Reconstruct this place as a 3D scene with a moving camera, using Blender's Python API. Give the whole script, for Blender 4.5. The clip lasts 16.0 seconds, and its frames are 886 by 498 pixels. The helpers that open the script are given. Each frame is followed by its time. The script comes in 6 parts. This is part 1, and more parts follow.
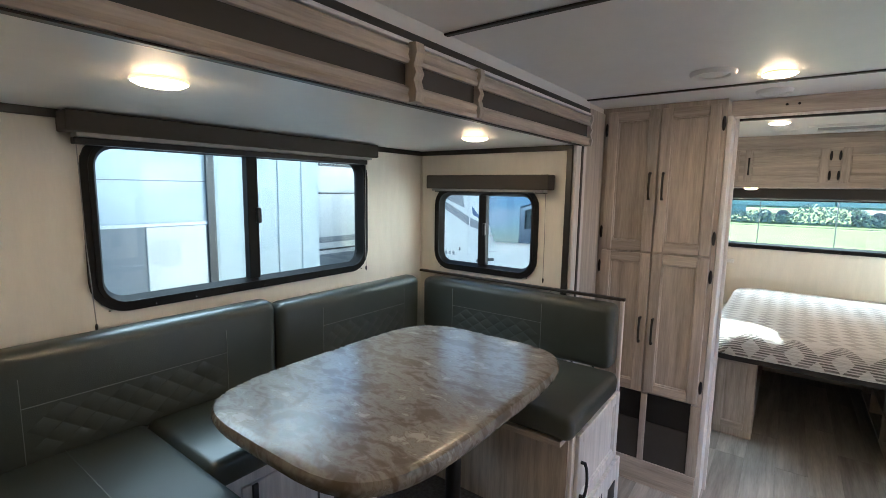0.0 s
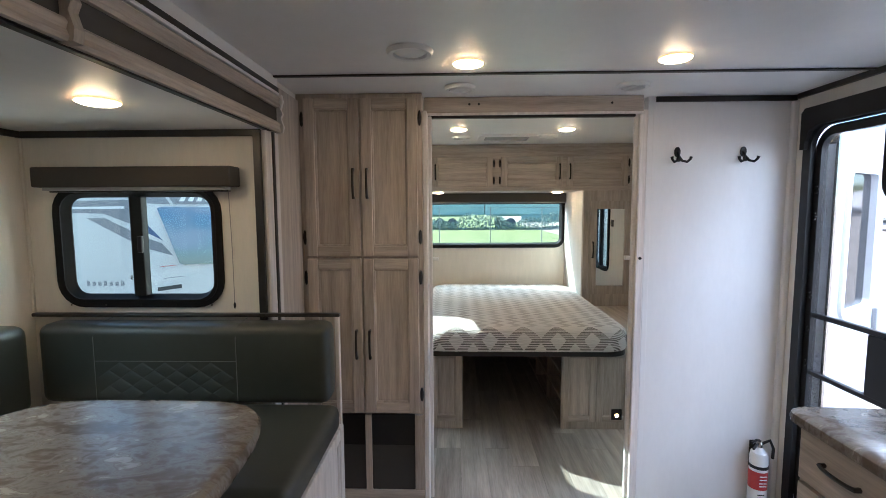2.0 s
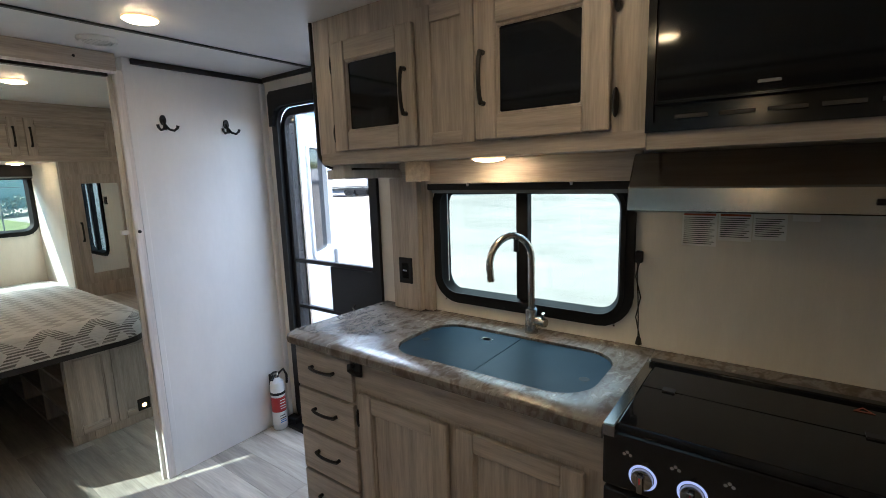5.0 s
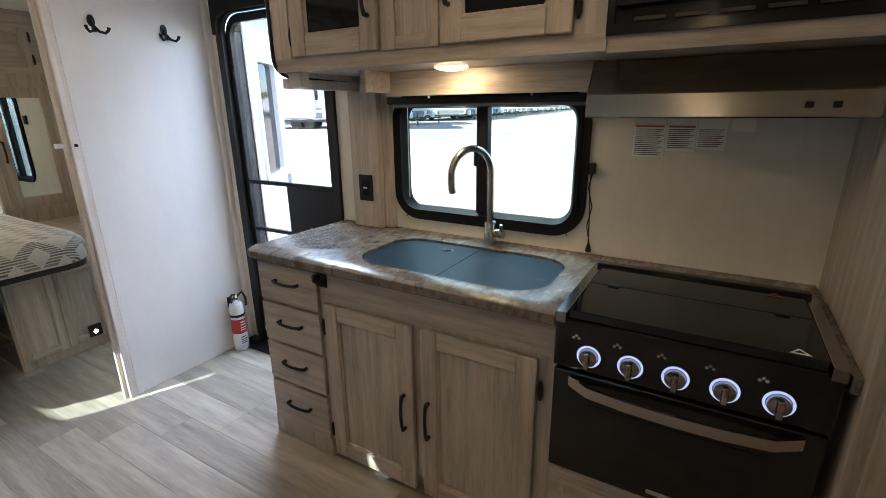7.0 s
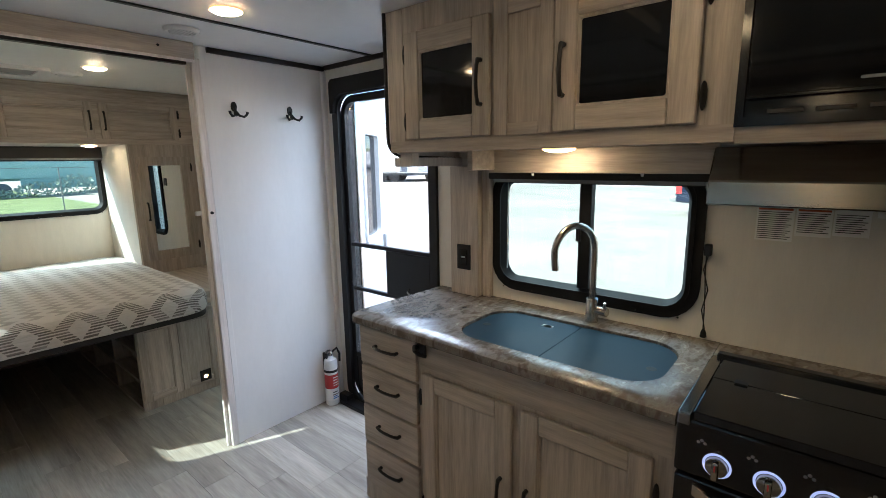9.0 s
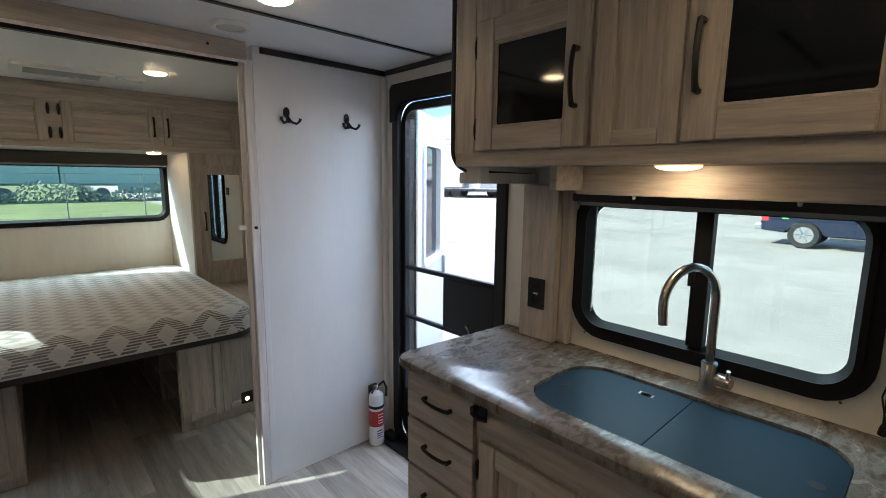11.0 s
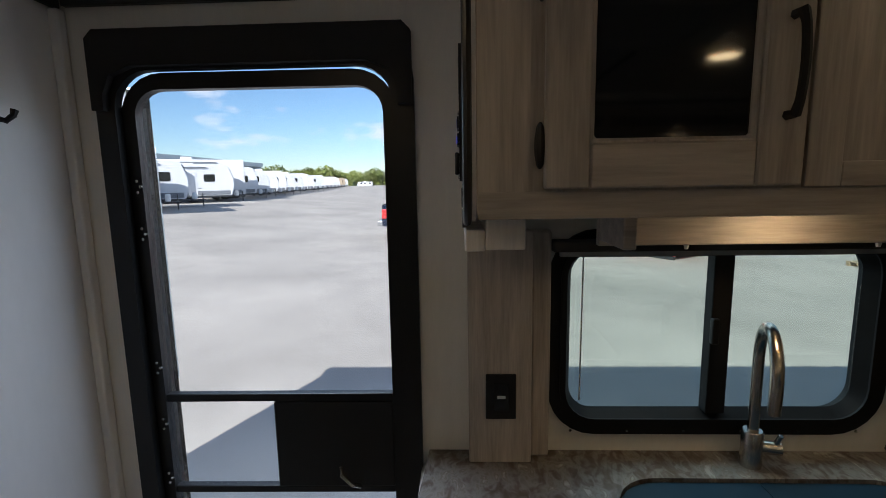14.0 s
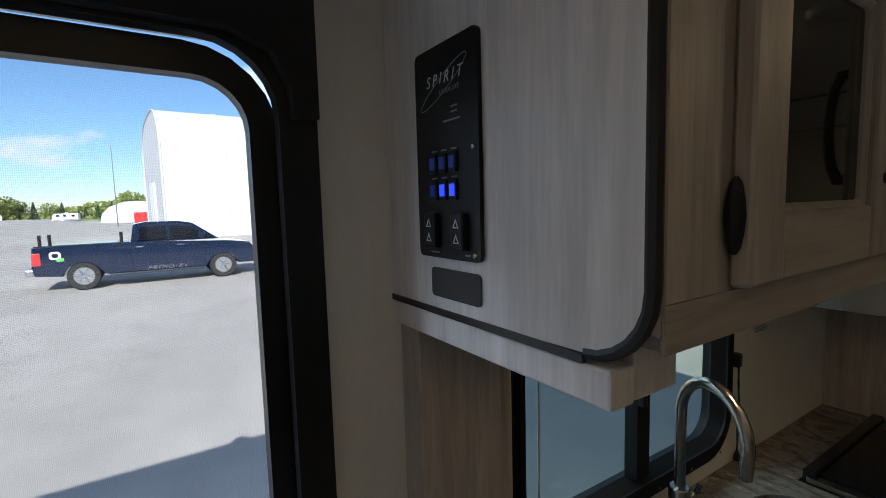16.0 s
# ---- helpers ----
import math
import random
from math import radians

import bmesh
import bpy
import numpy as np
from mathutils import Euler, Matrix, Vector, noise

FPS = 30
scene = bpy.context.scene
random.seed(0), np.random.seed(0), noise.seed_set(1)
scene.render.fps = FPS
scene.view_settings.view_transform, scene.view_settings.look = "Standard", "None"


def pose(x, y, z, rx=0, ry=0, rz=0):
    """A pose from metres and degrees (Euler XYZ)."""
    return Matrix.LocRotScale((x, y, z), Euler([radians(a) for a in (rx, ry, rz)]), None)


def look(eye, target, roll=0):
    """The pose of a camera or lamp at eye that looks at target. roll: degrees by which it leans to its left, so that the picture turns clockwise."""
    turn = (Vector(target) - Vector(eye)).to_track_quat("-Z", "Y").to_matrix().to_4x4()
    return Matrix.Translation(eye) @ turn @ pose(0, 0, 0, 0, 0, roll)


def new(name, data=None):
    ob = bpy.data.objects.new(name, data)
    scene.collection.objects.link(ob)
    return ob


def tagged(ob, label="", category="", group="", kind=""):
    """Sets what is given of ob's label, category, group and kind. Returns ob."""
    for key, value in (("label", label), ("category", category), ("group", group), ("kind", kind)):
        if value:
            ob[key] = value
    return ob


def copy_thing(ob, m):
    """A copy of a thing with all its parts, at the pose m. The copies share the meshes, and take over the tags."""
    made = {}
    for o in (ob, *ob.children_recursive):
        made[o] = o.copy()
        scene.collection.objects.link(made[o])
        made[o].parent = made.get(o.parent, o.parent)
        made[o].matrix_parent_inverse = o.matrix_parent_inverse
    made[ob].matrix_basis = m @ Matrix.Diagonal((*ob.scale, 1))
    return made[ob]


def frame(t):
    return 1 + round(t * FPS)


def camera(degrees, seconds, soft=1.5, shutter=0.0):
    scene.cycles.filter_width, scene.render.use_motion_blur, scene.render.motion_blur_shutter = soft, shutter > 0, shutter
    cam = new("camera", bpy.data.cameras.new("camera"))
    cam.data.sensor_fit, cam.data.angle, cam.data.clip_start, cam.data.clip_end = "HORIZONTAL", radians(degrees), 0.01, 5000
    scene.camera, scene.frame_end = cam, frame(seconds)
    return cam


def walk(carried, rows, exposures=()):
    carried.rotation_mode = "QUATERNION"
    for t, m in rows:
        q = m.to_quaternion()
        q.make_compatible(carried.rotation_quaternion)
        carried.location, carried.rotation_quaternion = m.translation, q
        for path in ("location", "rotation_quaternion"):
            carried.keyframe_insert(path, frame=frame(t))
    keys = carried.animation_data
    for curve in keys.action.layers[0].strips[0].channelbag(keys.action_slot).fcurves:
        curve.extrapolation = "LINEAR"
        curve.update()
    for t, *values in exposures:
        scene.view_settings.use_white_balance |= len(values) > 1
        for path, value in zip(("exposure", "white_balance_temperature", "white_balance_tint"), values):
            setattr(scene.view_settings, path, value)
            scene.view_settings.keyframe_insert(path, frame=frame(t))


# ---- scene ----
cam = camera(87.3, 16.0, soft=0.7)
PATH = [
    (0, (-0.345, 0.284, 1.587), (-1.529, 1.875, 1.333), 0.9),
    (0.5, (-0.389, 0.346, 1.546), (-1.414, 2.045, 1.295), 0.8),
    (1, (-0.437, 0.506, 1.559), (-1.228, 2.325, 1.308), 0.7),
    (1.5, (-0.452, 0.647, 1.545), (-0.92, 2.578, 1.32), 0.3),
    (2, (-0.466, 0.701, 1.512), (-0.521, 2.692, 1.331), -0.3),
    (2.5, (-0.488, 0.717, 1.516), (-0.134, 2.679, 1.361), -1.4),
    (3, (-0.54, 0.728, 1.518), (0.201, 2.578, 1.354), -2.1),
    (3.5, (-0.566, 0.711, 1.512), (0.501, 2.392, 1.333), -2.5),
    (4, (-0.517, 0.673, 1.507), (0.794, 2.171, 1.311), -2.2),
    (4.5, (-0.477, 0.633, 1.498), (1.007, 1.951, 1.251), -2.1),
    (5, (-0.46, 0.592, 1.474), (1.131, 1.762, 1.156), -1.8),
    (5.2, (-0.467, 0.583, 1.461), (1.154, 1.7, 1.108), -1.7),
    (7.3, (-0.542, 0.591, 1.393), (1.104, 1.562, 0.804), -0.6),
    (7.5, (-0.551, 0.594, 1.406), (1.091, 1.585, 0.839), -0.7),
    (8, (-0.567, 0.609, 1.444), (1.057, 1.667, 0.948), -0.8),
    (8.5, (-0.578, 0.641, 1.468), (1.004, 1.789, 1.044), -0.7),
    (9, (-0.577, 0.668, 1.486), (0.928, 1.931, 1.115), -0.9),
    (9.5, (-0.565, 0.709, 1.487), (0.836, 2.097, 1.154), -0.7),
    (9.7, (-0.545, 0.723, 1.484), (0.808, 2.161, 1.165), -0.5),
    (11.8, (-0.275, 1.158, 1.489), (1.092, 2.589, 1.198), 1.7),
    (12, (-0.269, 1.238, 1.507), (1.173, 2.59, 1.204), 1.2),
    (12.5, (-0.181, 1.464, 1.5), (1.439, 2.604, 1.221), 1.5),
    (13, (-0.042, 1.687, 1.543), (1.758, 2.517, 1.275), 0.4),
    (13.5, (0.003, 1.867, 1.564), (1.928, 2.321, 1.271), -0.8),
    (14, (0.001, 2.035, 1.58), (1.978, 2.112, 1.293), -1.0),
    (14.5, (0.108, 2.135, 1.575), (2.087, 1.954, 1.349), -0.6),
    (15, (0.297, 2.192, 1.601), (2.237, 1.746, 1.408), -1.3),
    (15.5, (0.42, 2.26, 1.622), (2.25, 1.479, 1.419), -1.9),
    (16, (0.507, 2.349, 1.647), (2.181, 1.272, 1.456), -1.6),
]
EXPOSURES = [(0, 3.15, 5450, 13), (1.5, 2.8, 5480, 13), (3.0, 2.65, 5500, 12), (3.6, 2.35, 5550, 9), (5.0, 2.35, 5550, 9), (7.5, 2.72, 5750, 10), (8.5, 2.62, 5700, 9), (9.7, 2.22, 5550, 8), (12.0, 1.8, 5700, 10), (12.5, 1.55, 5750, 10), (13.0, 1.2, 5800, 9), (14.0, 1.02, 5800, 9), (16.0, 0.93, 5650, 7)]
walk(cam, [(t, look(eye, target, roll)) for t, eye, target, roll in PATH], EXPOSURES)

# ---- light ----
SUN_TRAVEL = Vector((0.92, -0.39, -0.62))
world = bpy.data.worlds.new("world")
scene.world = world
world.use_nodes = True
wn, wl = world.node_tree.nodes, world.node_tree.links
wn.clear()
sky = wn.new("ShaderNodeTexSky")
sky.sky_type, sky.sun_disc = "NISHITA", False
sky.dust_density, sky.ozone_density = 0.12, 4.0
sky.sun_elevation, sky.sun_rotation = radians(31.8), radians(293)
wc = wn.new("ShaderNodeTexCoord")
wm = wn.new("ShaderNodeMapping")
wm.inputs["Scale"].default_value = (3.4, 3.4, 9.0)
cl = wn.new("ShaderNodeTexNoise")
cl.inputs["Scale"].default_value, cl.inputs["Detail"].default_value = 1.6, 8
cr = wn.new("ShaderNodeValToRGB")
cr.color_ramp.elements[0].position, cr.color_ramp.elements[1].position = 0.55, 0.64
cr.color_ramp.elements[1].color = (0.85, 0.85, 0.85, 1)
mixc = wn.new("ShaderNodeMix")
mixc.data_type = "RGBA"
mixc.inputs[7].default_value = (7.5, 7.5, 7.6, 1)
bg = wn.new("ShaderNodeBackground")
bg.inputs["Strength"].default_value = 0.08
wo = wn.new("ShaderNodeOutputWorld")
wl.new(wc.outputs["Generated"], wm.inputs["Vector"])
wl.new(wm.outputs[0], cl.inputs["Vector"])
wl.new(cl.outputs["Fac"], cr.inputs["Fac"])
wl.new(cr.outputs["Color"], mixc.inputs[0])
wl.new(sky.outputs[0], mixc.inputs[6])
wl.new(mixc.outputs[2], bg.inputs["Color"])
wl.new(bg.outputs[0], wo.inputs["Surface"])

sun = new("sun", bpy.data.lights.new("sun", "SUN"))
sun.data.energy, sun.data.angle, sun.data.color = 4.6, radians(0.53), (1.0, 0.93, 0.83)
sun.matrix_world = look(-SUN_TRAVEL * 20, (0, 0, 0))



def window_fill_lamp(p, target, w, h, watts, colour=(0.84, 0.92, 1.0)):
    """An added area lamp outside an opening, out of view, standing in for skylight."""
    o = new("window_fill_lamp", bpy.data.lights.new("window_fill_lamp", "AREA"))
    o.data.shape, o.data.size, o.data.size_y, o.data.energy, o.data.color = "RECTANGLE", w, h, watts, colour
    o.matrix_world = look(p, target)
    return o


window_fill_lamp((-2.85, 1.40, 2.55), (-1.55, 1.40, 1.0), 2.2, 1.0, 19)
window_fill_lamp((1.70, 1.40, 2.00), (0.75, 1.40, 0.85), 1.6, 0.9, 5)
window_fill_lamp((2.00, 2.90, 2.85), (0.7, 2.45, 0.95), 2.2, 1.1, 52)
window_fill_lamp((-1.66, 3.88, 1.85), (-0.6, 3.88, 0.75), 0.6, 0.5, 9)
window_fill_lamp((-0.12, 5.80, 2.10), (-0.12, 4.6, 0.8), 1.3, 0.5, 14)
LAMP = 11.0          # glow of the dome lamps
GROUND = -0.65      # the yard lies below the trailer's floor
CEIL = 2.03


# ---- materials ----
def mat(name, base, rough=0.5, metal=0.0, vary=0.12, scale=6.0, bump=0.0, bscale=60.0, stretch=(1, 1, 1), tint=None, spec=0.5, rand=0.0, coat=0.0):
    """A principled material with two scales of variation, stretched grain, bump and a tone that may differ by object."""
    m = bpy.data.materials.new(name)
    m.use_nodes = True
    n, l = m.node_tree.nodes, m.node_tree.links
    p = n["Principled BSDF"]
    p.inputs["Roughness"].default_value, p.inputs["Metallic"].default_value = rough, metal
    p.inputs["Specular IOR Level"].default_value = spec
    p.inputs["Coat Weight"].default_value = coat
    tc, mp = n.new("ShaderNodeTexCoord"), n.new("ShaderNodeMapping")
    mp.inputs["Scale"].default_value = stretch
    l.new(tc.outputs["Object"], mp.inputs["Vector"])
    if rand:
        oi = n.new("ShaderNodeObjectInfo")
        off = n.new("ShaderNodeVectorMath")
        off.operation = "MULTIPLY_ADD"
        comb = n.new("ShaderNodeCombineXYZ")
        for i in range(3):
            l.new(oi.outputs["Random"], comb.inputs[i])
        off.inputs[1].default_value = (37, 53, 41)
        l.new(comb.outputs[0], off.inputs[0])
        l.new(tc.outputs["Object"], off.inputs[2])
        l.new(off.outputs[0], mp.inputs["Vector"])
    big, fine = n.new("ShaderNodeTexNoise"), n.new("ShaderNodeTexNoise")
    big.inputs["Scale"].default_value, big.inputs["Detail"].default_value = scale, 6
    fine.inputs["Scale"].default_value, fine.inputs["Detail"].default_value = scale * 6, 4
    l.new(mp.outputs[0], big.inputs["Vector"])
    l.new(mp.outputs[0], fine.inputs["Vector"])
    add = n.new("ShaderNodeMath")
    add.operation = "MULTIPLY_ADD"
    add.inputs[1].default_value = 0.45
    l.new(fine.outputs["Fac"], add.inputs[0])
    l.new(big.outputs["Fac"], add.inputs[2])
    ramp = n.new("ShaderNodeValToRGB")
    ramp.color_ramp.elements[0].position, ramp.color_ramp.elements[1].position = 0.45, 1.0
    b = tint or base
    ramp.color_ramp.elements[0].color = (*[c * (1 - vary) for c in base], 1)
    ramp.color_ramp.elements[1].color = (*[min(1, c * (1 + vary)) for c in b], 1)
    l.new(add.outputs[0], ramp.inputs["Fac"])
    out = ramp.outputs["Color"]
    if rand:
        hs = n.new("ShaderNodeHueSaturation")
        rr = n.new("ShaderNodeMapRange")
        rr.inputs["To Min"].default_value, rr.inputs["To Max"].default_value = 1 - rand, 1 + rand
        l.new(oi.outputs["Random"], rr.inputs["Value"])
        l.new(rr.outputs[0], hs.inputs["Value"])
        l.new(out, hs.inputs["Color"])
        out = hs.outputs["Color"]
    l.new(out, p.inputs["Base Color"])
    rv = n.new("ShaderNodeMapRange")
    rv.inputs["To Min"].default_value, rv.inputs["To Max"].default_value = max(0.02, rough * 0.85), min(1, rough * 1.15)
    l.new(big.outputs["Fac"], rv.inputs["Value"])
    l.new(rv.outputs[0], p.inputs["Roughness"])
    if bump:
        bn, bt = n.new("ShaderNodeBump"), n.new("ShaderNodeTexNoise")
        bt.inputs["Scale"].default_value, bt.inputs["Detail"].default_value = bscale, 5
        l.new(mp.outputs[0], bt.inputs["Vector"])
        bn.inputs["Strength"].default_value, bn.inputs["Distance"].default_value = bump, 0.002
        l.new(bt.outputs["Fac"], bn.inputs["Height"])
        l.new(bn.outputs[0], p.inputs["Normal"])
    return m


def glow(name, colour, strength):
    m = bpy.data.materials.new(name)
    m.use_nodes = True
    p = m.node_tree.nodes["Principled BSDF"]
    p.inputs["Base Color"].default_value = (*colour, 1)
    p.inputs["Emission Color"].default_value = (*colour, 1)
    p.inputs["Emission Strength"].default_value = strength
    return m


def glass(name, colour):
    """Thin flat tinted glass: clear straight through, mirroring by Fresnel."""
    m = bpy.data.materials.new(name)
    m.use_nodes = True
    n, l = m.node_tree.nodes, m.node_tree.links
    n.clear()
    tr, gl, lw, mx, out = (n.new(k) for k in ("ShaderNodeBsdfTransparent", "ShaderNodeBsdfGlossy", "ShaderNodeLayerWeight", "ShaderNodeMixShader", "ShaderNodeOutputMaterial"))
    tr.inputs["Color"].default_value = (*colour, 1)
    gl.inputs["Roughness"].default_value = 0.0
    pw, fr = n.new("ShaderNodeMath"), n.new("ShaderNodeMath")
    pw.operation, fr.operation = "POWER", "MULTIPLY_ADD"
    pw.inputs[1].default_value, fr.inputs[1].default_value, fr.inputs[2].default_value = 5.0, 0.7, 0.035
    l.new(lw.outputs["Facing"], pw.inputs[0])
    l.new(pw.outputs[0], fr.inputs[0])
    l.new(fr.outputs[0], mx.inputs[0])
    l.new(tr.outputs[0], mx.inputs[1])
    l.new(gl.outputs[0], mx.inputs[2])
    l.new(mx.outputs[0], out.inputs["Surface"])
    return m


def stone_mat():
    """Brown and grey marbled laminate."""
    m = bpy.data.materials.new("stone_laminate")
    m.use_nodes = True
    n, l = m.node_tree.nodes, m.node_tree.links
    p = n["Principled BSDF"]
    tc = n.new("ShaderNodeTexCoord")
    mp = n.new("ShaderNodeMapping")
    mp.inputs["Scale"].default_value = (1.0, 1.7, 1.0)
    mp.inputs["Rotation"].default_value = (0, 0, 0.5)
    a, b, c = (n.new("ShaderNodeTexNoise") for _ in range(3))
    for t, s, d, dist in ((a, 7.5, 10, 1.6), (b, 24.0, 10, 1.2), (c, 90, 3, 0)):
        t.inputs["Scale"].default_value, t.inputs["Detail"].default_value, t.inputs["Distortion"].default_value = s, d, dist
        l.new(mp.outputs[0], t.inputs["Vector"])
    l.new(tc.outputs["Object"], mp.inputs["Vector"])
    r1 = n.new("ShaderNodeValToRGB")
    e = r1.color_ramp.elements
    e[0].position, e[0].color = 0.33, (0.098, 0.078, 0.063, 1)
    e[1].position, e[1].color = 0.72, (0.30, 0.285, 0.265, 1)
    for pos, col in ((0.43, (0.128, 0.108, 0.094, 1)), (0.5, (0.17, 0.155, 0.141, 1)), (0.57, (0.20, 0.186, 0.172, 1)), (0.62, (0.157, 0.134, 0.115, 1))):
        x = e.new(pos)
        x.color = col
    s1 = n.new("ShaderNodeMath")
    s1.operation = "MULTIPLY_ADD"
    s1.inputs[1].default_value = 0.6
    l.new(b.outputs["Fac"], s1.inputs[0])
    sub = n.new("ShaderNodeMath")
    sub.operation = "SUBTRACT"
    sub.inputs[1].default_value = 0.30
    l.new(a.outputs["Fac"], sub.inputs[0])
    l.new(sub.outputs[0], s1.inputs[2])
    l.new(s1.outputs[0], r1.inputs["Fac"])
    l.new(r1.outputs["Color"], p.inputs["Base Color"])
    p.inputs["Roughness"].default_value = 0.27
    bp = n.new("ShaderNodeBump")
    bp.inputs["Strength"].default_value, bp.inputs["Distance"].default_value = 0.015, 0.001
    l.new(c.outputs["Fac"], bp.inputs["Height"])
    l.new(bp.outputs[0], p.inputs["Normal"])
    return m


def fabric_mat():
    """White bed cloth woven with grey hatched lozenges."""
    m = bpy.data.materials.new("bed_cloth")
    m.use_nodes = True
    n, l = m.node_tree.nodes, m.node_tree.links
    p = n["Principled BSDF"]
    p.inputs["Roughness"].default_value = 0.9
    p.inputs["Specular IOR Level"].default_value = 0.2
    tc, sp = n.new("ShaderNodeTexCoord"), n.new("ShaderNodeSeparateXYZ")
    l.new(tc.outputs["Object"], sp.inputs[0])

    def math_node(op, a, b=None):
        k = n.new("ShaderNodeMath")
        k.operation = op
        for i, v in enumerate((a, b)):
            if v is None:
                continue
            if isinstance(v, (int, float)):
                k.inputs[i].default_value = v
            else:
                l.new(v, k.inputs[i])
        return k.outputs[0]
    along = math_node("ADD", sp.outputs["Y"], sp.outputs["Z"])
    side = math_node("LESS_THAN", along, -0.055)

    def tri(v, pitch):
        return math_node("ABSOLUTE", math_node("SUBTRACT", math_node("FRACT", math_node("MULTIPLY", v, 1 / pitch)), 0.5))
    d = math_node("ADD", tri(sp.outputs["X"], 0.21), tri(math_node("ADD", along, 0.325), 0.27))
    band = math_node("MULTIPLY", math_node("GREATER_THAN", d, 0.24), math_node("LESS_THAN", d, 0.55))
    hatch = math_node("GREATER_THAN", math_node("FRACT", math_node("MULTIPLY", along, 1 / 0.0150)), 0.42)
    front = math_node("MULTIPLY", math_node("MULTIPLY", band, hatch), side)
    wave = math_node("ADD", math_node("MULTIPLY", sp.outputs["X"], 1 / 0.105), math_node("MULTIPLY", tri(sp.outputs["Y"], 0.075), 1.1))
    zigzag = math_node("GREATER_THAN", math_node("FRACT", wave), 0.56)
    fill = math_node("MULTIPLY", zigzag, math_node("SUBTRACT", 1.0, side))
    ink = math_node("ADD", front, math_node("MULTIPLY", fill, 0.42))
    fade = n.new("ShaderNodeTexNoise")
    fade.inputs["Scale"].default_value = 7
    ink2 = math_node("MULTIPLY", ink, math_node("MULTIPLY", fade.outputs["Fac"], 1.85))
    mx = n.new("ShaderNodeMix")
    mx.data_type = "RGBA"
    mx.inputs[6].default_value = (0.64, 0.62, 0.60, 1)
    mx.inputs[7].default_value = (0.17, 0.155, 0.145, 1)
    l.new(ink2, mx.inputs[0])
    l.new(mx.outputs[2], p.inputs["Base Color"])
    w, bp = n.new("ShaderNodeTexNoise"), n.new("ShaderNodeBump")
    w.inputs["Scale"].default_value = 14
    bp.inputs["Strength"].default_value, bp.inputs["Distance"].default_value = 0.5, 0.02
    l.new(w.outputs["Fac"], bp.inputs["Height"])
    l.new(bp.outputs[0], p.inputs["Normal"])
    return m


def screen_mat():
    """Fine insect screen: open mesh of thin dark threads."""
    m = bpy.data.materials.new("insect_screen")
    m.use_nodes = True
    n, l = m.node_tree.nodes, m.node_tree.links
    p = n["Principled BSDF"]
    p.inputs["Base Color"].default_value = (0.25, 0.25, 0.26, 1)
    p.inputs["Roughness"].default_value = 0.7
    tc, sp = n.new("ShaderNodeTexCoord"), n.new("ShaderNodeSeparateXYZ")
    l.new(tc.outputs["Object"], sp.inputs[0])
    ends = []
    for axis in ("Y", "Z"):
        k = [n.new("ShaderNodeMath") for _ in range(3)]
        k[0].operation, k[1].operation, k[2].operation = "MULTIPLY", "FRACT", "LESS_THAN"
        k[0].inputs[1].default_value, k[2].inputs[1].default_value = 1 / 0.0018, 0.3
        l.new(sp.outputs[axis], k[0].inputs[0])
        l.new(k[0].outputs[0], k[1].inputs[0])
        l.new(k[1].outputs[0], k[2].inputs[0])
        ends.append(k[2].outputs[0])
    mx, sc = n.new("ShaderNodeMath"), n.new("ShaderNodeMath")
    mx.operation, sc.operation = "MAXIMUM", "MULTIPLY_ADD"
    sc.inputs[1].default_value, sc.inputs[2].default_value = 0.09, 0.07
    l.new(ends[0], mx.inputs[0])
    l.new(ends[1], mx.inputs[1])
    l.new(mx.outputs[0], sc.inputs[0])
    l.new(sc.outputs[0], p.inputs["Alpha"])
    return m


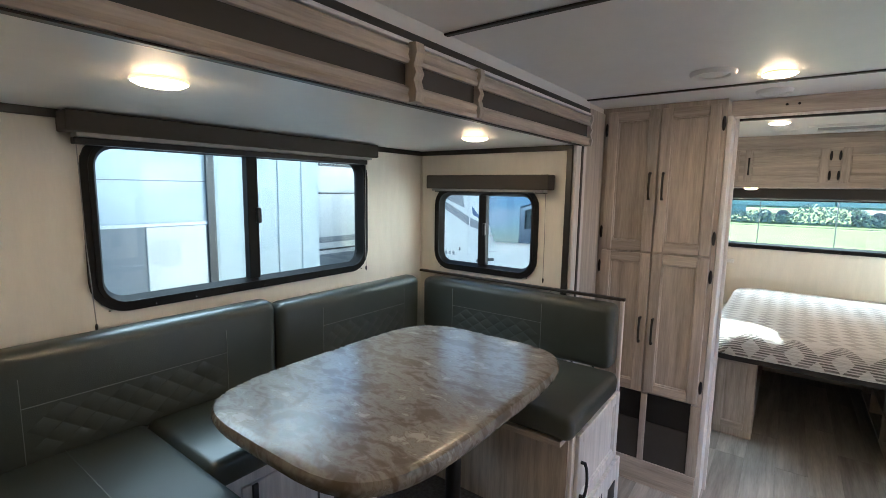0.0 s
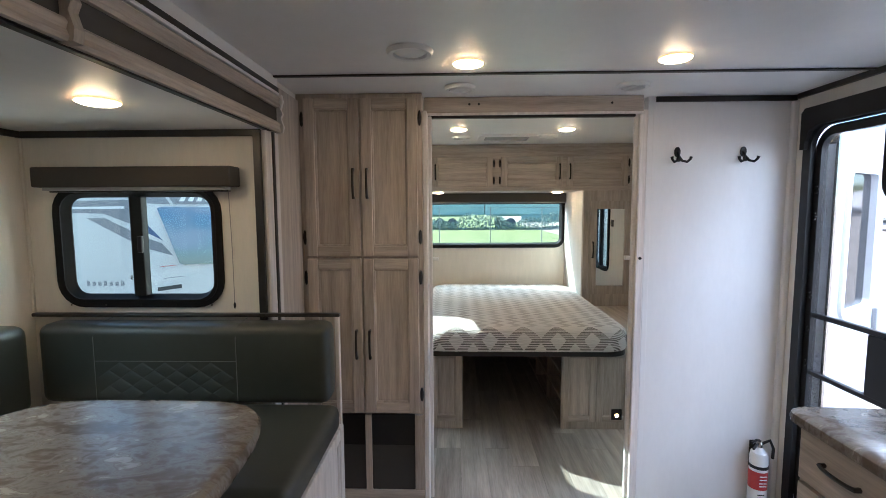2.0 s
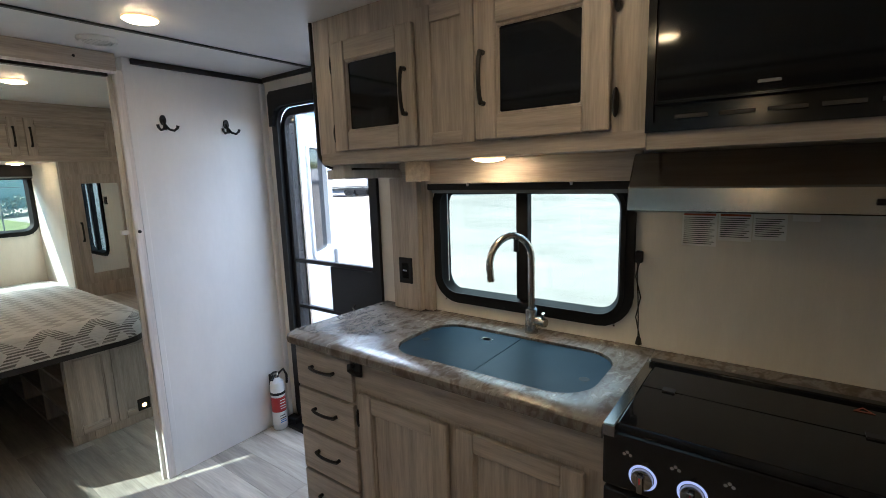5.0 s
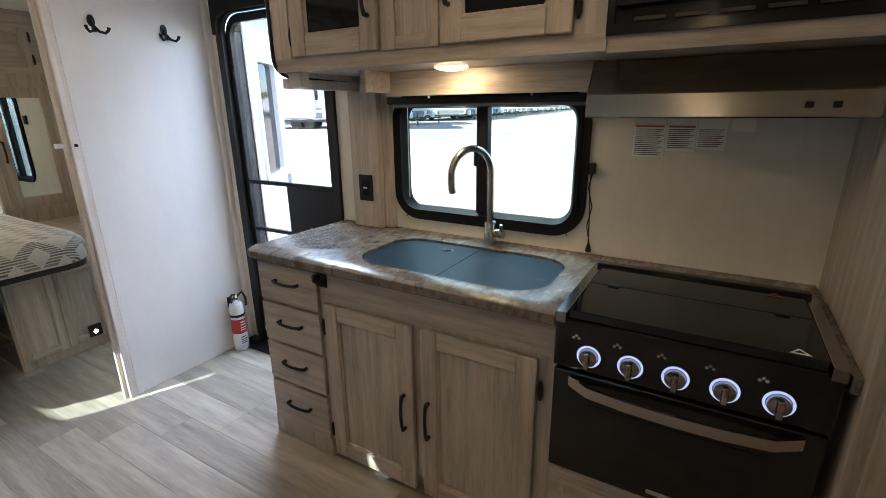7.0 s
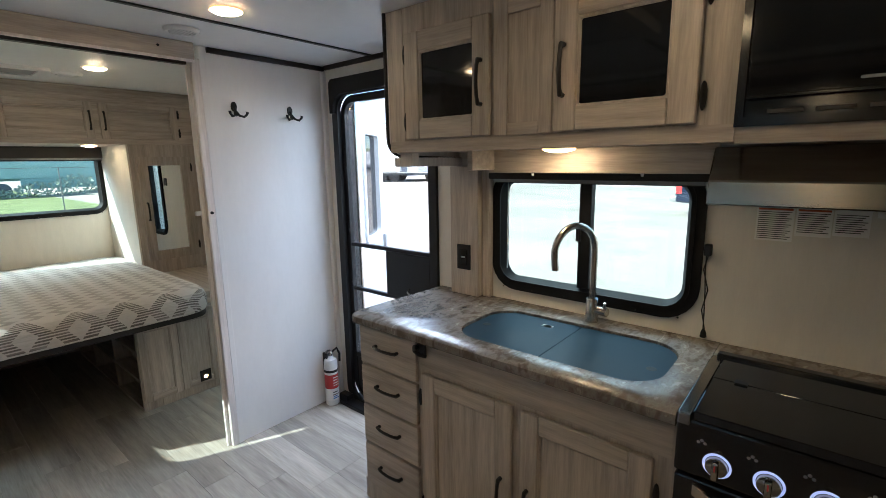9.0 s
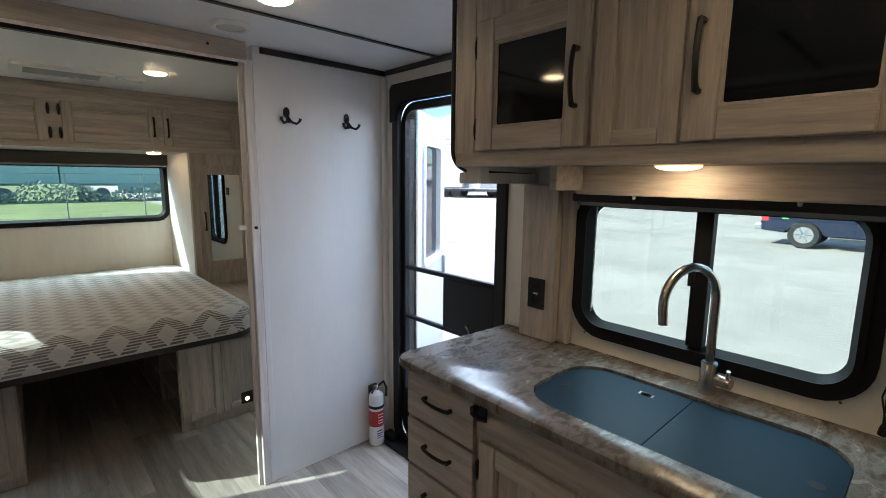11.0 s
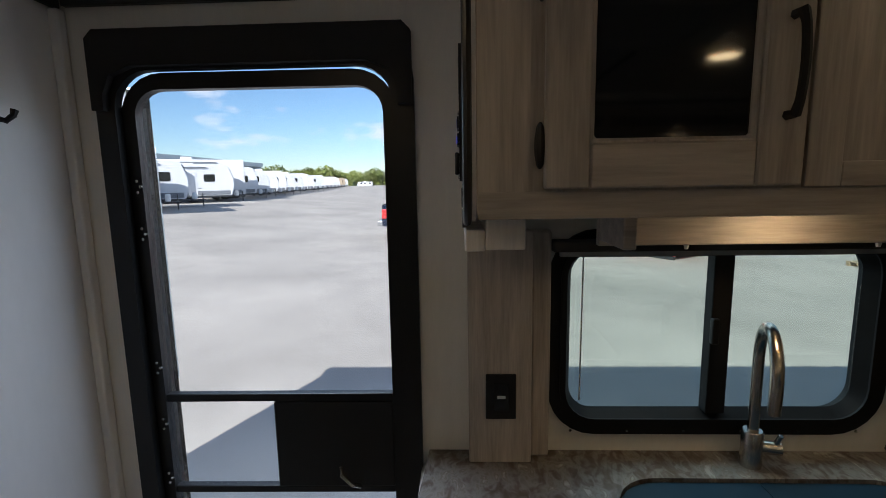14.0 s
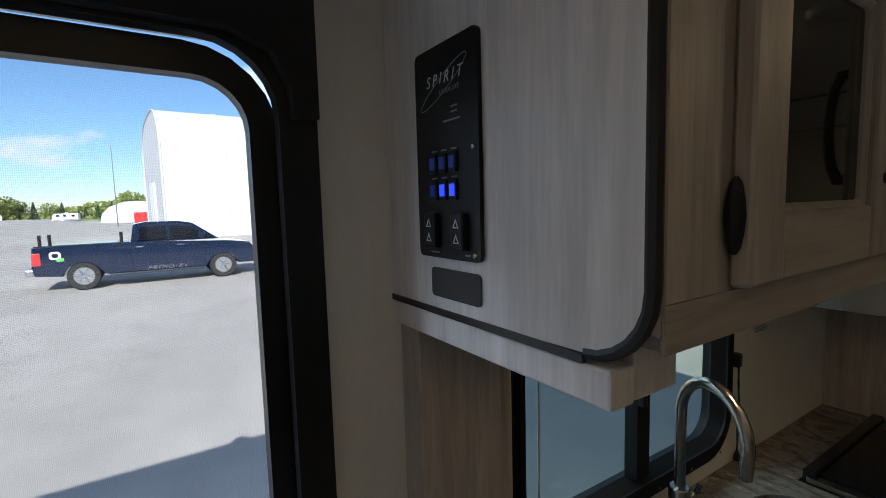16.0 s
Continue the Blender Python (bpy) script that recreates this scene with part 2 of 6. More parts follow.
V = (14, 14, 1.0)
M = {
    "wood": mat("greige_wood", (0.39, 0.338, 0.292), 0.42, vary=0.26, scale=2.6, stretch=V, bump=0.12, bscale=14, rand=0.09, tint=(0.45, 0.395, 0.345)),
    "wood_h": mat("greige_wood_level", (0.39, 0.338, 0.292), 0.42, vary=0.26, scale=2.6, stretch=(14, 1, 14), bump=0.12, bscale=14, rand=0.09, tint=(0.45, 0.395, 0.345)),
    "wood_x": mat("greige_wood_cross", (0.39, 0.338, 0.292), 0.42, vary=0.26, scale=2.6, stretch=(1, 14, 14), bump=0.12, bscale=14, rand=0.09, tint=(0.45, 0.395, 0.345)),
    "pale_wood": mat("pale_grey_wood", (0.73, 0.69, 0.67), 0.36, vary=0.2, rand=0.05, scale=2.6, stretch=V, bump=0.1, bscale=14),
    "cream": mat("cream_wall_board", (0.72, 0.69, 0.635), 0.6, vary=0.05, scale=9, stretch=(3, 3, 0.6), bump=0.06, bscale=60),
    "white_wall": mat("white_wall_board", (0.77, 0.765, 0.77), 0.38, vary=0.035, scale=5, stretch=(2, 2, 0.7), bump=0.05, bscale=40),
    "ceiling": mat("white_ceiling_board", (0.81, 0.805, 0.795), 0.4, vary=0.04, scale=3, bump=0.08, bscale=120),
    "black_trim": mat("black_trim", (0.02, 0.018, 0.018), 0.4, vary=0.2, bump=0.05),
    "black": mat("black_plastic", (0.011, 0.011, 0.012), 0.4, vary=0.2, bump=0.06, bscale=200, spec=0.35),
    "frame": mat("black_window_frame", (0.008, 0.008, 0.009), 0.6, vary=0.25, scale=12, bump=0.08, bscale=90, spec=0.2),
    "valance": mat("dark_taupe_cloth", (0.045, 0.040, 0.036), 0.8, vary=0.12, scale=14, bump=0.2, bscale=400),
    "header_cloth": mat("near_black_padded_cloth", (0.018, 0.017, 0.018), 0.75, vary=0.15, scale=14, bump=0.2, bscale=400, spec=0.3),
    "insert": mat("charcoal_fascia", (0.045, 0.041, 0.039), 0.6, vary=0.1, bump=0.1, bscale=200),
    "leather": mat("dark_green_grey_vinyl", (0.043, 0.051, 0.047), 0.37, vary=0.12, scale=5, bump=0.25, bscale=320, spec=0.55),
    "stitch": mat("pale_thread", (0.17, 0.18, 0.175), 0.8, vary=0.1),
    "stone": stone_mat(),
    "cloth": fabric_mat(),
    "steel": mat("brushed_steel", (0.36, 0.335, 0.295), 0.2, metal=1.0, vary=0.08, scale=3, stretch=(40, 1, 40)),
    "nickel": mat("brushed_nickel", (0.50, 0.46, 0.41), 0.24, metal=1.0, vary=0.08, scale=20),
    "slate": mat("slate_blue_cover", (0.013, 0.035, 0.060), 0.40, vary=0.1, scale=4, bump=0.04, bscale=300, spec=0.15),
    "enamel": mat("black_enamel", (0.010, 0.010, 0.012), 0.14, vary=0.2, scale=4),
    "vent_dark": mat("vent_shadow_grey", (0.03, 0.03, 0.03), 0.7),
    "dark_glass": mat("black_glass", (0.006, 0.007, 0.010), 0.06, vary=0.1, scale=3),
    "plastic": mat("white_plastic", (0.78, 0.78, 0.77), 0.4, vary=0.04, scale=10),
    "grey_plastic": mat("grey_plastic", (0.30, 0.30, 0.30), 0.5, vary=0.1),
    "carpet": mat("grey_carpet", (0.13, 0.125, 0.12), 0.95, vary=0.5, scale=70, bump=1.0, bscale=260),
    "plank": mat("grey_oak_plank", (0.285, 0.255, 0.225), 0.38, vary=0.26, scale=2.0, stretch=(11, 0.9, 11), bump=0.08, bscale=14, tint=(0.37, 0.335, 0.30), rand=0.19),
    "sub": mat("dark_floor_joint", (0.05, 0.045, 0.04), 0.8),
    "mirror": mat("mirror_silver", (0.86, 0.88, 0.88), 0.02, metal=1.0, vary=0.01),
    "glass": glass("window_glass", (0.715, 0.77, 0.725)),
    "screen": screen_mat(),
    "gel": mat("white_gelcoat", (0.74, 0.75, 0.77), 0.25, vary=0.04, scale=2),
    "grey_gel": mat("grey_gelcoat", (0.19, 0.205, 0.23), 0.3, vary=0.08, scale=2),
    "dark_gel": mat("dark_gelcoat", (0.035, 0.037, 0.042), 0.3, vary=0.08, scale=2),
    "asphalt": mat("worn_pale_asphalt", (0.39, 0.36, 0.32), 0.9, vary=0.16, scale=0.25, bump=0.5, bscale=30, tint=(0.45, 0.415, 0.37)),
    "grass": mat("spring_grass", (0.215, 0.26, 0.105), 0.95, vary=0.4, scale=0.7, bump=0.15, bscale=20),
    "leaf": mat("fresh_leaf", (0.17, 0.20, 0.045), 0.8, vary=0.5, scale=1.5),
    "needle": mat("dark_needles", (0.05, 0.085, 0.04), 0.85, vary=0.4, scale=1.5),
    "scrub": mat("grey_green_scrub", (0.34, 0.42, 0.35), 0.9, vary=0.3, scale=1.5),
    "bark": mat("grey_bark", (0.10, 0.085, 0.07), 0.9, vary=0.3, scale=8),
    "paint": mat("deep_blue_car_paint", (0.004, 0.011, 0.034), 0.14, vary=0.08, scale=2, coat=0.6),
    "rubber": mat("tyre_rubber", (0.018, 0.018, 0.018), 0.8, vary=0.2, scale=20),
    "alloy": mat("alloy_metal", (0.62, 0.62, 0.63), 0.25, metal=1.0, vary=0.08),
    "red": mat("red_plastic", (0.45, 0.03, 0.03), 0.35, vary=0.1),
    "label_white": mat("white_paper", (0.86, 0.855, 0.84), 0.6, vary=0.03),
    "print": mat("black_print", (0.05, 0.05, 0.05), 0.6),
    "orange": mat("orange_print", (0.42, 0.09, 0.04), 0.6),
    "blue_print": mat("blue_print", (0.05, 0.22, 0.55), 0.5),
    "green_print": mat("green_print", (0.12, 0.5, 0.10), 0.5),
    "siding": mat("pale_steel_siding", (0.50, 0.55, 0.57), 0.4, vary=0.05, scale=2),
    "shed": mat("grey_steel_wall", (0.28, 0.29, 0.30), 0.6, vary=0.08, scale=0.3),
    "tent": mat("white_tarpaulin", (0.60, 0.585, 0.59), 0.6, vary=0.04, scale=0.6),
    "teal": mat("pale_teal_panel", (0.36, 0.56, 0.57), 0.45, vary=0.08, scale=0.5),
    "mirror_blue": mat("glossy_tinted_glass", (0.13, 0.165, 0.23), 0.03, metal=1.0, vary=0.02),
    "galv": mat("galvanised_wire", (0.30, 0.31, 0.31), 0.4, metal=0.8, vary=0.1),
    "tan": mat("tan_gelcoat", (0.50, 0.40, 0.28), 0.4, vary=0.08),
    "near_gel": mat("weathered_white_gelcoat", (0.56, 0.57, 0.59), 0.25, vary=0.04, scale=2),
    "sweep_grey": mat("grey_vinyl_sweep", (0.19, 0.20, 0.23), 0.35, vary=0.06, scale=2),
    "sweep_blue": mat("blue_vinyl_sweep", (0.05, 0.09, 0.20), 0.35, vary=0.06, scale=2),
    "pallet_wood": mat("weathered_pallet_wood", (0.36, 0.28, 0.18), 0.8, vary=0.3, scale=3, stretch=(1, 9, 9), bump=0.4),
    "warm_lamp": glow("warm_lamp_lens", (1.0, 0.70, 0.36), LAMP),
    "lamp_edge": glow("warm_lamp_edge", (1.0, 0.66, 0.32), 0.18),
    "night": glow("night_lamp", (1.0, 0.62, 0.25), 2.5),
    "ring": glow("lit_knob_ring", (0.55, 0.62, 1.0), 0.13),
    "blue_led": glow("blue_switch_lamp", (0.03, 0.05, 1.0), 0.9),
    "dim_led": glow("dim_blue_switch_lamp", (0.02, 0.05, 0.35), 0.06),
}

# ---- building tools ----
BASE = {}


def thing(name, base, label="", category="", group="", kind=""):
    ob = new(name)
    ob.location = base
    ob.empty_display_size = 0.1
    BASE[ob] = Vector(base)
    return tagged(ob, label, category, group, kind)


def finish(bm, smooth):
    bmesh.ops.recalc_face_normals(bm, faces=bm.faces)
    if smooth:
        for f in bm.faces:
            f.smooth = True


def part(name, bm, material, parent, label="", smooth=False):
    """One mesh object under a thing or a part; the bmesh holds places in the world."""
    finish(bm, smooth)
    base = BASE[parent]
    bmesh.ops.translate(bm, verts=bm.verts, vec=-base)
    me = bpy.data.meshes.new(name)
    bm.to_mesh(me)
    bm.free()
    if smooth:
        me.set_sharp_from_angle(angle=radians(38))
    me.materials.append(M[material] if isinstance(material, str) else material)
    ob = new(name, me)
    ob.parent = parent
    BASE[ob] = base
    return tagged(ob, label)


def solid(name, bm, material, label="", category="", group="", kind="", smooth=False, origin=None):
    """A thing of one mesh."""
    finish(bm, smooth)
    if origin is None:
        xs = [v.co for v in bm.verts]
        origin = Vector((sum(v.x for v in xs) / len(xs), sum(v.y for v in xs) / len(xs), min(v.z for v in xs)))
    origin = Vector(origin)
    bmesh.ops.translate(bm, verts=bm.verts, vec=-origin)
    me = bpy.data.meshes.new(name)
    bm.to_mesh(me)
    bm.free()
    if smooth:
        me.set_sharp_from_angle(angle=radians(38))
    me.materials.append(M[material] if isinstance(material, str) else material)
    ob = new(name, me)
    ob.location = origin
    BASE[ob] = origin
    return tagged(ob, label, category, group, kind)


def B():
    return bmesh.new()


def box(bm, x0, x1, y0, y1, z0, z1, bevel=0.0, seg=2, m=None):
    x0, x1, y0, y1, z0, z1 = min(x0, x1), max(x0, x1), min(y0, y1), max(y0, y1), min(z0, z1), max(z0, z1)
    v = [bm.verts.new((x, y, z)) for x in (x0, x1) for y in (y0, y1) for z in (z0, z1)]
    fs = [bm.faces.new([v[i] for i in q]) for q in ((0, 1, 3, 2), (4, 6, 7, 5), (0, 4, 5, 1), (2, 3, 7, 6), (0, 2, 6, 4), (1, 5, 7, 3))]
    new_v = v
    if bevel:
        es = list({e for f in fs for e in f.edges})
        r = bmesh.ops.bevel(bm, geom=es, offset=bevel, segments=seg, affect="EDGES", profile=0.5)
        new_v = list({w for f in r["faces"] for w in f.verts} | {w for w in v if w.is_valid})
    if m is not None:
        bmesh.ops.transform(bm, matrix=m, verts=new_v)
    return bm


def bx(*a, bevel=0.0, seg=2):
    return box(B(), *a, bevel=bevel, seg=seg)


def rounded(w0, w1, h0, h1, r, seg=6):
    """Outline points of a rounded rectangle."""
    pts = []
    for cx, cy, a0 in ((w1 - r, h1 - r, 0), (w0 + r, h1 - r, 90), (w0 + r, h0 + r, 180), (w1 - r, h0 + r, 270)):
        for i in range(seg + 1):
            a = radians(a0 + 90 * i / seg)
            pts.append((cx + r * math.cos(a), cy + r * math.sin(a)))
    return pts


def lay(axis, u, v, d):
    """A place from two coordinates in a plane and its depth along the axis."""
    return {"x": (d, u, v), "y": (u, d, v), "z": (u, v, d)}[axis]


def plate(bm, pts, axis, d0, d1):
    a = [bm.verts.new(lay(axis, u, v, d0)) for u, v in pts]
    b = [bm.verts.new(lay(axis, u, v, d1)) for u, v in pts]
    bm.faces.new(a)
    bm.faces.new(b[::-1])
    for i in range(len(a)):
        j = (i + 1) % len(a)
        bm.faces.new((a[i], b[i], b[j], a[j]))
    return bm


def ring(bm, outer, inner, axis, d0, d1):
    loops = [[bm.verts.new(lay(axis, u, v, d)) for u, v in pts] for pts, d in ((outer, d0), (outer, d1), (inner, d1), (inner, d0))]
    k = len(outer)
    for a in range(4):
        p, q = loops[a], loops[(a + 1) % 4]
        for i in range(k):
            j = (i + 1) % k
            bm.faces.new((p[i], p[j], q[j], q[i]))
    return bm


def splay(bm, outer, inner, wide, axis, d0, d1):
    """A ring whose opening widens from inner at d1 to wide at d0."""
    loops = [[bm.verts.new(lay(axis, u, v, d)) for u, v in pts] for pts, d in ((outer, d0), (outer, d1), (inner, d1), (wide, d0))]
    k = len(outer)
    for a in range(4):
        p, q = loops[a], loops[(a + 1) % 4]
        for i in range(k):
            j = (i + 1) % k
            bm.faces.new((p[i], p[j], q[j], q[i]))
    return bm


def tube(bm, pts, r, n=8, cap=True):
    pts = [Vector(p) for p in pts]
    rings = []
    side = None
    for i, p in enumerate(pts):
        t = (pts[min(i + 1, len(pts) - 1)] - pts[max(i - 1, 0)]).normalized()
        if side is None:
            side = t.orthogonal().normalized()
        side = (side - t * side.dot(t)).normalized()
        up = t.cross(side)
        rr = r[i] if isinstance(r, (list, tuple)) else r
        rings.append([bm.verts.new(p + (side * math.cos(2 * math.pi * k / n) + up * math.sin(2 * math.pi * k / n)) * rr) for k in range(n)])
    for a, b in zip(rings, rings[1:]):
        for k in range(n):
            bm.faces.new((a[k], a[(k + 1) % n], b[(k + 1) % n], b[k]))
    if cap:
        bm.faces.new(rings[0][::-1])
        bm.faces.new(rings[-1])
    return bm


def lathe(bm, profile, centre, axis="z", n=24, cap=True):
    """Turn (radius, height) pairs about an axis through the centre."""
    c = Vector(centre)
    rings = []
    for r, h in profile:
        row = []
        for k in range(n):
            a = 2 * math.pi * k / n
            u, v = r * math.cos(a), r * math.sin(a)
            row.append(bm.verts.new(c + Vector({"z": (u, v, h), "y": (u, h, v), "x": (h, u, v)}[axis])))
        rings.append(row)
    for a, b in zip(rings, rings[1:]):
        for k in range(n):
            bm.faces.new((a[k], a[(k + 1) % n], b[(k + 1) % n], b[k]))
    if cap:
        bm.faces.new(rings[0][::-1])
        bm.faces.new(rings[-1])
    return bm


def wall(name, axis, d0, d1, u0, u1, v0, v1, holes, material, label=""):
    """A slab across an axis with rectangular openings right through it."""
    us = sorted({u0, u1, *[h[0] for h in holes], *[h[1] for h in holes]})
    vs = sorted({v0, v1, *[h[2] for h in holes], *[h[3] for h in holes]})
    us, vs = [u for u in us if u0 <= u <= u1], [v for v in vs if v0 <= v <= v1]

    def full(i, j):
        if not (0 <= i < len(us) - 1 and 0 <= j < len(vs) - 1):
            return False
        cu, cv = (us[i] + us[i + 1]) / 2, (vs[j] + vs[j + 1]) / 2
        return not any(h[0] < cu < h[1] and h[2] < cv < h[3] for h in holes)
    bm = B()
    cache = {}

    def vert(u, v, d):
        key = (u, v, d)
        if key not in cache:
            cache[key] = bm.verts.new(lay(axis, u, v, d))
        return cache[key]
    for i in range(len(us) - 1):
        for j in range(len(vs) - 1):
            if not full(i, j):
                continue
            a, b, c, e = us[i], us[i + 1], vs[j], vs[j + 1]
            for d in (d0, d1):
                bm.faces.new([vert(a, c, d), vert(b, c, d), vert(b, e, d), vert(a, e, d)])
            for di, dj, p, q in ((-1, 0, (a, c), (a, e)), (1, 0, (b, c), (b, e)), (0, -1, (a, c), (b, c)), (0, 1, (a, e), (b, e))):
                if not full(i + di, j + dj):
                    bm.faces.new([vert(*p, d0), vert(*q, d0), vert(*q, d1), vert(*p, d1)])
    return solid(name, bm, material, label, "wall", kind="structure")


# ---- the trailer's shell ----
KW = (1.039, 1.757, 0.985, 1.40)       # kitchen window: y, y, z, z
def hole(r, g=0.02):
    """A rough opening a little wider than a window's glass."""
    return (r[0] - g, r[1] + g, r[2] - g, r[3] + g)


BWL = (3.66, 4.10, 0.91, 1.36)         # bedroom windows in the long walls
BWR = (3.12, 3.62, 0.86, 1.52)
DOOR = (2.175, 2.885, 0.02, 1.868)
wall("wall_east", "x", 1.15, 1.20, -1.6, 5.30, -0.1, 2.08, [hole(KW), DOOR, hole(BWR)], "cream", "cream panelled trailer wall with door and window openings")
wall("wall_west", "x", -1.25, -1.20, -1.6, 5.30, -0.1, 2.08, [(0.15, 2.53, 0.03, 1.98), hole(BWL)], "cream", "cream trailer wall with wide slide-out opening")
FW = (-0.80, 0.555, 1.155, 1.58)
wall("wall_north", "y", 5.30, 5.35, -1.25, 1.20, -0.1, 2.08, [hole(FW)], "cream", "cream front wall with a wide low window")
wall("wall_south", "y", -1.65, -1.60, -1.25, 1.20, -0.1, 2.08, [], "cream", "plain cream rear wall")
solid("ceiling", bx(-1.25, 1.20, -1.65, 5.35, CEIL, CEIL + 0.05), "ceiling", "smooth white ceiling panels", "ceiling", kind="structure")
solid("roof", bx(-1.29, 1.24, -1.7, 5.42, CEIL + 0.055, CEIL + 0.12, bevel=0.02), "gel", "white trailer roof", "roof", kind="structure")
solid("subfloor", bx(-1.25, 1.20, -1.65, 5.35, -0.12, -0.012), "sub", "dark underfloor below the planks", "floor", kind="structure")

# slide-out room
W1 = (0.835, 1.975, 1.205, 1.705)
W2 = (-1.99, -1.425, 1.172, 1.555)
SX, SY0, SY1, SZ, SC = -2.155, 0.20, 2.487, 0.27, 1.81
wall("wall_slide_side", "x", SX - 0.05, SX, SY0 - 0.04, SY1 + 0.04, 0.1, SC + 0.05, [hole(W1)], "cream", "cream slide-out wall with a large window")
wall("wall_slide_front", "y", SY1, SY1 + 0.04, SX, -1.205, 0.1, SC + 0.05, [hole(W2)], "cream", "cream slide-out end wall with a small window")
wall("wall_slide_rear", "y", SY0 - 0.04, SY0, SX, -1.205, 0.1, SC + 0.05, [], "cream", "plain cream slide-out end wall")
solid("ceiling_slide", bx(SX - 0.05, -1.20, SY0 - 0.04, SY1 + 0.04, SC, SC + 0.05), "ceiling", "white ceiling of the slide-out", "ceiling", kind="structure")
solid("floor_slide", bx(SX, -0.965, SY0, SY1, 0.16, SZ), "carpet", "grey carpet on the raised slide-out floor", "floor", kind="structure")
solid("slide_step", bx(-0.965, -0.95, SY0, SY1, 0.012, SZ), "pale_wood", "pale wooden riser below the slide-out floor", "riser", kind="structure")

# partition between main room and bedroom
solid("wall_partition", bx(0.455, 1.15, 3.0, 3.04, 0.0, CEIL), "white_wall", "smooth white partition wall", "wall", kind="structure")
t = thing("partition_end_trim", (0.43, 3.02, 0), "pale wooden edge trim of the partition", "trim", kind="structure")
part("edge_strip", bx(0.418, 0.455, 2.992, 3.05, 0, CEIL - 0.06, bevel=0.004), "pale_wood", t)
part("cover_strip", bx(0.455, 0.482, 2.993, 3.0, 0, CEIL, bevel=0.002), "white_wall", t)
part("guide_strip", bx(0.40, 0.418, 3.012, 3.03, 0, CEIL - 0.08, bevel=0.003), "pale_wood", t)
part("latch_block", bx(0.372, 0.40, 3.012, 3.034, 1.245, 1.265, bevel=0.003), "plastic", t)
part("latch_pin", lathe(B(), [(0.008, 0), (0.006, -0.008)], (0.437, 2.992, 1.255), "y", 10), "black", t)
solid("partition_top_trim", bx(0.49, 1.147, 2.984, 2.9995, CEIL - 0.027, CEIL - 0.002, bevel=0.003), "black_trim", "black trim along the top of the partition", "trim", kind="structure")
solid("corner_trim", bx(1.122, 1.1495, 2.974, 2.9995, 0, CEIL - 0.03, bevel=0.006), "white_wall", "cream corner bead", "trim", kind="structure")
t = thing("doorway_header", (-0.08, 2.98, 1.95), "grey-brown wooden header over the bedroom opening", "header", kind="structure")
part("board", bx(-0.615, 0.418, 2.955, 2.99, 1.955, CEIL - 0.001, bevel=0.003), "wood_x", t)
part("lip", bx(-0.615, 0.418, 2.95, 2.962, 1.944, 1.955, bevel=0.002), "pale_wood", t, "pale lower lip")
part("track", bx(-0.615, 0.40, 3.005, 3.03, 1.94, 1.955), "black_trim", t, "black sliding door track")
for hx in (-0.40, -0.355, 0.27):
    part("screw_hole", lathe(B(), [(0.006, 0), (0.005, -0.002)], (hx, 2.955, 1.995), "y", 8), "black", t)
t = thing("doorway_jamb", (-0.61, 2.95, 0), "pale wooden jamb of the bedroom opening", "trim", kind="structure")
part("jamb_board", bx(-0.618, -0.598, 2.87, 3.05, 0, 1.95, bevel=0.003), "pale_wood", t)
part("guide_strip", bx(-0.598, -0.582, 3.0, 3.02, 0, 1.95, bevel=0.003), "pale_wood", t)
part("latch_block", bx(-0.582, -0.55, 3.0, 3.02, 1.245, 1.262, bevel=0.003), "plastic", t)

# ceiling trims
def strip(name, a, material="black_trim", label="black ceiling seam trim"):
    return solid(name, bx(*a, bevel=0.003), material, label, "trim", kind="structure")
for y in (2.567, 1.407, 0.1, -1.0):
    strip("ceiling_trim", (-1.195, 1.145, y - 0.011, y + 0.011, CEIL - 0.007, CEIL - 0.0005))
strip("ceiling_trim", (1.132, 1.1495, 2.04, 2.973, CEIL - 0.024, CEIL - 0.0005))
strip("ceiling_trim", (SX + 0.001, SX + 0.016, SY0, SY1, SC - 0.026, SC - 0.0005), label="black trim along the slide-out ceiling")
strip("ceiling_trim", (SX + 0.016, -1.215, SY1 - 0.016, SY1 - 0.001, SC - 0.026, SC - 0.0005), label="black trim along the slide-out ceiling")
strip("slide_corner_trim", (SX + 0.001, SX + 0.012, SY1 - 0.012, SY1 - 0.001, 1.1, SC - 0.027), "cream", "cream corner bead of the slide-out")
strip("wall_joint", (SX + 0.0005, SX + 0.003, 0.55, 0.562, 1.1, SC - 0.03), "cream", "cream wall joint strip")

# slide-out fascia
t = thing("slide_fascia", (-1.18, 1.4, 1.82), "wood and charcoal fascia along the slide-out opening", "fascia", kind="structure")


def moulding(bm, x, y0, y1, z0, z1):
    """A softly curved board along y."""
    prof = [(0.0, 0.0), (0.012, 0.004), (0.016, 0.2), (0.011, 0.5), (0.015, 0.8), (0.009, 0.97), (0.0, 1.0)]
    a = [bm.verts.new((x + d, y0, z0 + (z1 - z0) * f)) for d, f in prof]
    b = [bm.verts.new((x + d, y1, z0 + (z1 - z0) * f)) for d, f in prof]
    for i in range(len(a)):
        j = (i + 1) % len(a)
        bm.faces.new((a[i], a[j], b[j], b[i]))
    bm.faces.new(a[::-1])
    bm.faces.new(b)
    return bm


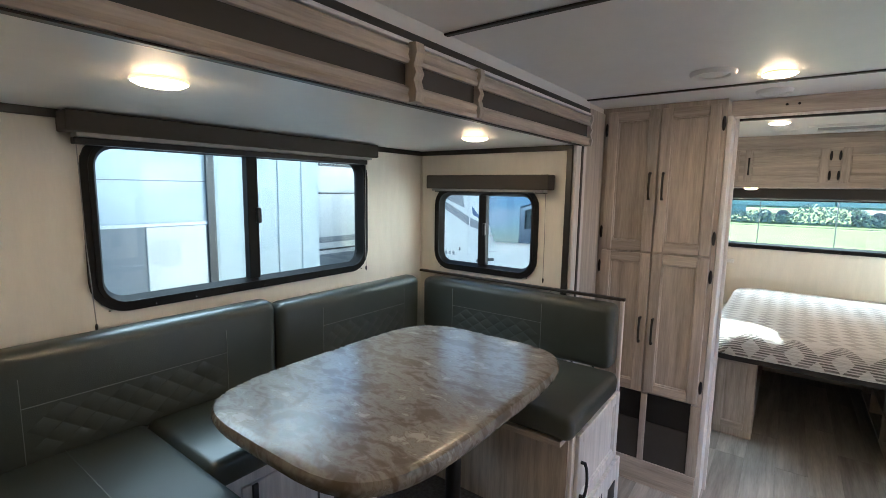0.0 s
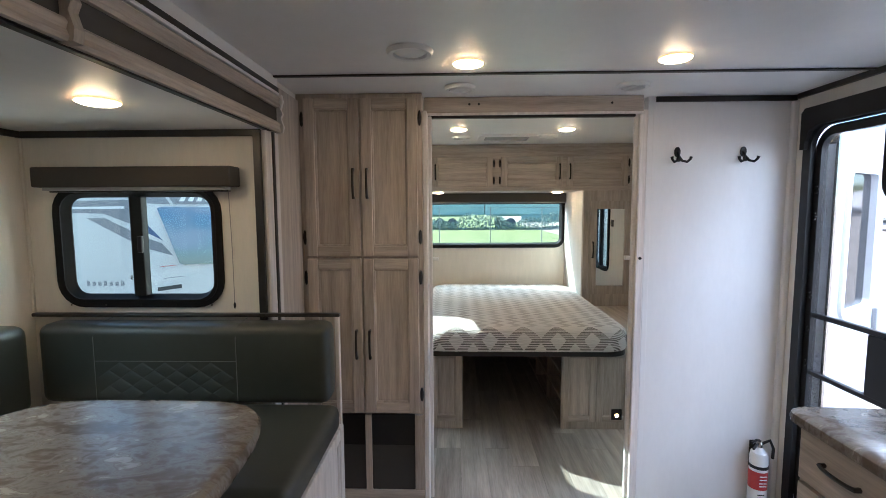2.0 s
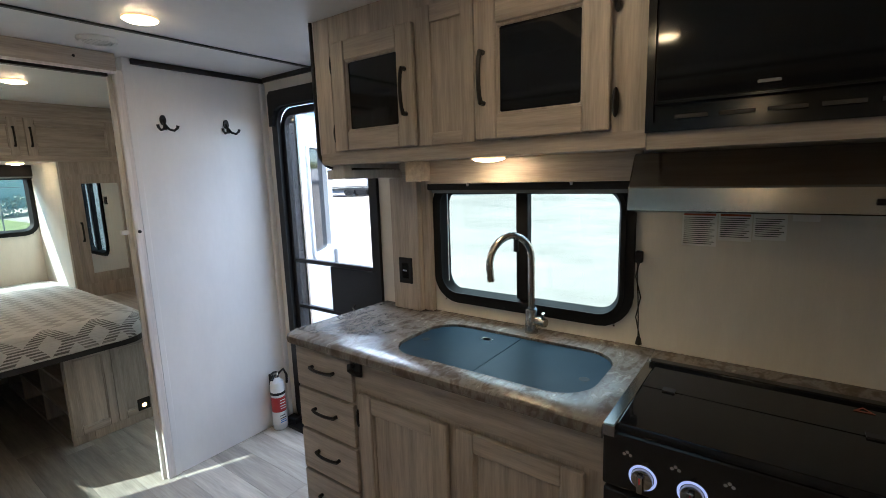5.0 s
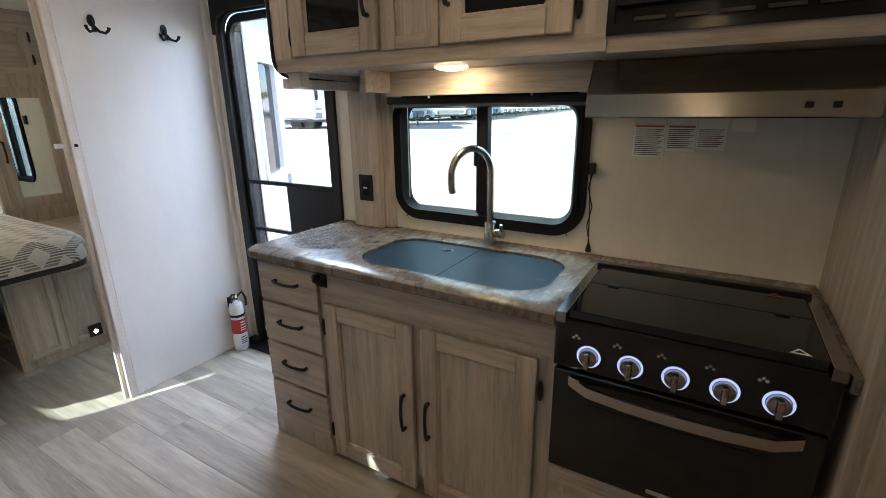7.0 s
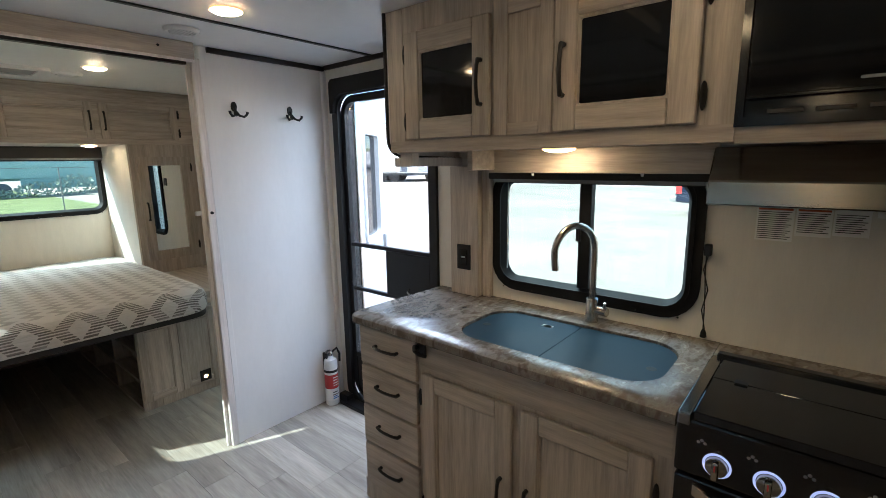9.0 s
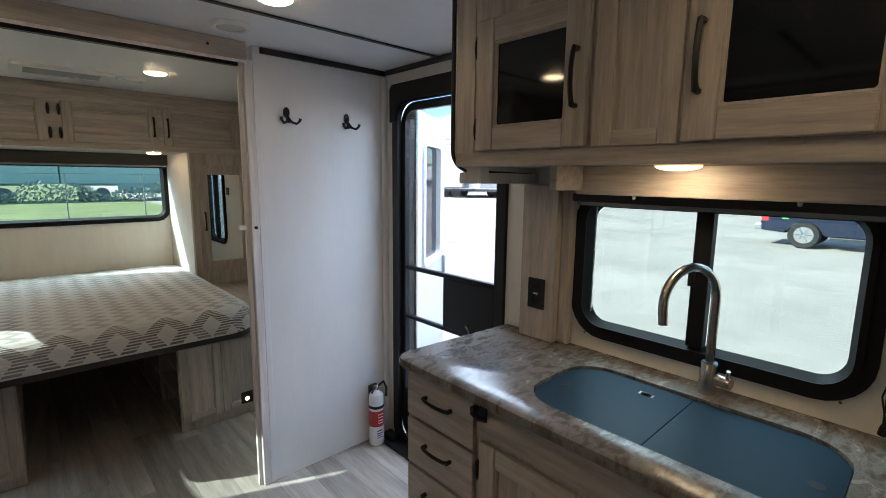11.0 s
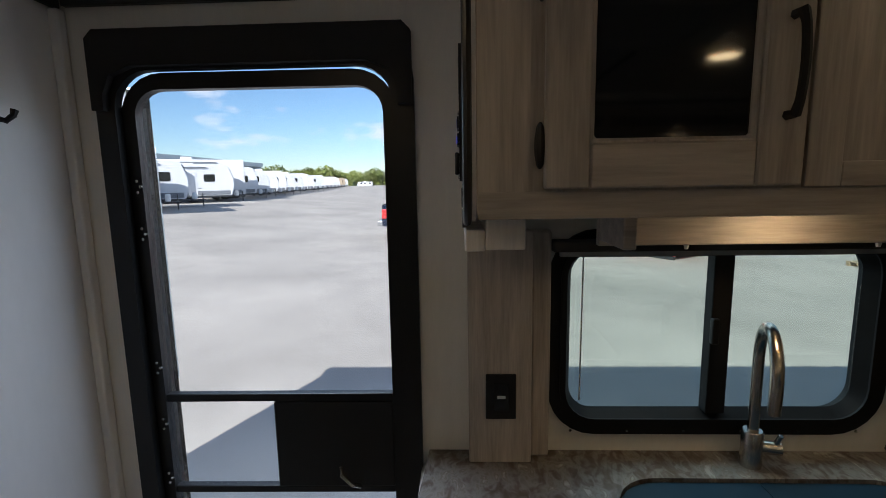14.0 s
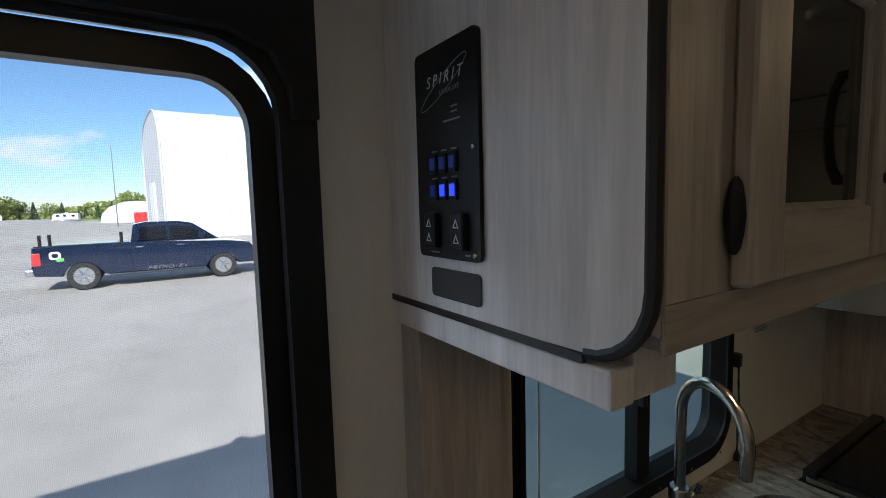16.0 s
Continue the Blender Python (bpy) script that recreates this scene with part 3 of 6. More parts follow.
for y0, y1, dx in ((0.05, 1.235, 0), (1.265, 1.552, 0.008), (1.572, 2.59, 0)):
    part("backing", bx(-1.20, -1.184 + dx, y0, y1, 1.818, 1.958), "insert", t, "charcoal centre band")
    part("upper_board", moulding(B(), -1.184 + dx, y0, y1, 1.910, 1.956), "wood_h", t, smooth=True)
    part("lower_board", moulding(B(), -1.184 + dx, y0, y1, 1.8125, 1.856), "wood_h", t, smooth=True)


def clip_outline(bm, y0, y1, x, depth):
    prof = [(0.0, 1.811), (depth, 1.813), (depth + 0.004, 1.836), (depth - 0.006, 1.868), (depth + 0.002, 1.886), (depth - 0.006, 1.904), (depth + 0.004, 1.936), (depth, 1.961), (0, 1.963)]
    a = [bm.verts.new((x + d, y0, z)) for d, z in prof]
    b = [bm.verts.new((x + d, y1, z)) for d, z in prof]
    for i in range(len(a)):
        j = (i + 1) % len(a)
        bm.faces.new((a[i], a[j], b[j], b[i]))
    bm.faces.new(a[::-1])
    bm.faces.new(b)
    return bm


part("clip", clip_outline(B(), 1.233, 1.266, -1.19, 0.042), "wood", t)
part("clip", clip_outline(B(), 1.55, 1.574, -1.19, 0.036), "wood", t)
part("end_clip", clip_outline(B(), 2.588, 2.604, -1.19, 0.028), "pale_wood", t)
part("underside", bx(-1.26, -1.2005, 0.05, 2.52, 1.8125, 1.8275), "ceiling", t, "white underside")
part("top_lip", bx(-1.20, -1.170, 0.05, 2.59, 1.9585, 1.969, bevel=0.002), "white_wall", t, "white lip above the upper board")
part("top_trim", bx(-1.20, -1.176, -1.59, 2.60, 1.9695, 1.991, bevel=0.002), "black_trim", t, "black trim above the fascia")
part("cove", bx(-1.20, -1.181, -1.59, 2.60, 1.9915, CEIL - 0.0005), "ceiling", t, "white cove strip")
part("seam", bx(-1.2, -1.183, 0.05, 2.52, 1.8075, 1.812), "black_trim", t)
t = thing("slide_side_trim", (-1.2, 2.55, 0.05), "pale board with a dark stripe beside the slide-out", "trim", kind="structure")
part("black_strip", bx(-1.236, -1.207, 2.472, 2.4865, 0.9, SC - 0.001, bevel=0.002), "black_trim", t)
part("pale_board", bx(-1.205, -1.19, 2.487, 2.545, 0.05, 1.81, bevel=0.004), "pale_wood", t)
part("dark_stripe", bx(-1.20, -1.186, 2.545, 2.563, 0.05, 1.81), "insert", t)
part("pale_strip", bx(-1.20, -1.184, 2.563, 2.60, 0.05, 1.81, bevel=0.004), "pale_wood", t)

solid("wall_panel_strip", bx(-1.1995, -1.188, 2.601, 2.8645, 0.0, CEIL - 0.03), "wood", "greige wooden wall panel beside the pantry", "wall panel", kind="structure")

# ---- windows ----
def window(name, axis, d_in, d_out, rect, mull, label, trim=0.05, radius=0.075, sash=None, screws=True, latch=True):
    """A black-framed sliding window: inner clamp ring, sash, panes, mullion and latch. rect: the clear opening."""
    u0, u1, v0, v1 = rect
    s = 1 if d_in > d_out else -1
    base = lay(axis, (u0 + u1) / 2, v0, d_in)
    w = thing(name, base, label, "window", kind="structure")
    o = trim
    outer = rounded(u0 - o, u1 + o, v0 - o, v1 + o, radius + o)
    part("window_frame", splay(B(), outer, rounded(u0, u1, v0, v1, radius), rounded(u0 - 0.018, u1 + 0.018, v0 - 0.018, v1 + 0.018, radius + 0.018), axis, d_in + s * 0.012, d_in - s * 0.02), "frame", w, smooth=True)
    part("outer_flange", ring(B(), rounded(u0 - 0.0195, u1 + 0.0195, v0 - 0.0195, v1 + 0.0195, radius + 0.0195), rounded(u0 - 0.014, u1 + 0.014, v0 - 0.014, v1 + 0.014, radius + 0.014), axis, d_in - s * 0.0205, d_out), "frame", w, smooth=True)
    part("inner_lip", ring(B(), rounded(u0 - 0.030, u1 + 0.030, v0 - 0.030, v1 + 0.030, radius + 0.03), rounded(u0 - 0.016, u1 + 0.016, v0 - 0.016, v1 + 0.016, radius + 0.016), axis, d_in + s * 0.018, d_in + s * 0.0125), "frame", w, smooth=True)
    dp = d_in - s * 0.026
    d_out = d_in - s * 0.034
    edges = [u0, *mull, u1]
    for k in range(len(edges) - 1):
        a, b = edges[k], edges[k + 1]
        part("pane", plate(B(), rounded(a - 0.002, b + 0.002, v0 - 0.004, v1 + 0.004, 0.02), axis, dp + s * 0.006 * k, dp + s * (0.006 * k + 0.004)), "glass", w)
    for mu in mull:
        bar = B()
        p = (mu - 0.024, mu + 0.024)
        lo, hi = lay(axis, p[0], v0 - 0.004, d_out + s * 0.008), lay(axis, p[1], v1 + 0.004, d_out + s * 0.045)
        box(bar, lo[0], hi[0], lo[1], hi[1], lo[2], hi[2], bevel=0.003)
        part("mullion", bar, "frame", w)
        if latch:
            mid = v0 + (v1 - v0) * 0.53
            lo, hi = lay(axis, mu - 0.006 + 0.016, mid - 0.035, d_out + s * 0.045), lay(axis, mu + 0.012 + 0.016, mid + 0.03, d_out + s * 0.062)
            part("latch", box(B(), lo[0], hi[0], lo[1], hi[1], lo[2], hi[2], bevel=0.004), "black", w)
    if sash:
        a, b = sash
        part("sash", ring(B(), rounded(a, b, v0, v1, radius), rounded(a + 0.024, b - 0.02, v0 + 0.018, v1 - 0.018, radius * 0.75), axis, dp + s * 0.012, dp + s * 0.03), "frame", w, smooth=True)
    if screws:
        n = int((u1 - u0) / 0.13)
        for v in (v0 - trim + 0.01,):
            for k in range(n + 1):
                u = u0 + (u1 - u0) * k / n
                part("screw", lathe(B(), [(0.004, 0), (0.003, 0.002)] if s > 0 else [(0.004, 0), (0.003, -0.002)], lay(axis, u, v, d_in + s * 0.012), axis, 6), "steel", w)
    return w


window("window_1", "x", SX, SX - 0.05, W1, [1.37], "large black-framed sliding window over the dinette", radius=0.06)
window("window_2", "y", SY1, SY1 + 0.04, W2, [-1.71], "small black-framed sliding window beside the dinette", radius=0.055)
window("window_3", "x", 1.15, 1.20, KW, [1.392], "black-framed sliding window over the kitchen sink", trim=0.06, radius=0.06)
window("window_4", "y", 5.30, 5.35, FW, [], "wide low black-framed window over the bed", radius=0.05, latch=False)
window("window_5", "x", -1.20, -1.25, BWL, [], "black-framed bedroom window", radius=0.06, latch=False, screws=False)
window("window_6", "x", 1.15, 1.20, BWR, [3.37], "black-framed bedroom window", radius=0.06, latch=False, screws=False)


def roller_shade(axis, d_in, s, u0, u1, z0, z1, depth, label, drop=0.02, inset=0.03):
    base = lay(axis, (u0 + u1) / 2, z0, d_in)
    w = thing("window_valance", base, label, "valance")

    def bb(a, b, c, d, e, f, bev=0.0):
        lo, hi = lay(axis, a, c, e), lay(axis, b, d, f)
        return box(B(), lo[0], hi[0], lo[1], hi[1], lo[2], hi[2], bevel=bev)
    part("box", bb(u0, u1, z0, z1, d_in + s * 0.001, d_in + s * depth, 0.006), "valance", w)
    part("shade_bar", bb(u0 + inset, u1 - inset, z0 - 0.012, z0 - 0.0005, d_in + s * 0.02, d_in + s * depth * 0.8), "grey_plastic", w, "pale shade hem bar")
    part("shade_roll", bb(u0 + inset, u1 - inset, z0 - 0.012 - drop, z0 - 0.0125, d_in + s * 0.016, d_in + s * depth * 0.5, 0.003), "black", w)
    return w


val_1 = roller_shade("x", SX, 1, 0.735, 2.02, 1.742, 1.805, 0.10, "long dark taupe window valance box", drop=0.022)
val_2 = roller_shade("y", SY1, -1, -2.05, -1.295, 1.592, 1.667, 0.085, "short dark taupe window valance box", drop=0.006)
val_3 = roller_shade("x", 1.15, -1, 0.965, 1.815, 1.408, 1.436, 0.05, "slim black roller shade over the sink", drop=0.004, inset=0.02)
w = roller_shade("y", 5.30, -1, -0.86, 0.64, 1.555, 1.64, 0.06, "dark roller shade over the bed window", drop=0.01)
# pull cords
def cord(parent, pts):
    c = part("pull_cord", tube(B(), pts, 0.0016, 5), "grey_plastic", parent, "thin grey pull cord")
    part("bead", lathe(B(), [(0.002, 0), (0.005, -0.008), (0.004, -0.02), (0.001, -0.026)], pts[-1], "z", 8), "black", c)


cord(val_1, [(SX + 0.03, 0.775, 1.72), (SX + 0.028, 0.78, 1.4), (SX + 0.03, 0.79, 1.135)])
cord(val_1, [(SX + 0.03, 1.995, 1.72), (SX + 0.02, 1.998, 1.4), (SX + 0.03, 1.995, 1.18)])
cord(val_2, [(-1.33, SY1 - 0.03, 1.58), (-1.335, SY1 - 0.01, 1.35), (-1.33, SY1 - 0.02, 1.145)])
c = part("cord_clip", bx(1.125, 1.148, 0.952, 0.975, 1.165, 1.205, bevel=0.005), "black", val_3, "black cord clip")
for dy in (-0.004, 0.004):
    part("string", tube(B(), [(1.132, 0.962 + dy, 1.18), (1.128, 0.968 - dy * 0.6, 1.12), (1.13, 0.957 + dy, 1.05), (1.129, 0.962 - dy, 0.98), (1.132, 0.955 + dy * 0.5, 0.915)], 0.0022, 5), "black", c)
part("tassel", lathe(B(), [(0.003, 0.0), (0.008, -0.012), (0.011, -0.03), (0.002, -0.036)], (1.132, 0.955, 0.917), "z", 8), "black", c)
part("wand", tube(B(), [(1.136, 1.735, 1.40), (1.136, 1.737, 1.02)], 0.0022, 6), "plastic", val_3, "thin clear wand")


# ---- cabinet doors and handles ----
def handle(parent, p, q, out, material="black"):
    """An arched pull from p to q standing off along out."""
    p, q, out = Vector(p), Vector(q), Vector(out)
    pts = [p, p + out * 0.6]
    for k in range(1, 8):
        f = k / 8
        pts.append(p.lerp(q, f) + out * (0.72 + 0.28 * math.sin(math.pi * f)))
    pts += [q + out * 0.6, q]
    return part("handle", tube(B(), pts, [0.0075] * 2 + [0.006] * 7 + [0.0075] * 2, 6), material, parent, "black curved pull", smooth=True)


def hinge(parent, c, axis_out, z):
    o = Vector(axis_out)
    c = Vector(c)
    bm = tube(B(), [c + o * 0.009 + Vector((0, 0, z + k)) for k in (-0.034, -0.028, -0.014, 0, 0.014, 0.028, 0.034)], [0.002, 0.0055, 0.008, 0.009, 0.008, 0.0055, 0.002], 8)
    part("hinge", bm, "black", parent, "black oval hinge", smooth=True)


def shaker(parent, face, u0, u1, z0, z1, d, rail=0.055, thick=0.02, pane=None, wood="wood", split=None):
    """A framed door on the plane d, facing -x, -y or +x. pane: dark glass instead of a wooden panel."""
    axis = face[1]
    s = -1 if face[0] == "-" else 1

    def bb(bm, a, b, c, e, f, g, bev=0.0):
        lo, hi = lay(axis, a, c, d + s * f), lay(axis, b, e, d + s * g)
        return box(bm, lo[0], hi[0], lo[1], hi[1], lo[2], hi[2], bevel=bev, seg=1)
    lip = 0.007
    fr = ring(B(), [(u1 - 0.002, z1 - 0.002), (u0 + 0.002, z1 - 0.002), (u0 + 0.002, z0 + 0.002), (u1 - 0.002, z0 + 0.002)], [(u1 - rail - lip, z1 - rail - lip), (u0 + rail + lip, z1 - rail - lip), (u0 + rail + lip, z0 + rail + lip), (u1 - rail - lip, z0 + rail + lip)], axis, d, d + s * thick * 0.62)
    bmesh.ops.bevel(fr, geom=[e for e in fr.edges if sum(abs(a - b) > 1e-6 for a, b in zip(e.verts[0].co, e.verts[1].co)) == 1], offset=0.004, segments=1, affect="EDGES")
    door = part("door", fr, wood, parent)
    part("panel", bb(B(), u0 + rail, u1 - rail, z0 + rail, z1 - rail, 0.001, thick * 0.22), "dark_glass" if pane else wood, door, "black glass panel" if pane else "")
    upright = "wood" if wood == "wood_x" else wood
    level = wood if wood == "pale_wood" else ("wood_x" if axis == "y" else "wood_h")
    for a, b in ((u0, u0 + rail), (u1 - rail, u1)):
        part("stile", bb(B(), a, b, z0, z1, thick * 0.1, thick, 0.003), upright, door)
    for a, b in ((z0, z0 + rail), (z1 - rail, z1)):
        part("rail", bb(B(), u0 + rail + 0.0006, u1 - rail - 0.0006, a, b, thick * 0.1, thick - 0.0008, 0.003), level, door)
    return door


# ---- pantry ----
PY = 2.865
t = thing("pantry_cabinet", (-0.9, 2.95, 0), "tall greige wooden pantry with two pairs of framed doors", "cabinet")
part("body", bx(-1.199, -0.62, PY, 3.05, 0.0, CEIL - 0.001), "wood", t)
part("base_rail", bx(-1.17, -0.62, PY - 0.02, PY - 0.0005, 0.0, 0.135, bevel=0.002), "wood_x", t)
for x0, x1 in ((-1.19, -1.165), (-0.905, -0.875), (-0.665, -0.618)):
    part("stile", bx(x0, x1, PY - 0.019, PY - 0.0005, 0.135, 0.515, bevel=0.002), "wood", t)
for x0, x1 in ((-1.165, -0.905), (-0.875, -0.665)):
    p = part("mesh_panel", bx(x0, x1, PY - 0.006, PY - 0.0005, 0.135, 0.515), "black", t, "black mesh pouch panel")
    part("pouch", bx(x0 + 0.002, x1 - 0.002, PY - 0.011, PY - 0.0065, 0.135, 0.36, bevel=0.002), "insert", p)
for x0, x1, hx, hg in ((-1.163, -0.908, -0.935, -1.172), (-0.9, -0.64, -0.872, -0.63)):
    for z0, z1, h0 in ((1.282, 2.005, 1.555), (0.525, 1.272, 0.80)):
        d = shaker(t, "-y", x0, x1, z0, z1, PY, rail=0.05)
        handle(d, (hx, PY - 0.02, h0), (hx, PY - 0.02, h0 + 0.13), (0, -0.026, 0))
        for hz in (z0 + 0.09, z1 - 0.09):
            hinge(d, (hg, PY - 0.001, 0), (0, -1, 0), hz)

# ---- dinette ----
DX = -0.925   # open end of the benches


def cushion(bm, x0, x1, y0, y1, z0, z1, bevel=0.03, crown=0.012, n=10):
    """A padded block with rounded edges and a slightly crowned top."""
    box(bm, x0, x1, y0, y1, z0, z1, bevel=bevel, seg=4)
    cx, cy = (x0 + x1) / 2, (y0 + y1) / 2
    for v in bm.verts:
        f = max(0, 1 - ((v.co.x - cx) / (x1 - x0) * 2) ** 2) * max(0, 1 - ((v.co.y - cy) / (y1 - y0) * 2) ** 2)
        if v.co.z > (z0 + z1) / 2:
            v.co.z += crown * f
    return bm


def quilt(bm, face, u0, u1, z0, z1, d, w=0.078, h=0.056, puff=0.0045):
    """Padded diamonds over a band of a backrest."""
    out = -1 if face == "y" else 1
    rows = int((z1 - z0) / (h / 2)) - 1
    dz = (z1 - z0) / (rows + 1)
    for r in range(rows):
        z = z0 + dz * (r + 1)
        n = int((u1 - u0) / w)
        step = (u1 - u0) / n
        shift = 0.5 if r % 2 == 0 else 1.0
        for k in range(n if r % 2 == 0 else n - 1):
            u = u0 + step * (k + shift)
            top = bm.verts.new(lay(face, u, z, d + out * puff))
            rim = [bm.verts.new(lay(face, u + a * step / 2, z + b * dz, d)) for a, b in ((1, 0), (0, 1), (-1, 0), (0, -1))]
            mid = [bm.verts.new(lay(face, u + a * step * 0.34, z + b * dz * 0.68, d + out * puff * 0.75)) for a, b in ((1, 0), (0, 1), (-1, 0), (0, -1))]
            for i in range(4):
                j = (i + 1) % 4
                bm.faces.new((rim[i], rim[j], mid[j], mid[i]))
                bm.faces.new((mid[i], mid[j], top))
    return bm


def stitch_line(parent, pts):
    part("stitching", tube(B(), pts, 0.0013, 4), "stitch", parent, "pale stitching")


t = thing("dinette_bench", (-1.5, 2.2, SZ), "dinette bench beside the window with dark vinyl cushions", "bench", group="dinette benches")
part("box", bx(-2.15, DX - 0.012, 1.885, 2.47, SZ, 0.685), "wood", t)
part("seat_board", bx(-1.58, DX - 0.01, 1.80, 2.47, 0.668, 0.69, bevel=0.002), "wood_x", t)
part("corner_block", bx(-1.07, -1.02, 1.845, 1.884, 0.64, 0.667, bevel=0.003), "pale_wood", t, "pale block below the seat")
part("seat", cushion(B(), -1.64, DX + 0.03, 1.80, 2.36, 0.69, 0.79, 0.032), "leather", t, smooth=True)
s = part("backrest", cushion(B(), -2.02, -0.932, 2.335, 2.455, 0.785, 1.085, 0.035, 0.004), "leather", t, smooth=True)
stitch_line(s, [(-1.27, 2.333, 0.79), (-1.27, 2.3335, 1.04), (-1.27, 2.355, 1.083), (-1.27, 2.44, 1.09)])
stitch_line(s, [(-1.80, 2.333, 0.79), (-1.80, 2.3335, 1.04), (-1.80, 2.355, 1.083), (-1.80, 2.44, 1.09)])
stitch_line(s, [(-1.80, 2.333, 0.952), (-1.27, 2.333, 0.952)])
tagged(part("quilting", quilt(B(), "y", -1.79, -1.28, 0.80, 0.948, 2.334), "leather", s, "diamond quilting", smooth=True), kind="stuff")
stitch_line(t, [(-1.63, 2.02, 0.795), (-1.28, 2.30, 0.797)])
part("end_panel", bx(DX - 0.012, DX + 0.004, 2.456, 2.482, 0.28, 1.092, bevel=0.003), "pale_wood", t, "pale end panel")
part("back_cap", bx(-2.14, DX + 0.008, 2.455, 2.480, 1.088, 1.102, bevel=0.004), "black_trim", t, "dark cap rail")
part("end_body", bx(DX - 0.012, DX, 1.90, 2.455, 0.28, 0.69, bevel=0.002), "pale_wood", t)
d = shaker(t, "+x", 1.925, 2.44, 0.345, 0.668, DX, rail=0.045, thick=0.018, wood="pale_wood")
handle(d, (DX + 0.018, 1.955, 0.41), (DX + 0.018, 1.955, 0.55), (0.026, 0, 0))
p = part("lower_panel", bx(DX - 0.002, DX + 0.03, 1.94, 2.47, 0.02, 0.335, bevel=0.003), "pale_wood", t, "pale vented panel")
part("slot", bx(DX + 0.0303, DX + 0.032, 2.30, 2.40, 0.16, 0.25), "black", p)
for k in range(9):
    part("vent_slit", bx(DX + 0.0303, DX + 0.031, 2.0 + 0.025 * k, 2.012 + 0.025 * k, 0.255, 0.285), "insert", p)

t = thing("dinette_bench", (-2.0, 1.4, SZ), "long dinette bench under the large window with dark vinyl cushions", "bench", group="dinette benches")
part("box", bx(-2.15, -1.66, 0.9, 1.88, SZ, 0.685), "pale_wood", t)
part("seat", cushion(B(), -2.06, -1.615, 0.885, 1.80, 0.69, 0.785, 0.03), "leather", t, smooth=True)
for y0, y1, qa, qb in ((1.405, 2.335, 1.63, 2.19), (0.42, 1.395, 0.57, 1.17)):
    s = part("backrest", cushion(B(), -2.145, -2.03, y0, y1, 0.76, 1.093 if y0 > 1 else 1.118, 0.04, 0.004), "leather", t, smooth=True)
    tagged(part("quilting", quilt(B(), "x", qa + 0.006, qb - 0.006, 0.785, 0.948, -2.0305), "leather", s, "diamond quilting", smooth=True), kind="stuff")
    for yy in (qa, qb):
        stitch_line(s, [(-2.029, yy, 0.77), (-2.0285, yy, 1.035), (-2.045, yy, 1.08), (-2.13, yy, 1.093)])
    stitch_line(s, [(-2.029, qa, 0.953), (-2.029, qb, 0.953)])
part("hatch", bx(-1.66, -1.648, 1.0, 1.56, 0.32, 0.64, bevel=0.003), "pale_wood", t, "pale hatch door")
part("hatch_pull", bx(-1.648, -1.64, 1.03, 1.05, 0.585, 0.64, bevel=0.002), "insert", t)
# Dark strip on the unbroken hatch board paints the shade of a gap.
part("hatch_gap", bx(-1.6545, -1.6475, 1.285, 1.295, 0.32, 0.64), "insert", t)

t = thing("dinette_bench", (-1.5, 0.5, SZ), "dinette bench with a wide dark vinyl seat", "bench", group="dinette benches")
part("box", bx(-2.15, DX - 0.012, 0.21, 0.86, SZ, 0.685), "wood", t)
s = part("seat", cushion(B(), -2.06, DX + 0.03, 0.40, 0.885, 0.69, 0.785, 0.03), "leather", t, smooth=True)
stitch_line(s, [(-2.03, 0.66, 0.79), (-1.5, 0.66, 0.799), (-1.0, 0.66, 0.793)])
part("backrest", cushion(B(), -2.02, -0.945, 0.27, 0.40, 0.785, 1.085, 0.035, 0.004), "leather", t, smooth=True)
part("end_panel", bx(DX - 0.012, DX, 0.21, 0.86, 0.02, 0.69, bevel=0.003), "pale_wood", t)


def soft_outline(cx, cy, a, b, e, n=56):
    """A rounded oblong outline."""
    pts = []
    for k in range(n):
        th = 2 * math.pi * k / n
        c, s = math.cos(th), math.sin(th)
        pts.append((cx + a * math.copysign(abs(c) ** e, c), cy + b * math.copysign(abs(s) ** e, s)))
    return pts


t = thing("dinette_table", (-1.3, 1.4, SZ), "marbled brown laminate dinette table on two black posts", "table")
bm = B()
out = soft_outline(-1.31, 1.395, 0.385, 0.545, 0.46)
prof = [(-0.03, 0.938), (-0.006, 0.942), (0.0, 0.955), (0.0, 0.965), (-0.006, 0.978), (-0.016, 0.9815), (-0.03, 0.982)]
rings = []
for off, z in prof:
    f = soft_outline(-1.31, 1.395, 0.385 + off, 0.545 + off, 0.46)
    rings.append([bm.verts.new((u, v, z)) for u, v in f])
for a, b in zip(rings, rings[1:]):
    for k in range(len(a)):
        bm.faces.new((a[k], a[(k + 1) % len(a)], b[(k + 1) % len(a)], b[k]))
bm.faces.new(rings[0][::-1])
bm.faces.new(rings[-1])
part("tabletop", bm, "stone", t, smooth=True)
for y in (1.12, 1.67):
    p = part("post", lathe(B(), [(0.03, SZ + 0.02), (0.03, 0.92)], (-1.31, y, 0), "z", 20), "black", t, smooth=True)
    part("floor_cup", lathe(B(), [(0.075, SZ + 0.001), (0.075, SZ + 0.012), (0.04, SZ + 0.035)], (-1.31, y, 0), "z", 20), "black", t, smooth=True)
    part("top_cup", lathe(B(), [(0.04, 0.91), (0.075, 0.93), (0.075, 0.937)], (-1.31, y, 0), "z", 20), "black", t, smooth=True)


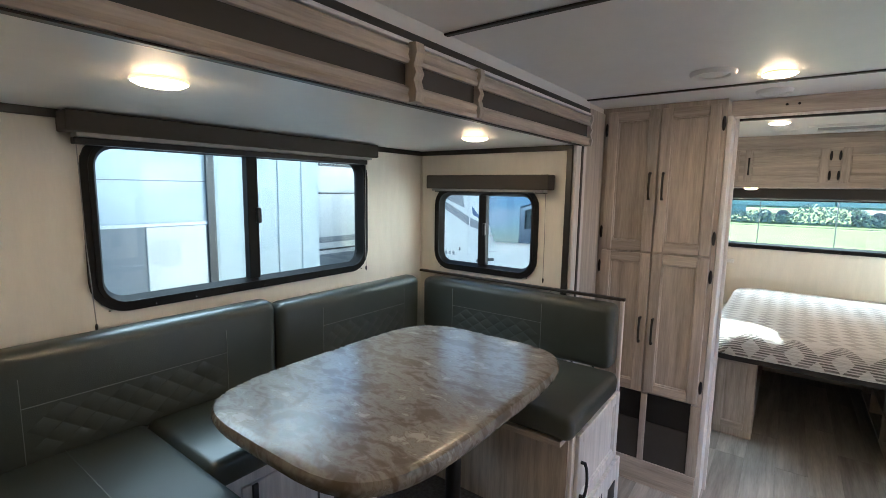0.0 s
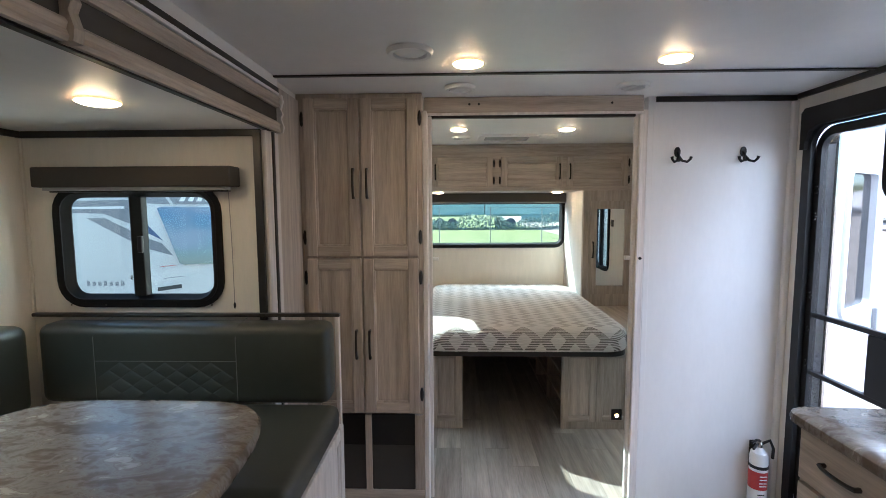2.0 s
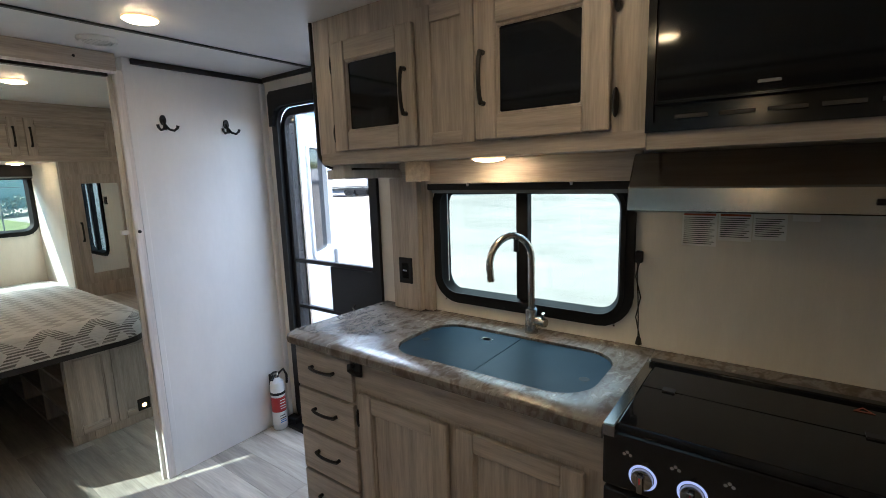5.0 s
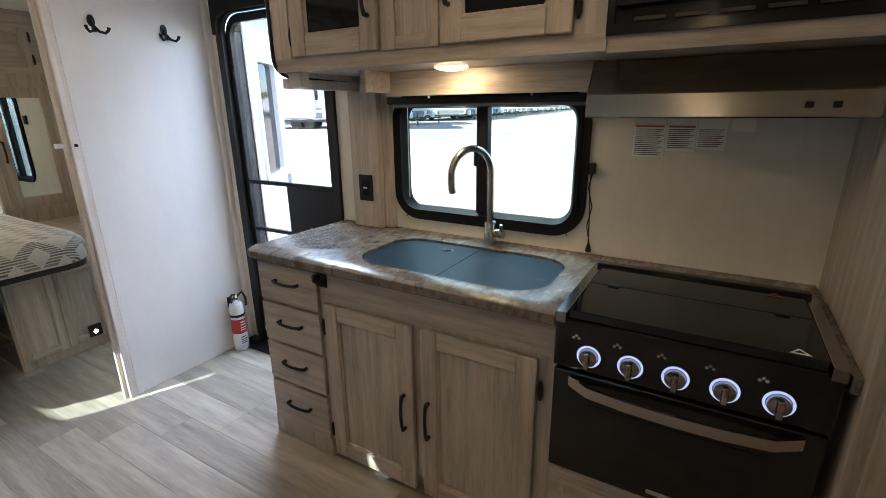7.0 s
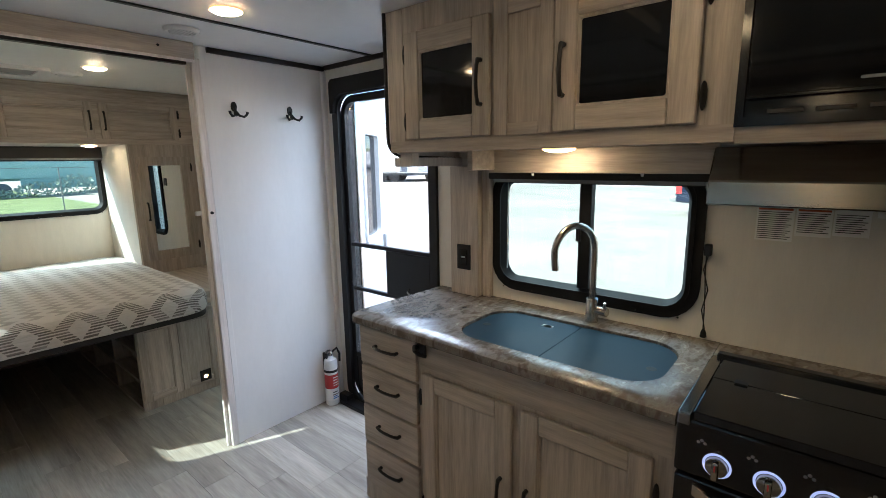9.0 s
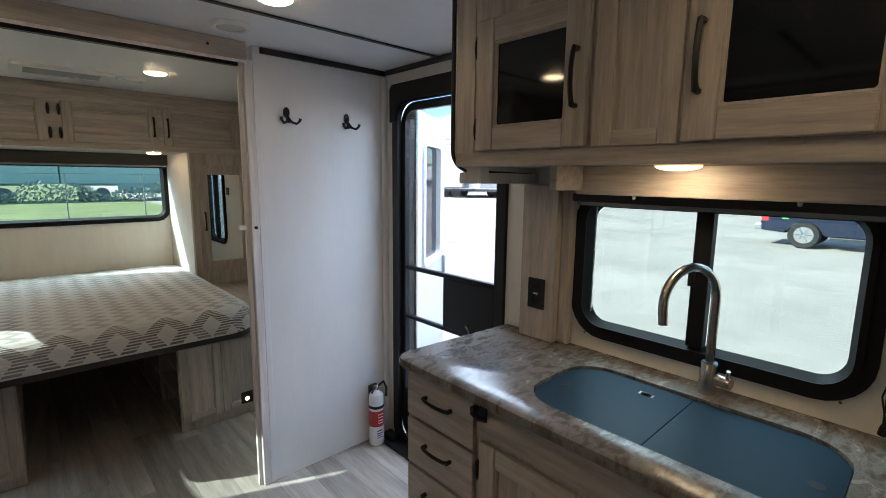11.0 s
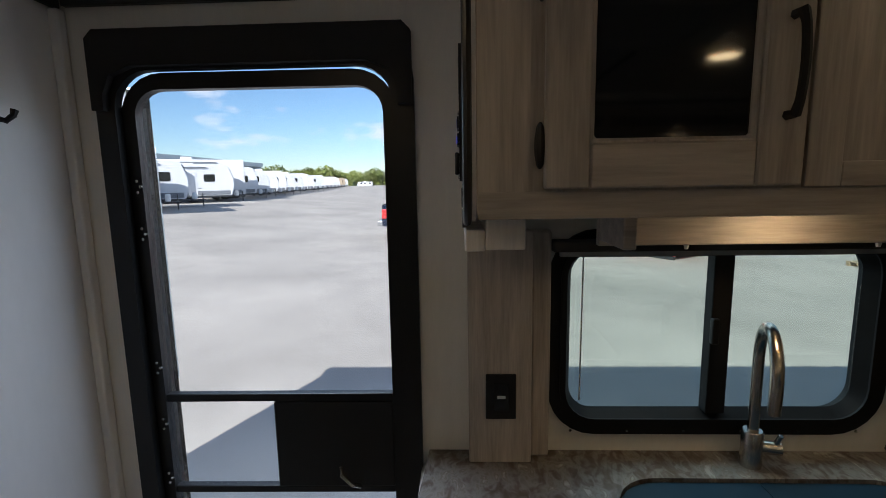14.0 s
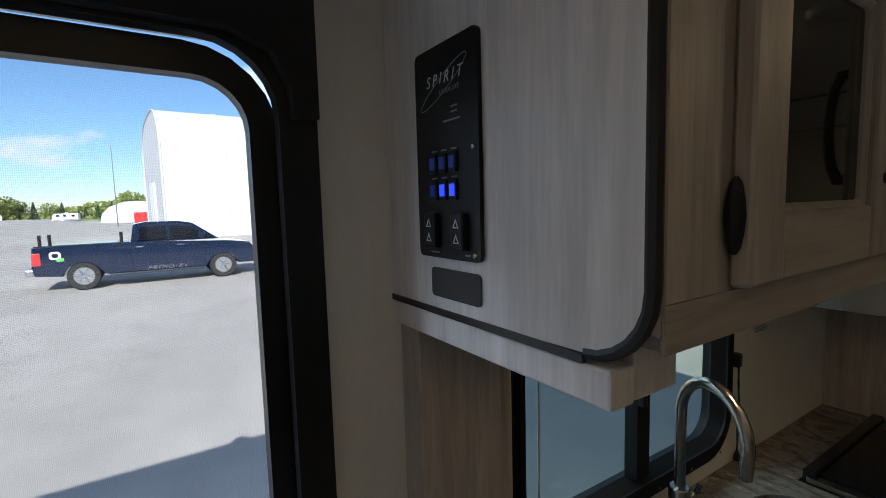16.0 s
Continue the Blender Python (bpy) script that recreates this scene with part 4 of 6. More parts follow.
# ---- lamps and vents ----
def dome_lamp(p, r=0.058, label="round warm dome lamp on the ceiling", down=1):
    w = thing("ceiling_lamp", p, label, "lamp", group="dome lamps")
    x, y, z = p
    part("rim", lathe(B(), [(r * 0.96, -0.0005), (r * 0.97, -0.003), (r * 0.95, -0.0055), (r * 0.92, -0.0065)], p, "z", 32), "lamp_edge", w, "frosted lens edge", smooth=True)
    part("lens", lathe(B(), [(r * 0.92, -0.007), (r * 0.75, -0.012), (r * 0.4, -0.016), (r * 0.1, -0.017)], p, "z", 32), "warm_lamp", w, "glowing warm lens", smooth=True)
    return w


# The pair at y -0.7 is unseen, added to the row to brighten the room.
for p in ((-0.42, 2.43, CEIL), (0.304, 2.40, CEIL), (-0.42, 1.05, CEIL), (0.30, 1.05, CEIL), (-0.42, -0.7, CEIL), (0.30, -0.7, CEIL), (-0.446, 3.87, CEIL), (0.282, 3.90, CEIL)):
    dome_lamp(p)
for p in ((-1.45, 0.745, SC), (-1.45, 1.985, SC)):
    dome_lamp(p, label="round warm dome lamp on the slide-out ceiling")


def round_vent(p, r, closed):
    w = thing("speaker_grille" if closed else "ceiling_vent", p, "round white ceiling speaker grille" if closed else "round white louvred ceiling vent", "speaker" if closed else "vent")
    part("rim", lathe(B(), [(r, -0.0005), (r, -0.006), (r * 0.92, -0.016), (r * 0.74, -0.014), (r * 0.72, -0.002)], p, "z", 32), "plastic", w, smooth=True)
    x, y, z = p
    # An open vent's face is coloured dark for the shade behind its slats.
    part("face", lathe(B(), [(r * 0.71, -0.004), (r * 0.6, -0.010), (r * 0.1, -0.013)] if closed else [(r * 0.71, -0.003), (r * 0.5, -0.003), (r * 0.1, -0.003)], p, "z", 28), "plastic" if closed else "vent_dark", w, smooth=True)
    if not closed:
        for k in range(-2, 3):
            h = math.sqrt(max(0.0, (r * 0.70) ** 2 - (k * r * 0.27) ** 2))
            slat = box(B(), -h, h, -0.002, 0.002, -0.0135, -0.006, m=Matrix.Translation((0, k * r * 0.27, 0)))
            slat.transform(Matrix.Translation((x, y, z)) @ Matrix.Rotation(radians(25), 4, "Z"))
            part("slat", slat, "plastic", w)


round_vent((-0.617, 2.295, CEIL), 0.078, True)
round_vent((0.55, 1.1, CEIL), 0.078, True)
round_vent((-0.445, 2.77, CEIL), 0.068, False)
round_vent((0.298, 2.77, CEIL), 0.068, False)
round_vent((-0.42, 4.22, CEIL), 0.075, True)
round_vent((0.218, 4.2, CEIL), 0.075, True)
w = thing("air_return_grille", (-0.085, 4.25, CEIL), "white ceiling hatch with a grey louvre", "vent")
part("frame", ring(B(), rounded(-0.30, 0.13, 4.10, 4.42, 0.02), rounded(-0.25, 0.08, 4.15, 4.37, 0.01), "z", CEIL - 0.016, CEIL - 0.0005), "plastic", w, smooth=True)
part("panel", bx(-0.25, 0.08, 4.15, 4.37, CEIL - 0.008, CEIL - 0.0005), "grey_plastic", w)
w = thing("air_conditioner_grille", (0.05, 1.6, CEIL), "white ceiling air conditioner shroud with slats", "air conditioner")
part("shroud", ring(B(), rounded(-0.17, 0.31, 1.28, 1.80, 0.05), rounded(-0.10, 0.24, 1.36, 1.73, 0.02), "z", CEIL - 0.045, CEIL - 0.0005), "plastic", w, smooth=True)
part("backing", bx(-0.10, 0.24, 1.36, 1.73, CEIL - 0.02, CEIL - 0.0005), "grey_plastic", w)
for k in range(16):
    part("slat", bx(-0.10 + k * 0.0215, -0.087 + k * 0.0215, 1.36, 1.73, CEIL - 0.038, CEIL - 0.024), "plastic", w)

# ---- bedroom ----
t = thing("bed", (-0.15, 4.4, 0), "bed on a dark board with white cloth of grey hatched lozenges", "bed")
part("platform", plate(B(), rounded(-0.70, 0.625, 3.56, 5.295, 0.12, 8), "z", 0.572, 0.602), "black_trim", t, "dark platform board")
bm = B()
rows = []
for inset, z in ((0.03, 0.6025), (0.008, 0.612), (0.0, 0.635), (0.0, 0.69), (0.012, 0.725), (0.035, 0.746), (0.075, 0.758), (0.2, 0.766)):
    pts = rounded(-0.70 + inset, 0.64 - inset, 3.525 + inset, 5.285 - inset, max(0.06, 0.17 - inset * 0.6), 10)
    rows.append([bm.verts.new((x, y, z + 0.003 * math.sin(9 * x + 5 * y))) for x, y in pts])
for a, b in zip(rows, rows[1:]):
    for k in range(len(a)):
        bm.faces.new((a[k], a[(k + 1) % len(a)], b[(k + 1) % len(a)], b[k]))
bm.faces.new(rows[0][::-1])
bm.faces.new(rows[-1])
part("mattress", bm, "cloth", t, smooth=True)


def bed_box(x0, x1, panels, label):
    w = thing("bed_base_cabinet", ((x0 + x1) / 2, 4.2, 0), label, "cabinet", group="bed base cabinets")
    part("body", bx(x0, x1, 3.78, 5.28, 0.0, 0.57), "wood", w)
    part("face_frame", bx(x0, x1, 3.762, 3.7795, 0.0, 0.57, bevel=0.002), "wood", w)
    for a, b in panels:
        shaker(w, "-y", a, b, 0.055, 0.545, 3.7618, rail=0.042, thick=0.012)
    return w


bed_box(-1.19, -0.423, [(-0.64, -0.43), (-1.1, -0.645)], "low greige cabinet under the bed")
w = bed_box(0.35, 1.145, [(0.252, 0.474), (0.476, 0.71)], "low greige cabinet with cubbies under the bed")
part("cubby_top", bx(0.246, 0.349, 3.765, 5.2, 0.545, 0.57), "wood_h", w)
part("cubby_end", bx(0.246, 0.349, 3.765, 3.785, 0.0, 0.545), "wood", w)
for z in (0.0, 0.19, 0.37):
    part("shelf", bx(0.246, 0.349, 3.785, 5.2, z, z + 0.018), "wood_h", w)
for y in (4.25, 4.75, 5.18):
    part("divider", bx(0.246, 0.349, y, y + 0.018, 0.0, 0.545), "wood", w)
w = thing("night_light", (0.612, 3.757, 0.08), "small black wall plate with a glowing warm night light", "lamp")
part("plate", bx(0.578, 0.648, 3.742, 3.7495, 0.075, 0.150, bevel=0.003), "black", w)
part("lens", lathe(B(), [(0.013, 0), (0.011, -0.004), (0.005, -0.007)], (0.613, 3.742, 0.106), "y", 16), "night", w, "glowing lens", smooth=True)

OY = 4.65
t = thing("overhead_cabinet", (0, 4.9, 1.64), "greige overhead cabinets with three framed doors", "cabinet")
part("body", bx(-1.195, 1.145, OY, 5.295, 1.643, CEIL - 0.001), "wood_x", t)
for x0, x1, hx in ((-0.665, -0.155, -0.635), (-0.085, 0.425, 0.40), (0.46, 0.965, 0.485), (-1.17, -0.70, -0.73)):
    d = shaker(t, "-y", x0, x1, 1.678, 1.925, OY, rail=0.05, wood="wood_x")
    handle(d, (hx, OY - 0.02, 1.74), (hx, OY - 0.02, 1.86), (0, -0.02, 0))
    hg = x1 + 0.01 if hx < (x0 + x1) / 2 else x0 - 0.01
    for hz in (1.73, 1.87):
        hinge(d, (hg, OY - 0.001, 0), (0, -1, 0), hz)
t = thing("wardrobe", (0.87, 4.95, 0), "narrow greige bedside wardrobe with a mirror door", "wardrobe")
part("body", bx(0.612, 1.145, OY, 5.295, 0.57, 1.642), "wood", t)
part("alcove_lining", bx(0.600, 0.6115, OY + 0.002, 5.295, 0.6, 1.642), "cream", t, "cream alcove side")
dr = B()
ring(dr, [(1.02, 1.553), (0.655, 1.553), (0.655, 0.766), (1.02, 0.766)], [(0.95, 1.487), (0.718, 1.487), (0.718, 0.838), (0.95, 0.838)], "y", OY - 0.02, OY)
d = part("door", dr, "wood", t)
part("mirror", bx(0.718, 0.95, OY - 0.010, OY - 0.003, 0.838, 1.487), "mirror", d, "clear mirror")
handle(d, (0.685, OY - 0.02, 1.08), (0.685, OY - 0.02, 1.21), (0, -0.024, 0))
for hz in (0.85, 1.47):
    hinge(d, (1.03, OY - 0.001, 0), (0, -1, 0), hz)
solid("wardrobe", bx(-1.195, -0.84, OY, 5.295, 0.575, 1.642), "wood", "narrow greige bedside wardrobe", "wardrobe")
solid("bedside_shelf", bx(0.64, 1.145, 3.80, OY - 0.001, 0.575, 0.66, bevel=0.004), "wood_h", "greige wooden shelf beside the bed", "shelf")
solid("wall_plate", bx(1.140, 1.1495, 3.72, 3.78, 1.30, 1.37, bevel=0.003), "black_trim", "small dark wall control plate", "switch")
for x in (-0.62, 0.43):
    dome_lamp((x, 4.85, 1.642), 0.05, "small warm dome lamp under the overhead cabinets")

# ---- things on the partition ----
for hx in (0.60, 0.912):
    w = thing("coat_hook", (hx, 2.9995, 1.74), "black double coat hook on the white partition", "hook", group="coat hooks")
    part("plate", plate(B(), [(hx + 0.0145 * math.cos(a * math.pi / 10), 1.768 + 0.024 * math.sin(a * math.pi / 10)) for a in range(20)], "y", 2.9935, 2.9998), "black", w, smooth=True)
    part("stem", tube(B(), [(hx, 2.995, 1.768), (hx, 2.983, 1.745), (hx, 2.975, 1.722)], 0.006, 8), "black", w, smooth=True)
    for s in (-1, 1):
        part("prong", tube(B(), [(hx, 2.985, 1.748), (hx + s * 0.012, 2.968, 1.724), (hx + s * 0.03, 2.958, 1.718), (hx + s * 0.042, 2.953, 1.73), (hx + s * 0.045, 2.951, 1.742)], [0.0065, 0.006, 0.006, 0.006, 0.0075], 8), "black", w, smooth=True)

w = thing("fire_extinguisher", (1.035, 2.945, 0), "white fire extinguisher with a red label by the door", "fire extinguisher")
part("tank", lathe(B(), [(0.036, 0.001), (0.041, 0.008), (0.041, 0.27), (0.036, 0.295), (0.018, 0.31), (0.015, 0.32)], (1.035, 2.945, 0), "z", 28), "plastic", w, smooth=True)
part("label_band", lathe(B(), [(0.0415, 0.115), (0.0415, 0.205)], (1.035, 2.945, 0), "z", 28), "red", w, "red printed band", smooth=True)
part("lower_band", lathe(B(), [(0.0414, 0.035), (0.0414, 0.112)], (1.035, 2.945, 0), "z", 28), "label_white", w, smooth=True)
for k, zz in enumerate((0.05, 0.062, 0.074, 0.09)):
    part("print_line", bx(1.012, 1.05 - 0.006 * (k % 2), 2.9025, 2.9045, zz, zz + 0.005), "blue_print" if k < 2 else "print", w)
for zz in (0.185, 0.168, 0.15, 0.135):
    part("print_line", bx(1.018, 1.052, 2.9025, 2.9045, zz, zz + 0.004), "label_white", w)
part("strap", lathe(B(), [(0.043, 0.22), (0.043, 0.235)], (1.035, 2.945, 0), "z", 28), "black", w)
part("valve", lathe(B(), [(0.014, 0.32), (0.016, 0.335), (0.012, 0.35)], (1.035, 2.945, 0), "z", 14), "nickel", w)
part("lever", tube(B(), [(1.035, 2.945, 0.352), (1.01, 2.93, 0.362), (0.975, 2.91, 0.358)], 0.006, 6), "black", w)
part("carry_handle", tube(B(), [(1.035, 2.945, 0.338), (1.01, 2.93, 0.335), (0.985, 2.912, 0.325)], 0.006, 6), "black", w)
part("hose", tube(B(), [(1.045, 2.94, 0.34), (1.075, 2.93, 0.36), (1.09, 2.925, 0.32), (1.088, 2.925, 0.27)], 0.007, 8), "black", w, smooth=True)
part("bracket", bx(1.018, 1.052, 2.988, 2.9995, 0.2, 0.33, bevel=0.003), "black", w)


# ---- kitchen ----
CX, CZ = 0.578, 0.873
t = thing("kitchen_base_cabinet", (0.88, 1.5, 0), "greige base cabinet with four drawers and two framed doors", "cabinet")
FX = 0.632
part("body", bx(FX, 1.149, 0.905, 2.145, 0.085, 0.832), "wood", t)
part("toe_kick", bx(FX + 0.045, 1.149, 0.905, 2.145, 0.0, 0.085), "wood", t)
part("drawer_base", bx(FX - 0.012, FX + 0.045, 1.81, 2.145, 0.0, 0.10, bevel=0.002), "wood", t)
for z0, z1 in ((0.658, 0.818), (0.477, 0.645), (0.294, 0.464), (0.085, 0.281)):
    d = part("drawer", bx(FX - 0.018, FX - 0.0005, 1.812, 2.13, z0, z1, bevel=0.003), "wood_h", t)
    zc = z0 + (z1 - z0) * 0.575
    handle(d, (FX - 0.018, 1.91, zc), (FX - 0.018, 2.03, zc), (-0.026, 0, 0))
for y0, y1, hy, hg in ((1.392, 1.785, 1.428, 1.797), (0.957, 1.356, 1.328, 0.945)):
    d = shaker(t, "-x", y0, y1, 0.035, 0.703, FX, rail=0.062)
    handle(d, (FX - 0.02, hy, 0.295), (FX - 0.02, hy, 0.43), (-0.026, 0, 0))
    for hz in (0.14, 0.60):
        hinge(d, (FX - 0.001, hg, 0), (-1, 0, 0), hz)
part("rail", bx(FX - 0.004, FX - 0.0005, 0.915, 1.80, 0.715, 0.83), "wood_h", t)
w = thing("bottle_opener", (FX - 0.01, 1.79, 0.78), "black cast bottle opener on the cabinet front", "bottle opener")
part("plate", bx(FX - 0.014, FX - 0.0045, 1.765, 1.808, 0.765, 0.825, bevel=0.004), "black", w)
part("lip", tube(B(), [(FX - 0.012, 1.805, 0.80), (FX - 0.04, 1.795, 0.812), (FX - 0.05, 1.785, 0.805), (FX - 0.04, 1.772, 0.79), (FX - 0.012, 1.77, 0.775)], 0.009, 8), "black", w, smooth=True)

t = thing("kitchen_worktop", (0.85, 1.5, CZ), "marbled brown laminate kitchen worktop with rounded edge", "worktop")
outline = [(1.149, 0.905), (1.149, 2.125)]
for k in range(7):
    a = radians(90 + 15 * k)
    outline.append((CX + 0.055 + 0.055 * math.cos(a), 2.115 + 0.055 * math.sin(a)))
outline.append((CX, 0.905))
bm = B()
levels = [(0.834, 0.01), (0.84, 0.002), (0.853, 0.0), (0.866, 0.003), (CZ, 0.012)]
cen = Vector((0.87, 1.5))
rings = []
for z, inset in levels:
    row = []
    for x, y in outline:
        dx = inset if x < 1.0 else 0
        dy = inset if y > 2.0 and x < 1.14 else 0
        row.append(bm.verts.new((x + dx, y - dy, z)))
    rings.append(row)
for a, b in zip(rings, rings[1:]):
    for k in range(len(a)):
        bm.faces.new((a[k], a[(k + 1) % len(a)], b[(k + 1) % len(a)], b[k]))
SINK = (0.674, 1.034, 0.982, 1.695)
rim = rounded(*SINK, 0.115, 8)
for ring_, z in ((rings[-1], CZ), (rings[0], levels[0][0])):
    inner = [bm.verts.new((x, y, z)) for x, y in rim]
    loops = []
    for loop in (ring_, inner):
        for k in range(len(loop)):
            e = bm.edges.get((loop[k], loop[(k + 1) % len(loop)]))
            loops.append(e or bm.edges.new((loop[k], loop[(k + 1) % len(loop)])))
    bmesh.ops.triangle_fill(bm, edges=loops, use_beauty=True)
    rings.append(inner)
for k in range(len(rim)):
    bm.faces.new((rings[-2][k], rings[-2][(k + 1) % len(rim)], rings[-1][(k + 1) % len(rim)], rings[-1][k]))
part("top", bm, "stone", t, smooth=True)
part("back_strip", bx(1.0, 1.149, 0.285, 0.9045, 0.834, CZ, bevel=0.003), "stone", t)
part("end_strip", bx(0.575, 0.9995, 0.28, 0.298, 0.834, CZ, bevel=0.003), "stone", t)

t = thing("sink", (0.85, 1.32, CZ), "undermount sink closed by two slate blue covers", "sink")
bm = B()
rows = []
for inset, z, r in ((-0.006, 0.8335, 0.12), (0.004, 0.828, 0.115), (0.012, 0.70, 0.10), (0.06, 0.68, 0.07)):
    rows.append([bm.verts.new((x, y, z)) for x, y in rounded(SINK[0] + inset, SINK[1] - inset, SINK[2] + inset, SINK[3] - inset, r, 8)])
for a, b in zip(rows, rows[1:]):
    for k in range(len(a)):
        bm.faces.new((a[k], a[(k + 1) % len(a)], b[(k + 1) % len(a)], b[k]))
bm.faces.new(rows[-1])
part("bowl", bm, "steel", t, "steel bowl below the covers", smooth=True)


def half(y0, y1):
    pts = [(x, min(max(y, y0), y1)) for x, y in rounded(SINK[0] + 0.003, SINK[1] - 0.003, SINK[2] + 0.003, SINK[3] - 0.003, 0.112, 8)]
    clean = []
    for p in pts:
        if not clean or (abs(p[0] - clean[-1][0]) + abs(p[1] - clean[-1][1])) > 1e-5:
            clean.append(p)
    return clean


for y0, y1, hy, hx in ((1.3405, 1.70, 1.642, 0.842), (0.96, 1.3375, 1.030, 0.818)):
    c = part("cover", plate(B(), half(y0, y1), "z", CZ - 0.016, CZ - 0.009), "slate", t, "slate blue cover")
    part("finger_hole", lathe(B(), [(0.016, CZ - 0.0088), (0.014, CZ - 0.0084)], (hx, hy, 0), "z", 16), "black", c)
bm = B()
for a, b in (((0.965, 1.425), (0.95, 1.468)), ((0.95, 1.43), (0.966, 1.462))):
    box(bm, min(a[0], b[0]), max(a[0], b[0]) + 0.006, a[1], b[1], CZ - 0.0088, CZ - 0.0082)
part("maker_mark", bm, "plastic", c, "pale printed mark")

t = thing("kitchen_faucet", (1.088, 1.327, CZ), "brushed nickel gooseneck kitchen faucet", "faucet")
fx, fy = 1.088, 1.327
part("base", lathe(B(), [(0.024, CZ + 0.001), (0.024, CZ + 0.09), (0.021, CZ + 0.094)], (fx, fy, 0), "z", 24), "nickel", t, smooth=True)
pts = [(fx, fy, CZ + 0.09), (fx, fy, CZ + 0.2), (fx, fy, CZ + 0.282)]
R = 0.096
for k in range(1, 13):
    a = math.pi * k / 12 * 1.04
    d = R - R * math.cos(a)
    pts.append((fx - d * 0.92, fy + d * 0.39, CZ + 0.282 + R * math.sin(a)))
e = Vector(pts[-1])
pts.append((e.x + 0.004, e.y - 0.002, e.z - 0.045))
part("spout", tube(B(), pts, 0.0125, 16), "nickel", t, smooth=True)
part("lever_hub", tube(B(), [(fx, fy - 0.01, CZ + 0.05), (fx - 0.012, fy - 0.062, CZ + 0.05)], 0.016, 16), "nickel", t, smooth=True)
part("lever", tube(B(), [(fx - 0.01, fy - 0.05, CZ + 0.06), (fx - 0.02, fy - 0.055, CZ + 0.088)], [0.0065, 0.0055], 10), "nickel", t, smooth=True)

t = thing("outlet_post", (1.12, 1.94, CZ), "greige wooden post beside the kitchen window", "post", kind="structure")
part("post", bx(1.092, 1.149, 1.865, 2.02, CZ, 1.462, bevel=0.003), "wood", t)
part("wing", bx(1.118, 1.149, 1.815, 1.865, CZ, 1.462, bevel=0.008), "wood", t)
w = thing("power_outlet", (1.09, 1.94, 1.0), "black power outlet on the wooden post", "outlet")
part("plate", bx(1.084, 1.0915, 1.903, 1.978, 0.994, 1.111, bevel=0.003), "black", w)
part("face", bx(1.0815, 1.0838, 1.922, 1.958, 1.018, 1.088, bevel=0.001), "dark_glass", w)
part("test_button", bx(1.0795, 1.0813, 1.93, 1.95, 1.05, 1.057), "plastic", w)

# upper cabinets
UX, UY = 0.718, 2.03
t = thing("kitchen_wall_cabinet", (0.93, 1.4, 1.5), "greige kitchen wall cabinets with black glass doors", "cabinet")
bm = B()
prof = [(UX + 0.0, CEIL - 0.001), (UX, 1.575)]
for k in range(1, 7):
    a = radians(90 * k / 6)
    prof.append((UX + 0.062 - 0.062 * math.cos(a), 1.575 - 0.062 * math.sin(a)))
prof += [(1.149, 1.505), (1.149, CEIL - 0.001)]
a = [bm.verts.new((x, UY, z)) for x, z in prof]
b = [bm.verts.new((x, UY - 0.02, z)) for x, z in prof]
bm.faces.new(a)
bm.faces.new(b[::-1])
for i in range(len(a)):
    j = (i + 1) % len(a)
    bm.faces.new((a[i], b[i], b[j], a[j]))
part("side_panel", bm, "pale_wood", t, "pale greige side panel")
edge = prof[:-2]
part("edge_band", tube(B(), [(x - 0.002, UY - 0.006, z) for x, z in edge], 0.0075, 8), "black_trim", t, "black edge band", smooth=True)
part("bottom_band", bx(UX + 0.06, 1.149, UY - 0.004, UY + 0.002, 1.503, 1.512), "black_trim", t)
part("body", bx(UX, 1.149, 0.86, UY - 0.0205, 1.536, CEIL - 0.001), "wood", t)
part("lower_board", bx(UX - 0.003, UX - 0.0005, 0.861, UY - 0.0215, 1.521, 1.562), "wood_h", t)
part("bottom_rail", bx(UX + 0.001, UX + 0.03, 0.87, UY - 0.03, 1.520, 1.5355, bevel=0.003), "wood_h", t)
for a, b in ((1.326, 1.368), (1.478, 1.53)):
    part("stile", bx(UX - 0.010, UX - 0.0005, a, b, 1.563, 1.97, bevel=0.002), "wood", t)
for a, b in ((1.563, 1.60), (1.92, 1.97)):
    part("cross_rail", bx(UX - 0.009, UX - 0.0005, 1.3685, 1.4775, a, b, bevel=0.002), "wood_h", t)
part("corner_stile", bx(UX - 0.003, UX - 0.0005, 1.93, UY - 0.022, 1.563, CEIL - 0.002), "wood", t)
for y0, y1, hy, hg in ((1.54, 1.91, 1.57, 1.922), (0.942, 1.316, 1.287, 0.930)):
    rail = 0.066
    d = shaker(t, "-x", y0, y1, 1.566, 1.935, UX, rail=rail, pane=True)
    handle(d, (UX - 0.02, hy, 1.665), (UX - 0.02, hy, 1.80), (-0.028, 0, 0))
    for hz in (1.63, 1.865):
        if y0 > 1.5:
            hinge(d, (UX - 0.009, y1 - 0.003, 0), (0, 1, 0), hz)
        else:
            hinge(d, (UX - 0.001, hg, 0), (-1, 0, 0), hz)
part("end_skirt", bx(0.75, 1.149, 1.995, 2.028, 1.466, 1.5025, bevel=0.003), "pale_wood", t, "pale skirt below the side panel")
part("skirt_return", bx(0.75, 0.79, 1.93, 1.9945, 1.468, 1.5255, bevel=0.003), "pale_wood", t)
part("underside", bx(UX + 0.031, 1.149, 0.87, 2.0085, 1.526, 1.5355), "wood_h", t)
part("valance_board", bx(1.0, 1.02, 0.932, 1.74, 1.437, 1.5255, bevel=0.003), "wood_h", t)
part("valance_end", bx(0.85, 0.999, 1.715, 1.74, 1.45, 1.5255, bevel=0.003), "wood_h", t)
